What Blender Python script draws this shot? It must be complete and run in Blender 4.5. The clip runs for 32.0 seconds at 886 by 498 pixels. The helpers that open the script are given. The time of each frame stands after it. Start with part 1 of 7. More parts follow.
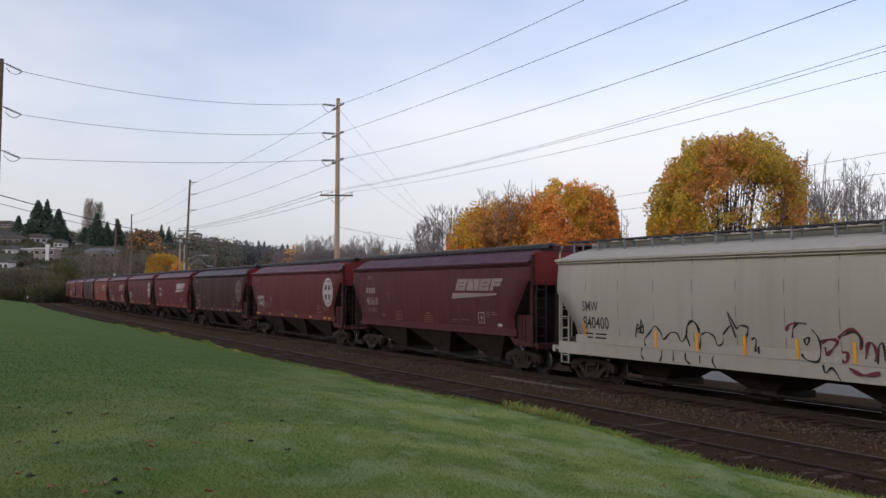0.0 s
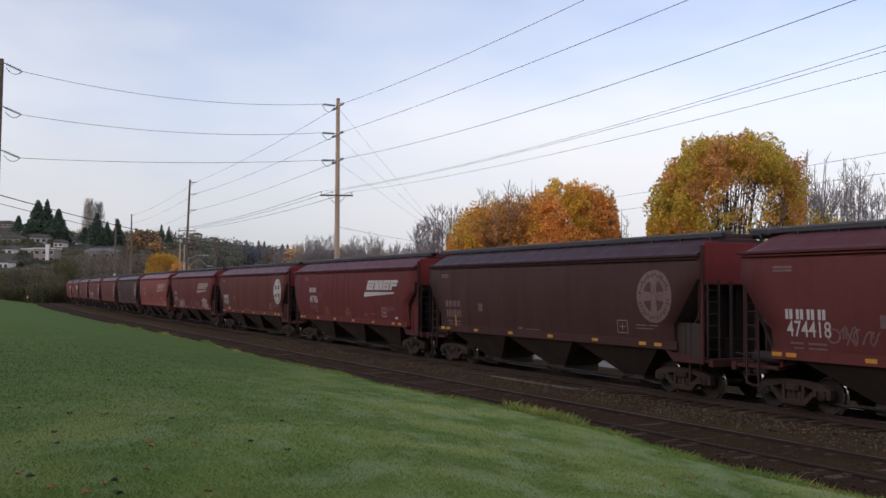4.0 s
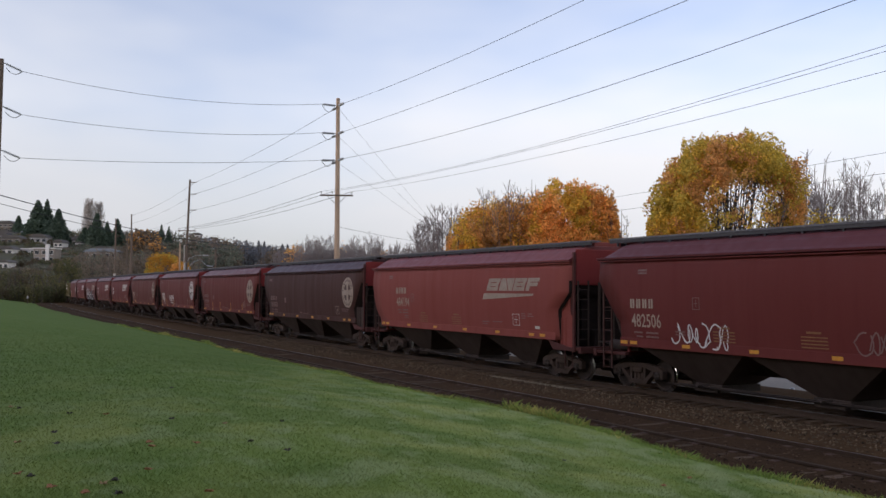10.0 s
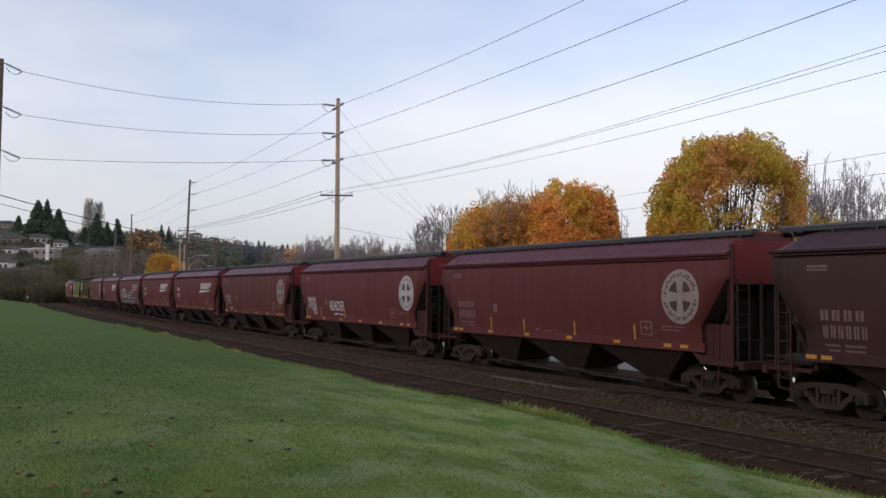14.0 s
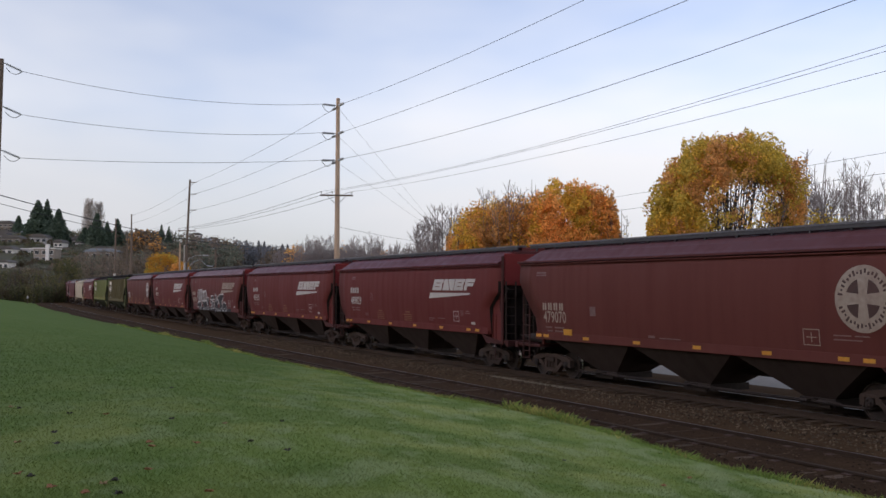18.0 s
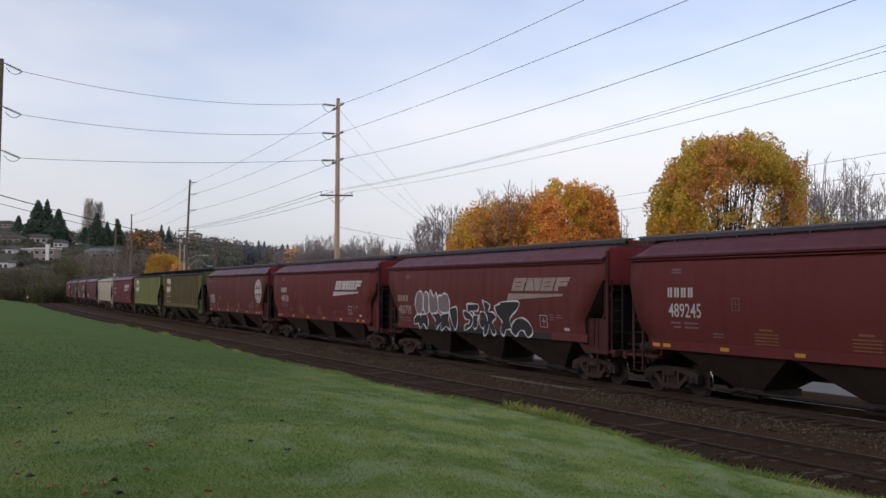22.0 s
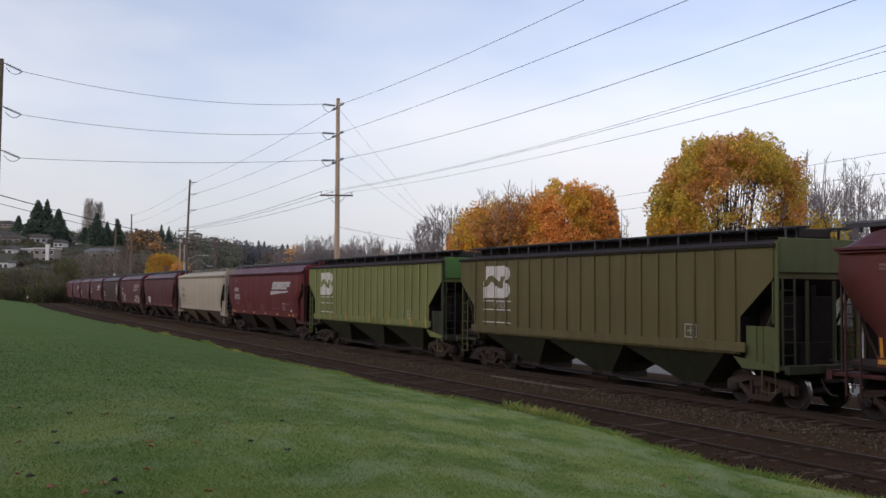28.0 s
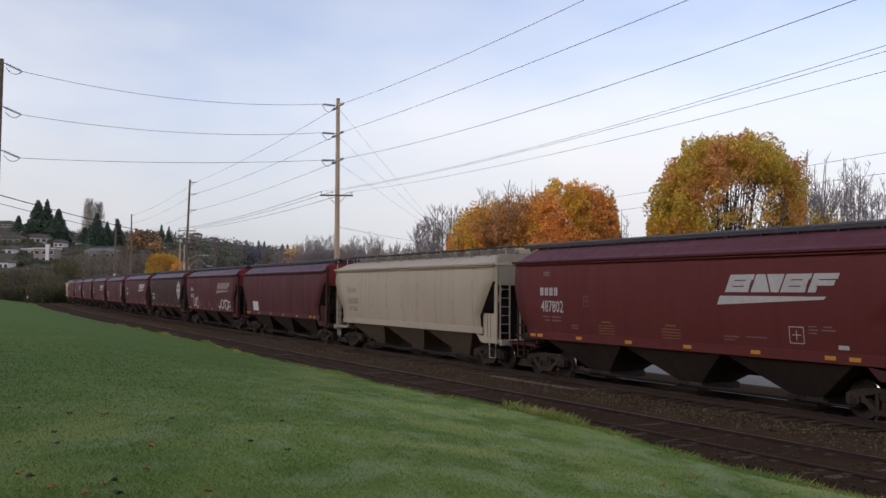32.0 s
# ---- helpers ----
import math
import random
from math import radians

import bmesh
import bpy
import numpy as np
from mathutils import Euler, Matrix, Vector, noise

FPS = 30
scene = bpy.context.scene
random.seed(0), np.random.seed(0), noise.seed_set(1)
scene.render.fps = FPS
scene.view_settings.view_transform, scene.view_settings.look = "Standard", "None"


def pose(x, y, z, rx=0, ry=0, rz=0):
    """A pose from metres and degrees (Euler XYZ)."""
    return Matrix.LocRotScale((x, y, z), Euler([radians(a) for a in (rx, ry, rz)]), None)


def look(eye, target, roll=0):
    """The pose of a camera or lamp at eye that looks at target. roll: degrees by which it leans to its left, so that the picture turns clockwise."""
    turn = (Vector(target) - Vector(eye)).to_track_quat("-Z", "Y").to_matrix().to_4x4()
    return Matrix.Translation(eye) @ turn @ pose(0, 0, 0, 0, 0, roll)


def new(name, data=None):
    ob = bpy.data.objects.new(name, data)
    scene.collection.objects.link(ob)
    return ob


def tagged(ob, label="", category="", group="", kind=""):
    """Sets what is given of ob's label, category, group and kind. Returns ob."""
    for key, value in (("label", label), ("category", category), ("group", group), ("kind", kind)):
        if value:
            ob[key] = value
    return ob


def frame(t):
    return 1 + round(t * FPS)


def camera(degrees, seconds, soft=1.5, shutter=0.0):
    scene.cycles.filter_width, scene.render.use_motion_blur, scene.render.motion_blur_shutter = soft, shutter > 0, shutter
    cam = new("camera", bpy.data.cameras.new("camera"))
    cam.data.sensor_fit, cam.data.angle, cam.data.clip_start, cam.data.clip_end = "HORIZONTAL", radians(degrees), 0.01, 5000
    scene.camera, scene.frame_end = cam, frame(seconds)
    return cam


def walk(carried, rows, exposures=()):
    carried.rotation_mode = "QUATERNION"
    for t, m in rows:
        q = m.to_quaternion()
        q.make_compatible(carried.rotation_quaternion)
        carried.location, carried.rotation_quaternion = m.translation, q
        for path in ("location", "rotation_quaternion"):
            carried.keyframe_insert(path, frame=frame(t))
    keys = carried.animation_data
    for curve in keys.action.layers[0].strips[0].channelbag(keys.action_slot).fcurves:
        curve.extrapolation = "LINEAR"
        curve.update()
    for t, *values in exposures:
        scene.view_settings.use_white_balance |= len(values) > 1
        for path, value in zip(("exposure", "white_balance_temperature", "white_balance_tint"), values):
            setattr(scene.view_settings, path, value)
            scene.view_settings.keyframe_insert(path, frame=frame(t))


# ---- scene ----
cam = camera(49.4, 32.0, soft=1.5, shutter=0.0)
EYE = (0.0, 0.0, 3.0)
VIEW = look(EYE, (0.0, 100.0, 3.0 + 100.0 * math.tan(radians(2.458))), 0.329)
walk(cam, [(0.0, VIEW), (32.0, VIEW)], exposures=[(0.0, 0.0), (32.0, 0.0)])

# ---- world and sun: a bright, thinly clouded morning ----
SUN_ELEV, SUN_AZ = 27.0, 238.0      # degrees; azimuth clockwise from +Y
world = bpy.data.worlds.new("sky_world")
scene.world = world
world.use_nodes = True
wn, wl = world.node_tree.nodes, world.node_tree.links
wn.clear()
w_out = wn.new("ShaderNodeOutputWorld")
w_bg = wn.new("ShaderNodeBackground")
w_sky = wn.new("ShaderNodeTexSky")
w_sky.sky_type = "NISHITA"
w_sky.sun_disc = False
w_sky.sun_elevation = radians(SUN_ELEV)
w_sky.sun_rotation = radians(SUN_AZ)
w_sky.air_density, w_sky.dust_density, w_sky.ozone_density = 1.0, 1.2, 2.0
w_co = wn.new("ShaderNodeTexCoord")
w_map = wn.new("ShaderNodeMapping")
w_map.inputs["Scale"].default_value = (1.0, 1.0, 2.6)
w_map.inputs["Location"].default_value = (0.35, 0.1, 0.2)
w_noise = wn.new("ShaderNodeTexNoise")
w_noise.inputs["Scale"].default_value = 1.7
w_noise.inputs["Detail"].default_value = 4.0
w_noise.inputs["Roughness"].default_value = 0.5
w_sep = wn.new("ShaderNodeSeparateXYZ")
w_side = wn.new("ShaderNodeMath")       # thinner cloud high up and to the west, thicker to the east
w_side.operation = "MULTIPLY_ADD"
w_side.inputs[1].default_value = 0.30
w_high = wn.new("ShaderNodeMath")
w_high.operation = "MULTIPLY_ADD"
w_high.inputs[1].default_value = -0.75
wl.new(w_co.outputs["Generated"], w_sep.inputs[0])
wl.new(w_sep.outputs[0], w_side.inputs[0])
wl.new(w_sep.outputs[2], w_high.inputs[0])
w_ramp = wn.new("ShaderNodeValToRGB")
w_ramp.color_ramp.elements[0].position, w_ramp.color_ramp.elements[0].color = 0.15, (0.20, 0.20, 0.20, 1)
w_ramp.color_ramp.elements[1].position, w_ramp.color_ramp.elements[1].color = 0.50, (1.0, 1.0, 1.0, 1)
w_mul = wn.new("ShaderNodeMix")
w_mul.data_type, w_mul.blend_type = "RGBA", "MULTIPLY"
w_mul.inputs[0].default_value = 1.0
w_mul.inputs[7].default_value = (0.195, 0.182, 0.205, 1)
w_mix = wn.new("ShaderNodeMix")
w_mix.data_type = "RGBA"
w_mix.inputs[7].default_value = (0.995, 0.998, 1.05, 1)
wl.new(w_co.outputs["Generated"], w_map.inputs["Vector"])
wl.new(w_map.outputs[0], w_noise.inputs["Vector"])
wl.new(w_noise.outputs[0], w_side.inputs[2])
wl.new(w_side.outputs[0], w_high.inputs[2])
wl.new(w_high.outputs[0], w_ramp.inputs[0])
wl.new(w_ramp.outputs[0], w_mix.inputs[0])
wl.new(w_sky.outputs[0], w_mul.inputs[6])
wl.new(w_mul.outputs[2], w_mix.inputs[6])
w_dim = wn.new("ShaderNodeMapRange")      # the cloud is thicker and greyer to the west
w_dim.inputs["From Min"].default_value, w_dim.inputs["From Max"].default_value = -0.35, 0.25
w_dim.inputs["To Min"].default_value, w_dim.inputs["To Max"].default_value = 0.88, 1.02
w_tone = wn.new("ShaderNodeVectorMath")
w_tone.operation = "SCALE"
wl.new(w_sep.outputs[0], w_dim.inputs["Value"])
wl.new(w_mix.outputs[2], w_tone.inputs[0])
w_low = wn.new("ShaderNodeMapRange")      # and duller towards the horizon
w_low.inputs["From Min"].default_value, w_low.inputs["From Max"].default_value = 0.0, 0.18
w_low.inputs["To Min"].default_value, w_low.inputs["To Max"].default_value = 0.71, 1.0
w_both = wn.new("ShaderNodeMath")
w_both.operation = "MULTIPLY"
wl.new(w_sep.outputs[2], w_low.inputs["Value"])
wl.new(w_low.outputs[0], w_both.inputs[0])
wl.new(w_dim.outputs[0], w_both.inputs[1])
wl.new(w_both.outputs[0], w_tone.inputs["Scale"])
wl.new(w_tone.outputs[0], w_bg.inputs["Color"])
wl.new(w_bg.outputs[0], w_out.inputs[0])
w_bg.inputs["Strength"].default_value = 1.0

sun = new("sun", bpy.data.lights.new("sun", "SUN"))
sun.data.energy, sun.data.angle, sun.data.color = 0.42, radians(35), (1.0, 0.91, 0.78)
_e, _a = radians(SUN_ELEV), radians(SUN_AZ)
sun.matrix_world = look((0, 0, 60), (-60 * math.sin(_a) * math.cos(_e), -60 * math.cos(_a) * math.cos(_e), 60 - 60 * math.sin(_e)))

# ---- the line of the track: a distance s away from the near reference point, and the train's run ----
A0, Y0, KA, KB, S_BEND = 2.05176, 43.646, -0.000323, -1 / 430, 172.0
RUN_V, RUN_A = 10.386, -0.0451


def heading(s):
    return A0 + KA * s + KB * max(0.0, s - S_BEND)


_S = np.arange(-420.0, 760.0, 1.0)
_H = np.array([heading(s + 0.5) for s in _S])
_PX = np.concatenate([[0], np.cumsum(np.cos(_H))])[:-1]
_PY = np.concatenate([[0], np.cumsum(np.sin(_H))])[:-1]
_PX -= np.interp(0, _S, _PX)
_PY -= np.interp(0, _S, _PY)


def on_track(s, off=0.0):
    """Plan position at s along the line, off metres to the lawn's side, and the heading away."""
    a = heading(s)
    return (float(np.interp(s, _S, _PX)) - math.sin(a) * off, Y0 + float(np.interp(s, _S, _PY)) + math.cos(a) * off, a)


def run(t):
    return RUN_V * (t - 20) + 0.5 * RUN_A * (t - 20) ** 2


# ---- materials ----
MATS = {}


def nodes_of(name):
    m = bpy.data.materials.new(name)
    m.use_nodes = True
    nt = m.node_tree
    return m, nt, nt.nodes["Principled BSDF"]


def surface(name, base, other=None, rough=0.7, metal=0.0, grain=6.0, big=0.6, amount=0.5, bump=0.15, bump_scale=None,
            stretch=(1, 1, 1), island=0.0, rand=0.0, spec=0.5, coords="Object", transmission=0.0):
    """A procedural surface: two noises (fine grain, large stains) between two colours, with bump and roughness variation."""
    if name in MATS:
        return MATS[name]
    m, nt, b = nodes_of(name)
    N, Lk = nt.nodes, nt.links
    other = other or tuple(c * 0.6 for c in base)
    co = N.new("ShaderNodeTexCoord")
    mp = N.new("ShaderNodeMapping")
    mp.inputs["Scale"].default_value = stretch
    Lk.new(co.outputs[coords], mp.inputs["Vector"])
    n1, n2 = N.new("ShaderNodeTexNoise"), N.new("ShaderNodeTexNoise")
    n1.inputs["Scale"].default_value, n1.inputs["Detail"].default_value = grain, 6.0
    n2.inputs["Scale"].default_value, n2.inputs["Detail"].default_value = big, 4.0
    Lk.new(mp.outputs[0], n1.inputs["Vector"])
    Lk.new(mp.outputs[0], n2.inputs["Vector"])
    mixn = N.new("ShaderNodeMath")
    mixn.operation = "ADD"
    Lk.new(n1.outputs[0], mixn.inputs[0])
    Lk.new(n2.outputs[0], mixn.inputs[1])
    rng = N.new("ShaderNodeMapRange")
    rng.inputs["From Min"].default_value, rng.inputs["From Max"].default_value = 0.65, 1.35
    rng.inputs["To Max"].default_value = amount * 2
    Lk.new(mixn.outputs[0], rng.inputs["Value"])
    mix = N.new("ShaderNodeMix")
    mix.data_type = "RGBA"
    mix.inputs[6].default_value, mix.inputs[7].default_value = (*base, 1), (*other, 1)
    Lk.new(rng.outputs[0], mix.inputs[0])
    col = mix.outputs[2]
    for kind, k in (("island", island), ("rand", rand)):
        if k:
            src = N.new("ShaderNodeNewGeometry").outputs["Random Per Island"] if kind == "island" else N.new("ShaderNodeObjectInfo").outputs["Random"]
            mr = N.new("ShaderNodeMapRange")
            mr.inputs["To Min"].default_value, mr.inputs["To Max"].default_value = 1 - k, 1 + k
            Lk.new(src, mr.inputs["Value"])
            hs = N.new("ShaderNodeHueSaturation")
            Lk.new(mr.outputs[0], hs.inputs["Value"])
            Lk.new(col, hs.inputs["Color"])
            col = hs.outputs[0]
    Lk.new(col, b.inputs["Base Color"])
    rr = N.new("ShaderNodeMapRange")
    rr.inputs["From Min"].default_value, rr.inputs["From Max"].default_value = 0.3, 0.7
    rr.inputs["To Min"].default_value, rr.inputs["To Max"].default_value = max(0.02, rough - 0.12), min(1.0, rough + 0.12)
    Lk.new(n2.outputs[0], rr.inputs["Value"])
    Lk.new(rr.outputs[0], b.inputs["Roughness"])
    b.inputs["Metallic"].default_value = metal
    b.inputs["Specular IOR Level"].default_value = spec
    if bump:
        bp = N.new("ShaderNodeBump")
        bp.inputs["Strength"].default_value, bp.inputs["Distance"].default_value = bump, 0.02
        if bump_scale:
            n3 = N.new("ShaderNodeTexNoise")
            n3.inputs["Scale"].default_value = bump_scale
            Lk.new(co.outputs[coords], n3.inputs["Vector"])
            Lk.new(n3.outputs[0], bp.inputs["Height"])
        else:
            Lk.new(n1.outputs[0], bp.inputs["Height"])
        Lk.new(bp.outputs[0], b.inputs["Normal"])
    MATS[name] = m
    return m


def paint(name, base, fade=1.35, grime=0.55, rough=0.6):
    """Weathered car paint: long vertical streaks of dust and grime over faded colour."""
    if name in MATS:
        return MATS[name]
    m, nt, b = nodes_of(name)
    N, Lk = nt.nodes, nt.links
    co = N.new("ShaderNodeTexCoord")
    inf = N.new("ShaderNodeObjectInfo")
    sh = N.new("ShaderNodeVectorMath")
    sh.operation = "SCALE"
    sh.inputs[0].default_value = (37.0, 11.0, 5.0)
    Lk.new(inf.outputs["Random"], sh.inputs["Scale"])
    ad = N.new("ShaderNodeVectorMath")
    Lk.new(co.outputs["Object"], ad.inputs[0])
    Lk.new(sh.outputs[0], ad.inputs[1])

    def noise_at(scale, stretch, detail=5.0):
        mp = N.new("ShaderNodeMapping")
        mp.inputs["Scale"].default_value = stretch
        n = N.new("ShaderNodeTexNoise")
        n.inputs["Scale"].default_value, n.inputs["Detail"].default_value = scale, detail
        Lk.new(ad.outputs[0], mp.inputs["Vector"])
        Lk.new(mp.outputs[0], n.inputs["Vector"])
        return n.outputs[0]

    streak = noise_at(3.0, (1.0, 1.0, 0.07))
    cloud = noise_at(0.35, (1.0, 1.0, 1.4))
    fine = noise_at(24.0, (1.0, 1.0, 0.5))

    def ranged(src, lo, hi, to):
        r = N.new("ShaderNodeMapRange")
        r.inputs["From Min"].default_value, r.inputs["From Max"].default_value, r.inputs["To Max"].default_value = lo, hi, to
        Lk.new(src, r.inputs["Value"])
        return r.outputs[0]

    def mixed(fac, a, bcol):
        x = N.new("ShaderNodeMix")
        x.data_type = "RGBA"
        Lk.new(fac, x.inputs[0])
        if isinstance(a, tuple):
            x.inputs[6].default_value = (*a, 1)
        else:
            Lk.new(a, x.inputs[6])
        x.inputs[7].default_value = (*bcol, 1)
        return x.outputs[2]

    g = sum(base) / 3
    faded = tuple(min(0.9, c * fade * 0.95 + g * fade * 0.05) for c in base)
    dirt = tuple(c * 0.5 + k for c, k in zip(base, (0.008, 0.005, 0.004)))
    b.inputs["Specular IOR Level"].default_value = 0.22
    c = mixed(ranged(cloud, 0.35, 0.68, 0.8), base, faded)
    c = mixed(ranged(streak, 0.50, 0.80, grime * 0.6), c, dirt)
    c = mixed(ranged(fine, 0.58, 0.85, 0.3), c, dirt)
    Lk.new(c, b.inputs["Base Color"])
    Lk.new(ranged(streak, 0.2, 0.8, 0.25), b.inputs["Roughness"])
    rr = N.new("ShaderNodeMath")
    rr.inputs[1].default_value = rough - 0.1
    Lk.new(ranged(streak, 0.2, 0.8, 0.25), rr.inputs[0])
    Lk.new(rr.outputs[0], b.inputs["Roughness"])
    bp = N.new("ShaderNodeBump")
    bp.inputs["Strength"].default_value, bp.inputs["Distance"].default_value = 0.06, 0.03
    Lk.new(noise_at(1.1, (1.0, 1.0, 0.4), 2.0), bp.inputs["Height"])
    Lk.new(bp.outputs[0], b.inputs["Normal"])
    MATS[name] = m
    return m


STEEL_DARK = surface("dusty_black_steel", (0.036, 0.028, 0.025), (0.062, 0.047, 0.040), spec=0.2, rough=0.8, grain=9, rand=0.15)
TRUCK_STEEL = surface("brown_truck_steel", (0.074, 0.049, 0.037), (0.040, 0.028, 0.021), spec=0.2, rough=0.85, grain=12, rand=0.15)
# near-black steel that carries the shade under the wagon ends
END_DARK = surface("shaded_end_steel", (0.016, 0.011, 0.010), (0.028, 0.019, 0.016), spec=0.15, rough=0.9, grain=6)
WHEEL_STEEL = surface("wheel_steel", (0.058, 0.042, 0.033), (0.030, 0.022, 0.018), spec=0.3, rough=0.7, grain=7)
BRIGHT_STEEL = surface("polished_steel", (0.62, 0.61, 0.60), (0.45, 0.44, 0.43), rough=0.22, metal=1.0, grain=20, bump=0.02)
RUSTY_RAIL = surface("rusty_rail", (0.075, 0.052, 0.038), (0.055, 0.040, 0.030), rough=0.9, spec=0.05, grain=14)
DULL_HEAD = surface("rusted_rail_head", (0.070, 0.050, 0.036), (0.050, 0.037, 0.028), rough=0.8, spec=0.1, grain=9, bump=0.05)
RAIL_HEAD = surface("worn_rail_head", (0.20, 0.19, 0.185), (0.12, 0.11, 0.105), rough=0.5, metal=1.0, grain=9, bump=0.03)
TIE_WOOD = surface("creosoted_tie", (0.074, 0.047, 0.028), (0.118, 0.080, 0.050), spec=0.2, rough=0.9, grain=10, stretch=(1, 6, 6), rand=0.3, bump=0.5)
SPIKE_RUST = surface("rusty_tie_plate", (0.095, 0.045, 0.024), (0.05, 0.026, 0.017), rough=0.85, grain=18)
STONE = surface("ballast_stone", (0.160, 0.116, 0.072), (0.054, 0.038, 0.025), spec=0.1, rough=0.92, grain=7, island=0.75, bump=0.3)
CINDERS = surface("damp_cinder_dirt", (0.038, 0.023, 0.013), (0.074, 0.044, 0.024), spec=0.02, rough=0.95, grain=11, big=0.7, amount=0.5, bump=1.0, coords="Object")
BALLAST = surface("ballast_bed", (0.060, 0.036, 0.019), (0.100, 0.061, 0.032), spec=0.02, rough=0.95, grain=14, big=0.5, amount=0.45, bump=0.9, coords="Object")
PAVEMENT = surface("pale_gravel_road", (0.275, 0.245, 0.205), (0.205, 0.184, 0.155), spec=0.05, rough=0.95, grain=5, big=0.15, bump=0.3)
FAR_GROUND = surface("far_scrub", (0.080, 0.086, 0.050), (0.115, 0.100, 0.066), spec=0.1, rough=0.95, grain=0.8, big=0.05, bump=0.2)
WHITE_LETTER = surface("off_white_lettering", (0.60, 0.56, 0.50), (0.42, 0.37, 0.33), rough=0.6, grain=10, amount=0.4, bump=0)
TAN_LETTER = surface("tan_lettering", (0.42, 0.34, 0.26), (0.26, 0.18, 0.14), rough=0.6, grain=9, amount=0.5, bump=0)
GREY_LETTER = surface("dim_lettering", (0.24, 0.15, 0.13), (0.14, 0.07, 0.065), rough=0.6, grain=9, amount=0.5, bump=0)
BLACK_LETTER = surface("black_lettering", (0.035, 0.035, 0.035), (0.06, 0.06, 0.055), rough=0.6, grain=9, bump=0)
YELLOW_REFLECT = surface("amber_reflector", (0.72, 0.33, 0.035), (0.50, 0.22, 0.03), rough=0.45, grain=9, bump=0)
YELLOW_BRIGHT = surface("bright_amber_reflector", (1.0, 0.50, 0.06), (0.9, 0.38, 0.03), rough=0.4, grain=9, bump=0)
WHITE_SPRAY = surface("white_spray_paint", (0.80, 0.78, 0.74), (0.60, 0.58, 0.55), rough=0.7, grain=9, bump=0)
BLACK_SPRAY = surface("black_spray_paint", (0.018, 0.016, 0.016), (0.035, 0.03, 0.028), rough=0.7, grain=9, bump=0)
RED_SPRAY = surface("dark_red_spray_paint", (0.20, 0.03, 0.03), (0.13, 0.03, 0.03), rough=0.7, grain=9, bump=0)
BLACK_GRATE = surface("running_board_steel", (0.045, 0.040, 0.042), (0.075, 0.068, 0.068), rough=0.7, grain=10)
PALE_GRATE = surface("dusty_grating_steel", (0.21, 0.205, 0.21), (0.13, 0.125, 0.13), rough=0.75, grain=8)
POLE_WOOD = surface("pale_pole_wood", (0.56, 0.40, 0.27), (0.40, 0.27, 0.17), rough=0.85, grain=5, stretch=(6, 6, 0.6), bump=0.5)
POLE_GREY = surface("weathered_pole_wood", (0.19, 0.135, 0.095), (0.11, 0.08, 0.06), rough=0.9, grain=5, stretch=(6, 6, 0.6), bump=0.5)
WIRE = surface("dark_cable", (0.016, 0.016, 0.018), (0.03, 0.03, 0.032), rough=0.7, metal=0.0, grain=3, bump=0)
INSULATOR = surface("grey_insulator", (0.44, 0.44, 0.42), (0.32, 0.32, 0.31), rough=0.35, grain=6, bump=0)
GALV = surface("galvanised_steel", (0.42, 0.43, 0.44), (0.30, 0.31, 0.32), rough=0.45, metal=0.7, grain=9, bump=0.05)
BARK = surface("grey_brown_bark", (0.125, 0.108, 0.105), (0.075, 0.064, 0.062), rough=0.95, grain=5, stretch=(4, 4, 0.8), bump=0.6)
TWIG = surface("bare_twigs", (0.31, 0.265, 0.245), (0.21, 0.175, 0.16), rough=0.95, grain=3, bump=0)


def leafy(name, base, other, island=0.35):
    if name in MATS:
        return MATS[name]
    m = surface(name, base, other, rough=0.75, grain=0.9, big=0.35, amount=0.5, bump=0, island=island, spec=0.25)
    nt = m.node_tree
    b = nt.nodes["Principled BSDF"]
    tr = nt.nodes.new("ShaderNodeBsdfTranslucent")
    ad = nt.nodes.new("ShaderNodeMixShader")
    ad.inputs[0].default_value = 0.45
    src = b.inputs["Base Color"].links[0].from_socket
    nt.links.new(src, tr.inputs["Color"])
    nt.links.new(b.outputs[0], ad.inputs[1])
    nt.links.new(tr.outputs[0], ad.inputs[2])
    nt.links.new(ad.outputs[0], nt.nodes["Material Output"].inputs["Surface"])
    return m


LEAF_ORANGE = leafy("orange_leaves", (0.92, 0.45, 0.13), (0.82, 0.47, 0.13))
LEAF_GOLD = leafy("golden_leaves", (0.86, 0.54, 0.09), (0.66, 0.46, 0.07))
LEAF_OLIVE = leafy("olive_leaves", (0.53, 0.42, 0.082), (0.66, 0.475, 0.08))
LEAF_YELLOW = leafy("yellow_leaves", (0.64, 0.34, 0.045), (0.48, 0.24, 0.035))
LEAF_RUST = leafy("rust_leaves", (0.74, 0.38, 0.12), (0.60, 0.36, 0.13))
LEAF_FIR = leafy("fir_needles", (0.100, 0.140, 0.098), (0.130, 0.168, 0.112))
LEAF_DARK = leafy("dull_green_leaves", (0.090, 0.104, 0.046), (0.125, 0.122, 0.056))
LEAF_BRUSH = leafy("dark_brown_brush", (0.155, 0.106, 0.064), (0.100, 0.080, 0.044))
LEAF_DRAB = leafy("drab_olive_leaves", (0.190, 0.170, 0.066), (0.140, 0.128, 0.052))
LEAF_BROWN = leafy("brown_brush", (0.265, 0.195, 0.132), (0.190, 0.150, 0.100))


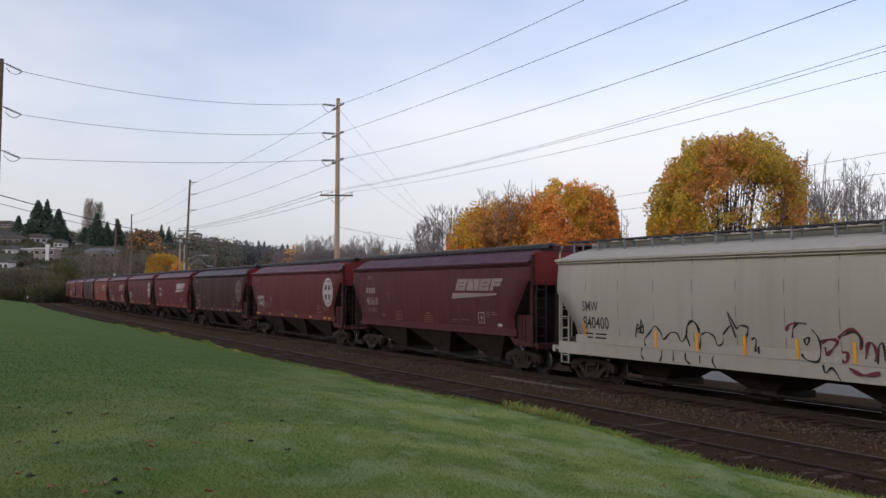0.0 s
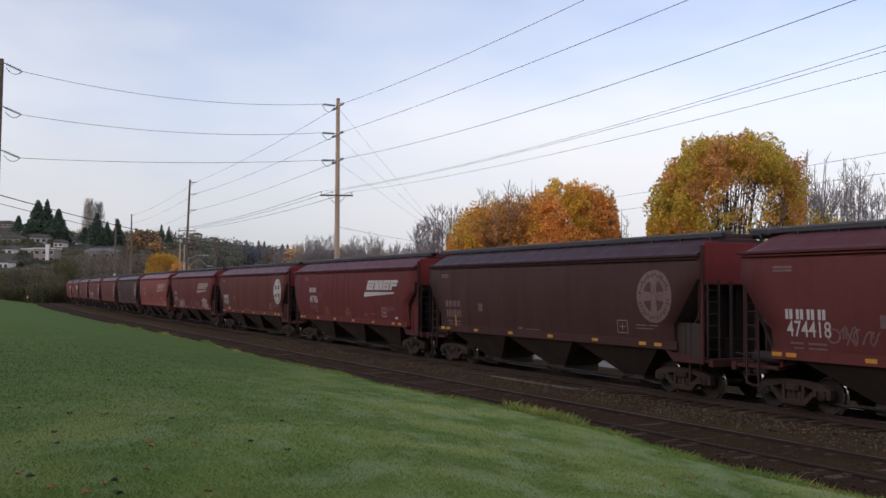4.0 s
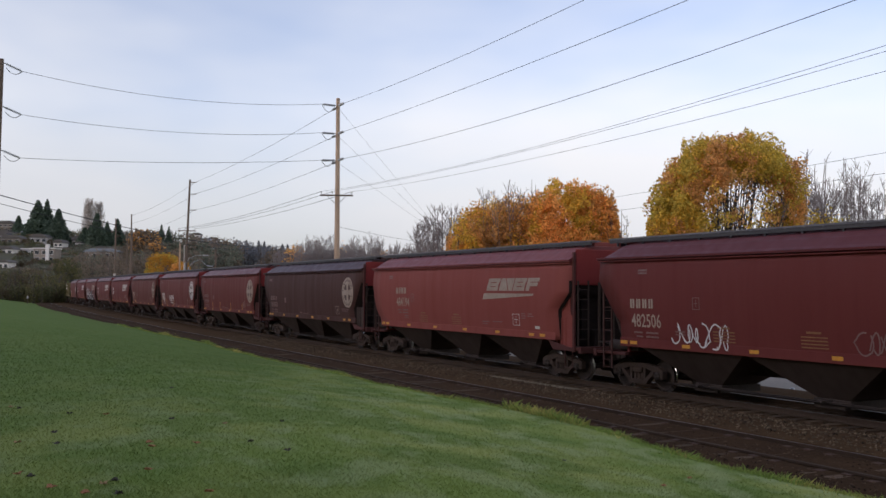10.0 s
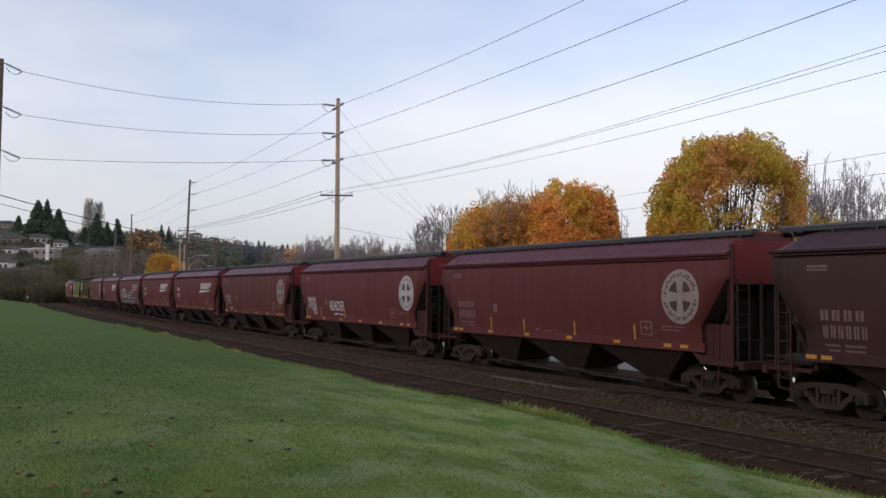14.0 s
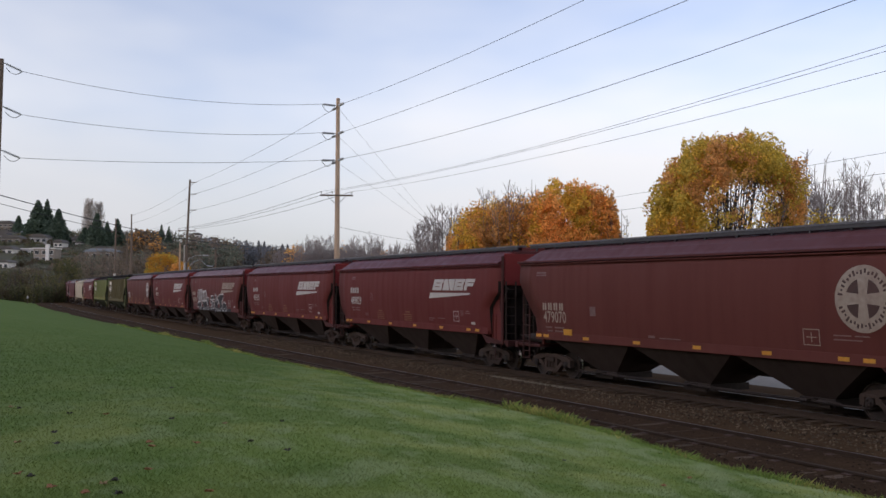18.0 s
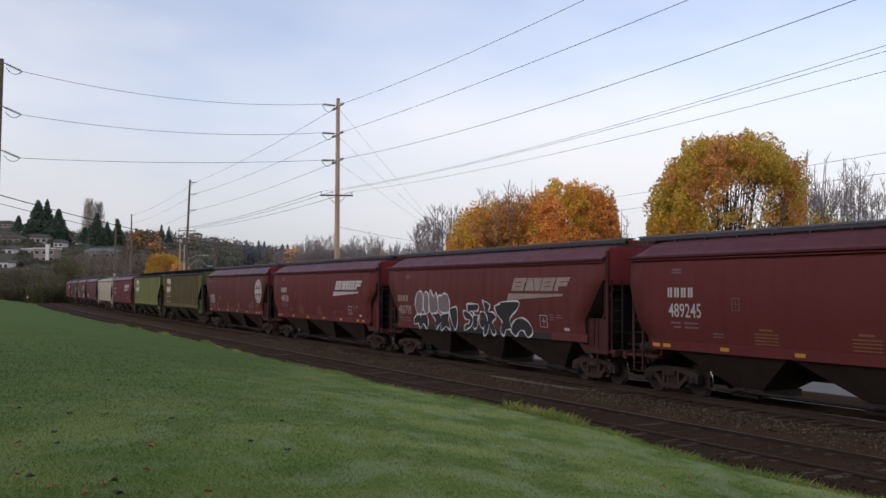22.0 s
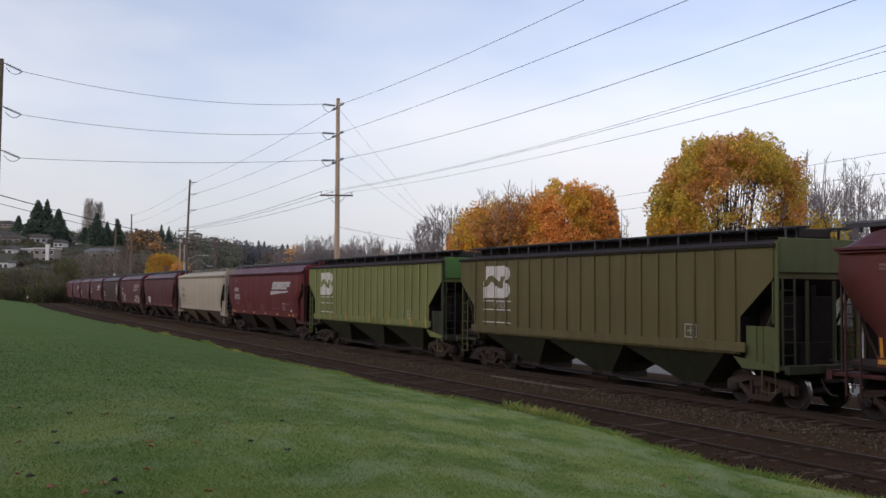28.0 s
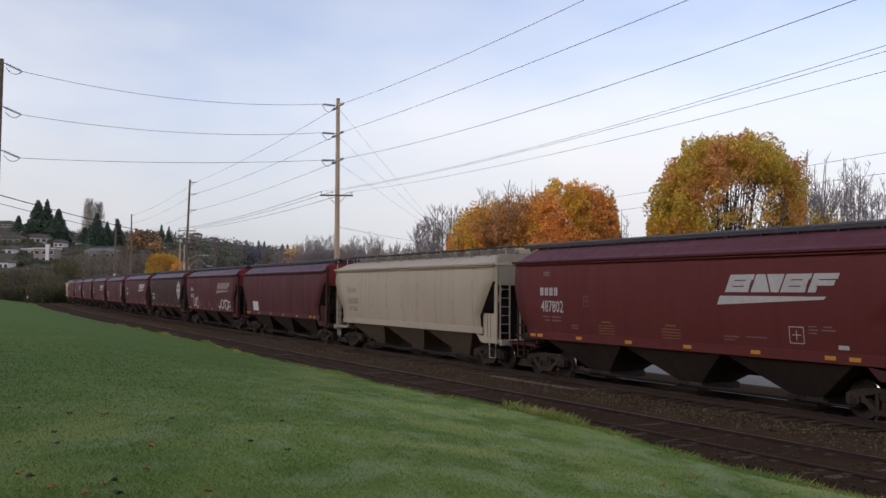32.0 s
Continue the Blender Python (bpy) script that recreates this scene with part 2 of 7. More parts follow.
# distance haze put into the leaf colours: paler, and bluer for the farthest
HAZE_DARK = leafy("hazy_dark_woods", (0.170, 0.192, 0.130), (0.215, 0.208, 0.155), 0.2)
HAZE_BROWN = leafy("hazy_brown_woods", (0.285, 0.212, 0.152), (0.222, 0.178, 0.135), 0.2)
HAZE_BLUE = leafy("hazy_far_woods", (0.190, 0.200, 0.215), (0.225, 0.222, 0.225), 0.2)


def lawn_material():
    m, nt, b = nodes_of("dewy_lawn")
    N, Lk = nt.nodes, nt.links
    co = N.new("ShaderNodeTexCoord")

    def noise_at(scale, detail=4.0, stretch=(1, 1, 1)):
        mp = N.new("ShaderNodeMapping")
        mp.inputs["Scale"].default_value = stretch
        n = N.new("ShaderNodeTexNoise")
        n.inputs["Scale"].default_value, n.inputs["Detail"].default_value = scale, detail
        Lk.new(co.outputs["Object"], mp.inputs["Vector"])
        Lk.new(mp.outputs[0], n.inputs["Vector"])
        return n.outputs[0]

    def step(src, lo, hi, a, bcol, top=1.0):
        r = N.new("ShaderNodeMapRange")
        r.inputs["From Min"].default_value, r.inputs["From Max"].default_value, r.inputs["To Max"].default_value = lo, hi, top
        Lk.new(src, r.inputs["Value"])
        x = N.new("ShaderNodeMix")
        x.data_type = "RGBA"
        Lk.new(r.outputs[0], x.inputs[0])
        if isinstance(a, tuple):
            x.inputs[6].default_value = (*a, 1)
        else:
            Lk.new(a, x.inputs[6])
        x.inputs[7].default_value = (*bcol, 1)
        return x.outputs[2]

    c = step(noise_at(0.22, 3), 0.40, 0.60, (0.206, 0.272, 0.068), (0.322, 0.350, 0.110))
    c = step(noise_at(0.55, 5, (1.0, 0.75, 1)), 0.46, 0.58, c, (0.130, 0.198, 0.048), 0.72)
    c = step(noise_at(1.4, 6, (1.15, 0.6, 1)), 0.50, 0.62, c, (0.322, 0.372, 0.172), 0.62)
    c = step(noise_at(38.0, 3), 0.45, 0.75, c, (0.130, 0.196, 0.048), 0.3)
    # shade over the lawn's western corner, put into the turf colour as a ramp
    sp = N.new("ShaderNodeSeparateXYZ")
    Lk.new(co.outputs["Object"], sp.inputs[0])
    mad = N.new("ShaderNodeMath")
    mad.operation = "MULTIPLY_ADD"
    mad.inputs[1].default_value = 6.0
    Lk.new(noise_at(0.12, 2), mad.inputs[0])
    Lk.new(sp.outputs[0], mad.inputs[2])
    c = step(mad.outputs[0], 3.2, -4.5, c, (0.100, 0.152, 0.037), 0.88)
    Lk.new(c, b.inputs["Base Color"])
    b.inputs["Roughness"].default_value = 0.9
    b.inputs["Specular IOR Level"].default_value = 0.04
    bp = N.new("ShaderNodeBump")
    bp.inputs["Strength"].default_value, bp.inputs["Distance"].default_value = 0.8, 0.03
    Lk.new(noise_at(24.0, 6), bp.inputs["Height"])
    Lk.new(bp.outputs[0], b.inputs["Normal"])
    return m


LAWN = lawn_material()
TUFT = leafy("edge_grass", (0.22, 0.33, 0.07), (0.32, 0.38, 0.09))
TUFT_DRY = leafy("dry_edge_grass", (0.50, 0.43, 0.13), (0.38, 0.37, 0.10))

# ---- mesh helpers ----


def mesh_of(bm, mats=(), smooth=False):
    if smooth:
        for e in bm.edges:
            e.smooth = e.calc_face_angle(0.0) < 0.45
        for f in bm.faces:
            f.smooth = True
    me = bpy.data.meshes.new("mesh")
    bm.to_mesh(me)
    bm.free()
    for m in (mats if isinstance(mats, (list, tuple)) else [mats]):
        me.materials.append(m)
    return me


def part(name, data, material, parent, label="", at=None, smooth=False):
    """One mesh object under a thing or a part. data: a bmesh or a finished mesh."""
    me = mesh_of(data, material, smooth) if isinstance(data, bmesh.types.BMesh) else data
    ob = new(name, me)
    ob.parent = parent
    if at is not None:
        ob.matrix_basis = at
    if label:
        tagged(ob, label)
    return ob


def thing(name, label, category, at=None, group="", kind=""):
    ob = new(name)
    ob.empty_display_size = 0.2
    if at is not None:
        ob.matrix_basis = at
    return tagged(ob, label, category, group, kind)


def box(bm, x0, x1, y0, y1, z0, z1, bevel=0.0, m=None):
    r = bmesh.ops.create_cube(bm, size=1.0)
    vs = r["verts"]
    for v in vs:
        v.co = Vector((x0 + (v.co.x + 0.5) * (x1 - x0), y0 + (v.co.y + 0.5) * (y1 - y0), z0 + (v.co.z + 0.5) * (z1 - z0)))
    if bevel:
        es = list({e for v in vs for e in v.link_edges})
        r2 = bmesh.ops.bevel(bm, geom=es, offset=bevel, segments=1, affect="EDGES", profile=0.5)
        vs = list({v for f in r2["faces"] for v in f.verts} | {v for v in vs if v.is_valid})
    if m is not None:
        bmesh.ops.transform(bm, matrix=m, verts=vs)
    return bm


def tube(bm, pts, r, sides=6, r2=None, cap=True):
    """A tube along points; r may taper to r2."""
    pts = [Vector(p) for p in pts]
    rings = []
    for i, p in enumerate(pts):
        d = (pts[min(i + 1, len(pts) - 1)] - pts[max(i - 1, 0)]).normalized()
        u = d.cross(Vector((0, 0, 1)) if abs(d.z) < 0.9 else Vector((1, 0, 0))).normalized()
        w = d.cross(u)
        rad = r if r2 is None else r + (r2 - r) * i / max(1, len(pts) - 1)
        rings.append([bm.verts.new(p + (u * math.cos(k * math.tau / sides) + w * math.sin(k * math.tau / sides)) * rad) for k in range(sides)])
    for a, b in zip(rings, rings[1:]):
        for k in range(sides):
            bm.faces.new((a[k], a[(k + 1) % sides], b[(k + 1) % sides], b[k]))
    if cap and sides > 2:
        bm.faces.new(rings[0][::-1])
        bm.faces.new(rings[-1])
    return bm


def lathe(bm, prof, sides=16, axis="z", at=(0, 0, 0)):
    """Turn a profile of (radius, height) about an axis."""
    at = Vector(at)
    rings = []
    for r, h in prof:
        ring = []
        for k in range(sides):
            c, s = r * math.cos(k * math.tau / sides), r * math.sin(k * math.tau / sides)
            ring.append(bm.verts.new(at + (Vector((c, s, h)) if axis == "z" else Vector((c, h, s)) if axis == "y" else Vector((h, c, s)))))
        rings.append(ring)
    for a, b in zip(rings, rings[1:]):
        for k in range(sides):
            bm.faces.new((a[k], a[(k + 1) % sides], b[(k + 1) % sides], b[k]))
    bm.faces.new(rings[0][::-1])
    bm.faces.new(rings[-1])
    bmesh.ops.recalc_face_normals(bm, faces=bm.faces)
    return bm


def prism(bm, outline, y0, y1):
    """An outline of (x, z) pushed from y0 to y1."""
    a = [bm.verts.new((x, y0, z)) for x, z in outline]
    b = [bm.verts.new((x, y1, z)) for x, z in outline]
    n = len(a)
    bm.faces.new(a)
    bm.faces.new(b[::-1])
    for k in range(n):
        bm.faces.new((a[k], b[k], b[(k + 1) % n], a[(k + 1) % n]))
    bmesh.ops.recalc_face_normals(bm, faces=bm.faces)
    return bm


def bm_new():
    return bmesh.new()


def raw(verts, faces, mats):
    me = bpy.data.meshes.new("mesh")
    me.from_pydata(verts, [], faces)
    for m in (mats if isinstance(mats, (list, tuple)) else [mats]):
        me.materials.append(m)
    return me

# ---- ground: one sheet from the camera to the horizon ----
U = Vector((math.cos(A0), math.sin(A0), 0))
W = Vector((-math.sin(A0), math.cos(A0), 0))


def smooth(a, b, x):
    k = min(1.0, max(0.0, (x - a) / (b - a)))
    return k * k * (3 - 2 * k)


_TU = np.array([(Vector((*on_track(s)[:2], 0)) - Vector((0, Y0, 0))).dot(U) for s in range(-400, 520, 10)])
_TW = np.array([(Vector((*on_track(s)[:2], 0)) - Vector((0, Y0, 0))).dot(W) for s in range(-400, 520, 10)])


def edge_of(u):
    """Where the turf ends, beside the near track."""
    e = 7.75 + 0.30 * (noise.noise((u * 0.13, 3.1, 0)) + 0.5 * noise.noise((u * 0.6, 7.7, 0)))
    return e + 0.60 * smooth(-21.0, -27.0, u) - 0.35 * smooth(0, 20, u) * smooth(60, 30, u)


def hill(x, y):
    """Height of the town's hill beyond the line."""
    d = math.hypot(x, y)
    if y < 150:
        return 0.0
    crest = np.interp(x / y, [-0.81, -0.52, -0.46, -0.39, -0.325, -0.266, -0.208, -0.155, -0.08, 0.01, 0.48], [41.5, 38.3, 35.9, 32.7, 29.5, 26.3, 20.7, 15.2, 8.0, 3.2, 1.6])
    return crest * smooth(330, 690, d) * (1 - 0.5 * smooth(900, 2200, d))


def height(u, off, x, y):
    e = edge_of(u)
    if off < 1.6:
        z = -0.22 + 0.17 * smooth(-1.9, -3.3, off) - 0.41 * smooth(-3.6, -6.2, off) + 0.08 * smooth(-12, -20, off)
    elif off < 4.1:
        z = -0.22 + 0.10 * smooth(1.6, 2.3, off) * smooth(4.1, 3.4, off)
    elif off < e:
        z = -0.20 + 0.065 * smooth(4.1, 4.7, off) - 0.075 * smooth(6.4, e, off)
    else:
        z = -0.10 + 0.16 * smooth(e, e + 0.35, off) + 1.34 * smooth(e - 1.0, 20.5, off) ** 0.85
        z += 0.04 * noise.noise((x * 0.12, y * 0.12, 0)) - 0.4 * smooth(90, 230, math.hypot(x, y)) * smooth(26, 12, off)
    # unseen rise added behind the viewer to block low light, highest close by
    shade_bank = 19.0 * smooth(34, 66, off) * smooth(210, 120, u)
    shade_bank += 6.0 * smooth(31, 52, off) * smooth(4, -22, u) * smooth(-150, -90, u)
    return z + hill(x, y) + shade_bank


def steps(*runs):
    out = []
    for a, b, d in runs:
        out += list(np.arange(a, b - 1e-6, d))
    return [float(v) for v in out]


us = [-4000, -2200, -1200, -700, -400, -250, -160, -110] + steps((-80, -36, 4), (-36, 30, 0.8), (30, 120, 2.5), (120, 260, 7), (260, 520, 13)) + [520, 620, 780, 1000, 1400, 2200, 4000]
ws = [-4000, -2400, -1500, -1000] + steps((-760, -60, 22), (-60, -8, 5)) + [-9.5, -8, -6.8, -5.9, -4.6, -3.6, -2.9, -2.2, -1.5, -0.75, 0, 0.75, 1.6, 2.0, 2.4, 2.9, 3.4, 4.1, 4.8, 5.5, 6.2, 6.9, 7.3, 7.74, 7.77, 7.9, 8.1, 8.5, 9.0] + steps((9.6, 24, 0.8), (24, 60, 3), (60, 140, 12)) + [150, 200, 300, 500, 900, 1600, 2600, 4000]
g_verts, g_faces, g_mats = [], [], []
for u in us:
    dev = float(np.interp(u, _TU, _TW)) if -300 < u < 420 else float(np.interp(max(-300, min(420, u)), _TU, _TW))
    e = edge_of(u)
    for w in ws:
        lat = w + dev * smooth(420, 60, abs(w))
        ww = w
        if 6.5 < w < 24:
            shift = (e - 7.75) * smooth(6.5, 7.7, w) * smooth(14, 9, w)
            lat, ww = lat + shift, w + shift
        p = Vector((0, Y0, 0)) + U * u + W * lat
        g_verts.append((p.x, p.y, height(u, ww, p.x, p.y)))
nw = len(ws)
for i in range(len(us) - 1):
    for j in range(nw - 1):
        g_faces.append((i * nw + j, i * nw + j + 1, (i + 1) * nw + j + 1, (i + 1) * nw + j))
        wm, um = (ws[j] + ws[j + 1]) / 2, (us[i] + us[i + 1]) / 2
        if wm > 7.75:
            g_mats.append(0 if um < 262 and wm < 36 and um > -700 else 3)
        elif wm > 4.7:
            g_mats.append(4)
        elif wm > -7.0:
            g_mats.append(1)
        else:
            g_mats.append(2 if wm > -48 and -160 < um < 230 else 3)
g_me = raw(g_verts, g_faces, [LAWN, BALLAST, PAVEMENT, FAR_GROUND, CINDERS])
g_me.polygons.foreach_set("material_index", g_mats)
g_me.update()
g_me.flip_normals()
g_me.shade_smooth()
ground = tagged(new("ground", g_me), "dewy green lawn beside dark ballast and a pale gravel road", "ground", kind="structure")

# ---- tracks ----
RAIL_PROFILE = [(-0.07, -0.17), (0.07, -0.17), (0.07, -0.155), (0.012, -0.14), (0.012, -0.045), (0.037, -0.035), (0.037, -0.004), (0.030, 0.0),
                (-0.030, 0.0), (-0.037, -0.004), (-0.037, -0.035), (-0.012, -0.045), (-0.012, -0.14), (-0.07, -0.155)]


def rail_mesh(off, s0, s1, z):
    ss = np.arange(s0, s1 + 0.1, 6.0)
    v, f, mi, n = [], [], [], len(RAIL_PROFILE)
    for s in ss:
        for py, pz in RAIL_PROFILE:
            x, y, _ = on_track(float(s), off + py)
            v.append((x, y, z + pz))
    for i in range(len(ss) - 1):
        for k in range(n):
            f.append((i * n + k, i * n + (k + 1) % n, (i + 1) * n + (k + 1) % n, (i + 1) * n + k))
            mi.append(1 if k == 7 else 0)
    me = raw(v, f, [RUSTY_RAIL, RAIL_HEAD if off < 5.5 else DULL_HEAD])
    me.polygons.foreach_set("material_index", mi)
    return me


def tie_mesh(seed):
    rng = random.Random(seed)
    bm = box(bm_new(), -0.115, 0.115, -1.3, 1.3, -0.36, -0.172, 0.012)
    for v in bm.verts:
        v.co += Vector((rng.uniform(-.008, .008), rng.uniform(-.03, .03), rng.uniform(-.008, .006)))
    return mesh_of(bm, TIE_WOOD)


TIES = [tie_mesh(k) for k in range(4)]
PLATE = mesh_of(box(bm_new(), -0.09, 0.09, -0.17, 0.17, -0.176, -0.152, 0.005), SPIKE_RUST)
rng = random.Random(5)
for off, lab, far in ((0.0, "main railway track with worn steel rails on dark ties", 420), (5.55, "rusty siding track half sunk in dark dirt", 300)):
    track = thing("railway_track", lab, "railway track", kind="structure")
    for g in (-0.7535, 0.7535):
        part("rail", rail_mesh(off + g, -160, far, 0.0 if off == 0 else -0.045 if g < 0 else -0.075), None, track)
    s = -34.0
    while s < 44:
        x, y, a = on_track(s, off + rng.uniform(-.05, .05))
        tie = part("tie", rng.choice(TIES), None, track, at=pose(x, y, rng.uniform(-.012, .004) + (rng.uniform(.012, .046) if off > 1 else 0), 0, 0, math.degrees(a) + rng.uniform(-1, 1)))
        if off > 1 and s < 16:
            for g in (-0.7535, 0.7535):
                part("tie_plate", PLATE, None, tie, at=pose(0, g, 0))
        s += 0.535


SIDING_STONE = surface("grimy_siding_stone", (0.105, 0.068, 0.042), (0.034, 0.022, 0.014), spec=0.1, rough=0.92, grain=7, island=0.8, bump=0.3)


def stones(n, s0, s1, o0, o1, r0, r1, seed, zfun, mat=STONE):
    rng = random.Random(seed)
    v, f = [], []
    ico = [(0, 0, 1), (.9, 0, .1), (.25, .85, -.1), (-.8, .5, .1), (-.7, -.6, -.1), (.3, -.9, .1), (0, 0, -.8)]
    tri = [(0, 1, 2), (0, 2, 3), (0, 3, 4), (0, 4, 5), (0, 5, 1), (6, 2, 1), (6, 3, 2), (6, 4, 3), (6, 5, 4), (6, 1, 5)]
    for _ in range(n):
        s, o = s0 + (s1 - s0) * rng.random() ** 1.5, rng.uniform(o0, o1)
        x, y, _a = on_track(s, o)
        r, t = rng.uniform(r0, r1), rng.uniform(0, 6.3)
        c, d = math.cos(t), math.sin(t)
        z, b = zfun(o) + r * rng.uniform(0.0, .5), len(v)
        sx, sy, sz = rng.uniform(.7, 1.3), rng.uniform(.7, 1.2), rng.uniform(.5, .9)
        for p in ico:
            px, py = p[0] * sx * r, p[1] * sy * r
            v.append((x + px * c - py * d, y + px * d + py * c, z + p[2] * r * sz))
        f += [(b + i, b + j, b + k) for i, j, k in tri]
    return raw(v, f, mat)


def bed_z(o):
    return -0.22 + 0.10 * smooth(1.6, 2.3, o) * smooth(4.1, 3.4, o)


tagged(new("ballast_stones", stones(13000, -33, 25, 1.3, 4.9, .016, .042, 1, bed_z)), "loose dark crushed stone between the tracks", "ballast", kind="stuff")
tagged(new("ballast_stones", stones(9000, -33, 20, 4.7, 8.2, .010, .034, 2, lambda o: -0.147, SIDING_STONE)), "sparse dark crushed stone in the siding", "ballast", kind="stuff")
tagged(new("ballast_stones", stones(3000, -33, 25, -2.2, 1.3, .02, .05, 3, lambda o: -0.22)), "dark crushed stone under the main track", "ballast", kind="stuff")

PALE_STONE = surface("spilt_pale_grit", (0.31, 0.26, 0.19), (0.16, 0.13, 0.09), spec=0.1, rough=0.95, grain=7, island=0.4, bump=0.3)
tagged(new("spilt_grit", stones(1700, -13.4, -8.2, 1.85, 2.5, .010, .024, 4, lambda o: bed_z(o) + 0.012, PALE_STONE)), "pale grit spilt beside the main track", "grit", kind="stuff")

# ---- the train: covered hopper wagons ----
PAINTS = {
    "maroon": paint("maroon_paint", (0.135, 0.0272, 0.0225), 1.12, 0.22),
    "red": paint("faded_red_paint", (0.136, 0.0340, 0.0275), 1.15, 0.28),
    "bright": paint("brick_red_paint", (0.236, 0.058, 0.045), 1.12, 0.2),
    "brown": paint("dark_brown_paint", (0.068, 0.029, 0.023), 1.15, 0.3),
    "rust": paint("rusty_brown_paint", (0.126, 0.0345, 0.0255), 1.12, 0.32),
    "white": paint("dusty_white_paint", (0.462, 0.414, 0.318), 1.12, 0.35),
    "cream": paint("dusty_cream_paint", (0.470, 0.385, 0.270), 1.12, 0.45),
    "green": paint("faded_green_paint", (0.190, 0.196, 0.060), 1.25, 0.8),
    "dull": paint("dull_maroon_paint", (0.104, 0.030, 0.029), 1.15, 0.35),
    # body red darkened in colour for the shade of the recessed ends
    "vestibule": paint("shaded_red_end_paint", (0.075, 0.024, 0.020), 1.2, 0.4),
    "fresh_green": paint("fresh_green_end_paint", (0.110, 0.220, 0.055), 1.15, 0.3),
    # sky light on the end sheet, put into a brighter red
    "header": paint("lit_end_sheet_paint", (0.235, 0.030, 0.027), 1.15, 0.25),
    # darker green than the bodies, for chutes and end parts
    "dark_green": paint("dark_green_chute_paint", (0.054, 0.056, 0.032), 1.2, 0.5, 0.85),
    # paler than the body: light on the ribs' faces put into the paint
    "rib_green": paint("lit_green_rib_paint", (0.270, 0.275, 0.115), 1.1, 0.5),
    "rib_olive": paint("lit_olive_rib_paint", (0.145, 0.114, 0.050), 1.1, 0.5),
    "grimy": paint("grimy_underframe_paint", (0.054, 0.037, 0.030), 1.3, 0.5, 0.85),
    "mid_green": paint("dull_green_end_paint", (0.112, 0.122, 0.044), 1.15, 0.5),
    "tan_chute": paint("grimy_tan_chute_paint", (0.150, 0.112, 0.076), 1.2, 0.5, 0.85),
    "olive": paint("grimy_olive_paint", (0.130, 0.102, 0.040), 1.25, 0.6),
}
# roofs: glossier, with the sky's bluish sheen put into a darker base colour
ROOF_PAINTS = {k: paint("glossier_" + k + "_roof_paint", c, 1.12, 0.3, 0.42) for k, c in (
    ("maroon", (0.105, 0.0225, 0.0225)), ("red", (0.112, 0.028, 0.026)), ("bright", (0.180, 0.046, 0.042)), ("brown", (0.058, 0.024, 0.024)), ("rust", (0.100, 0.028, 0.0255)), ("dull", (0.084, 0.025, 0.029)))}
CORE = {}       # meshes by key, shared by all wagons
YS = 1.60       # half width of the body


def painted(key, build, mat, smooth_it=False):
    """A shared mesh for this shape and paint."""
    k = (key, mat.name)
    if k not in CORE:
        CORE[k] = mesh_of(build(), mat, smooth_it)
    return CORE[k]


def hull(lead, trail, zs, width, nx=18):
    """A closed body between its two end profiles."""
    bm = bm_new()
    rings = []
    for z in zs:
        e, a, w = lead(z), -trail(z), width(z)
        ring = [(a + (e - a) * i / nx, -w) for i in range(nx + 1)] + [(e - (e - a) * i / nx, w) for i in range(nx + 1)]
        rings.append([bm.verts.new((x, y, z)) for x, y in ring])
    n = len(rings[0])
    for a, b in zip(rings, rings[1:]):
        for k in range(n):
            bm.faces.new((a[k], a[(k + 1) % n], b[(k + 1) % n], b[k]))
    bm.faces.new(rings[0][::-1])
    bm.faces.new(rings[-1])
    return bm


def side_w(z):
    """Half width of the rounded body at height z."""
    return 1.62 - (0.13 * ((3.05 - z) / 1.7) ** 2 if z < 3.05 else 0.07 * ((z - 3.05) / 0.95) ** 2)


def warped(bm, dz=0.0, ribbed=False):
    """Bend flat paintwork on the near side to the body's curve."""
    for v in bm.verts:
        v.co.y += YS - ((side_w(v.co.z + dz) if v.co.z + dz > 1.6 else 1.536) if not ribbed else YS)
    return bm


def ramp(a, b, x):
    return min(1.0, max(0.0, (x - a) / (b - a)))


def end_round(z):
    """Older cars: a long curved cut under both ends."""
    return 7.18 + 1.02 * ramp(2.05, 3.35, z) ** 0.9


def end_lead(z):
    """Newer cars: a short cut at half height over the closed corner."""
    return 7.50 + 0.66 * ramp(2.36, 2.94, z)


def end_trail(z):
    return 7.42 + 0.74 * ramp(1.70, 3.25, z) ** 0.5


def end_wedge(z):
    """White cars: one straight slope down to the sill."""
    return 6.95 + 1.25 * ramp(1.60, 2.95, z)


def end_slant(z):
    return 7.05 + 1.15 * ramp(2.35, 3.35, z)


BODY_LEVELS = [1.34, 1.5, 1.6, 1.7, 1.9, 2.05, 2.2, 2.36, 2.5, 2.65, 2.8, 2.94, 3.05, 3.2, 3.35, 3.55, 3.75, 4.0]


def body_round():
    return hull(end_round, end_round, BODY_LEVELS, side_w)


def body_straight():
    return hull(end_lead, end_trail, BODY_LEVELS, side_w)


def body_wedge():
    return hull(end_wedge, end_wedge, BODY_LEVELS, side_w)


def shade_ends(me):
    """Shade put in as dark faces: the end sheets under the overhang and the underside."""
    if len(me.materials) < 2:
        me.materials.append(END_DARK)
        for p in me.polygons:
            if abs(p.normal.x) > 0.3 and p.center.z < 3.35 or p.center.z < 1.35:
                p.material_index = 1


def body_slant():
    return hull(end_slant, end_slant, [1.36, 1.8, 2.35, 2.6, 2.85, 3.1, 3.35, 3.7, 4.18], lambda z: YS - 0.06)


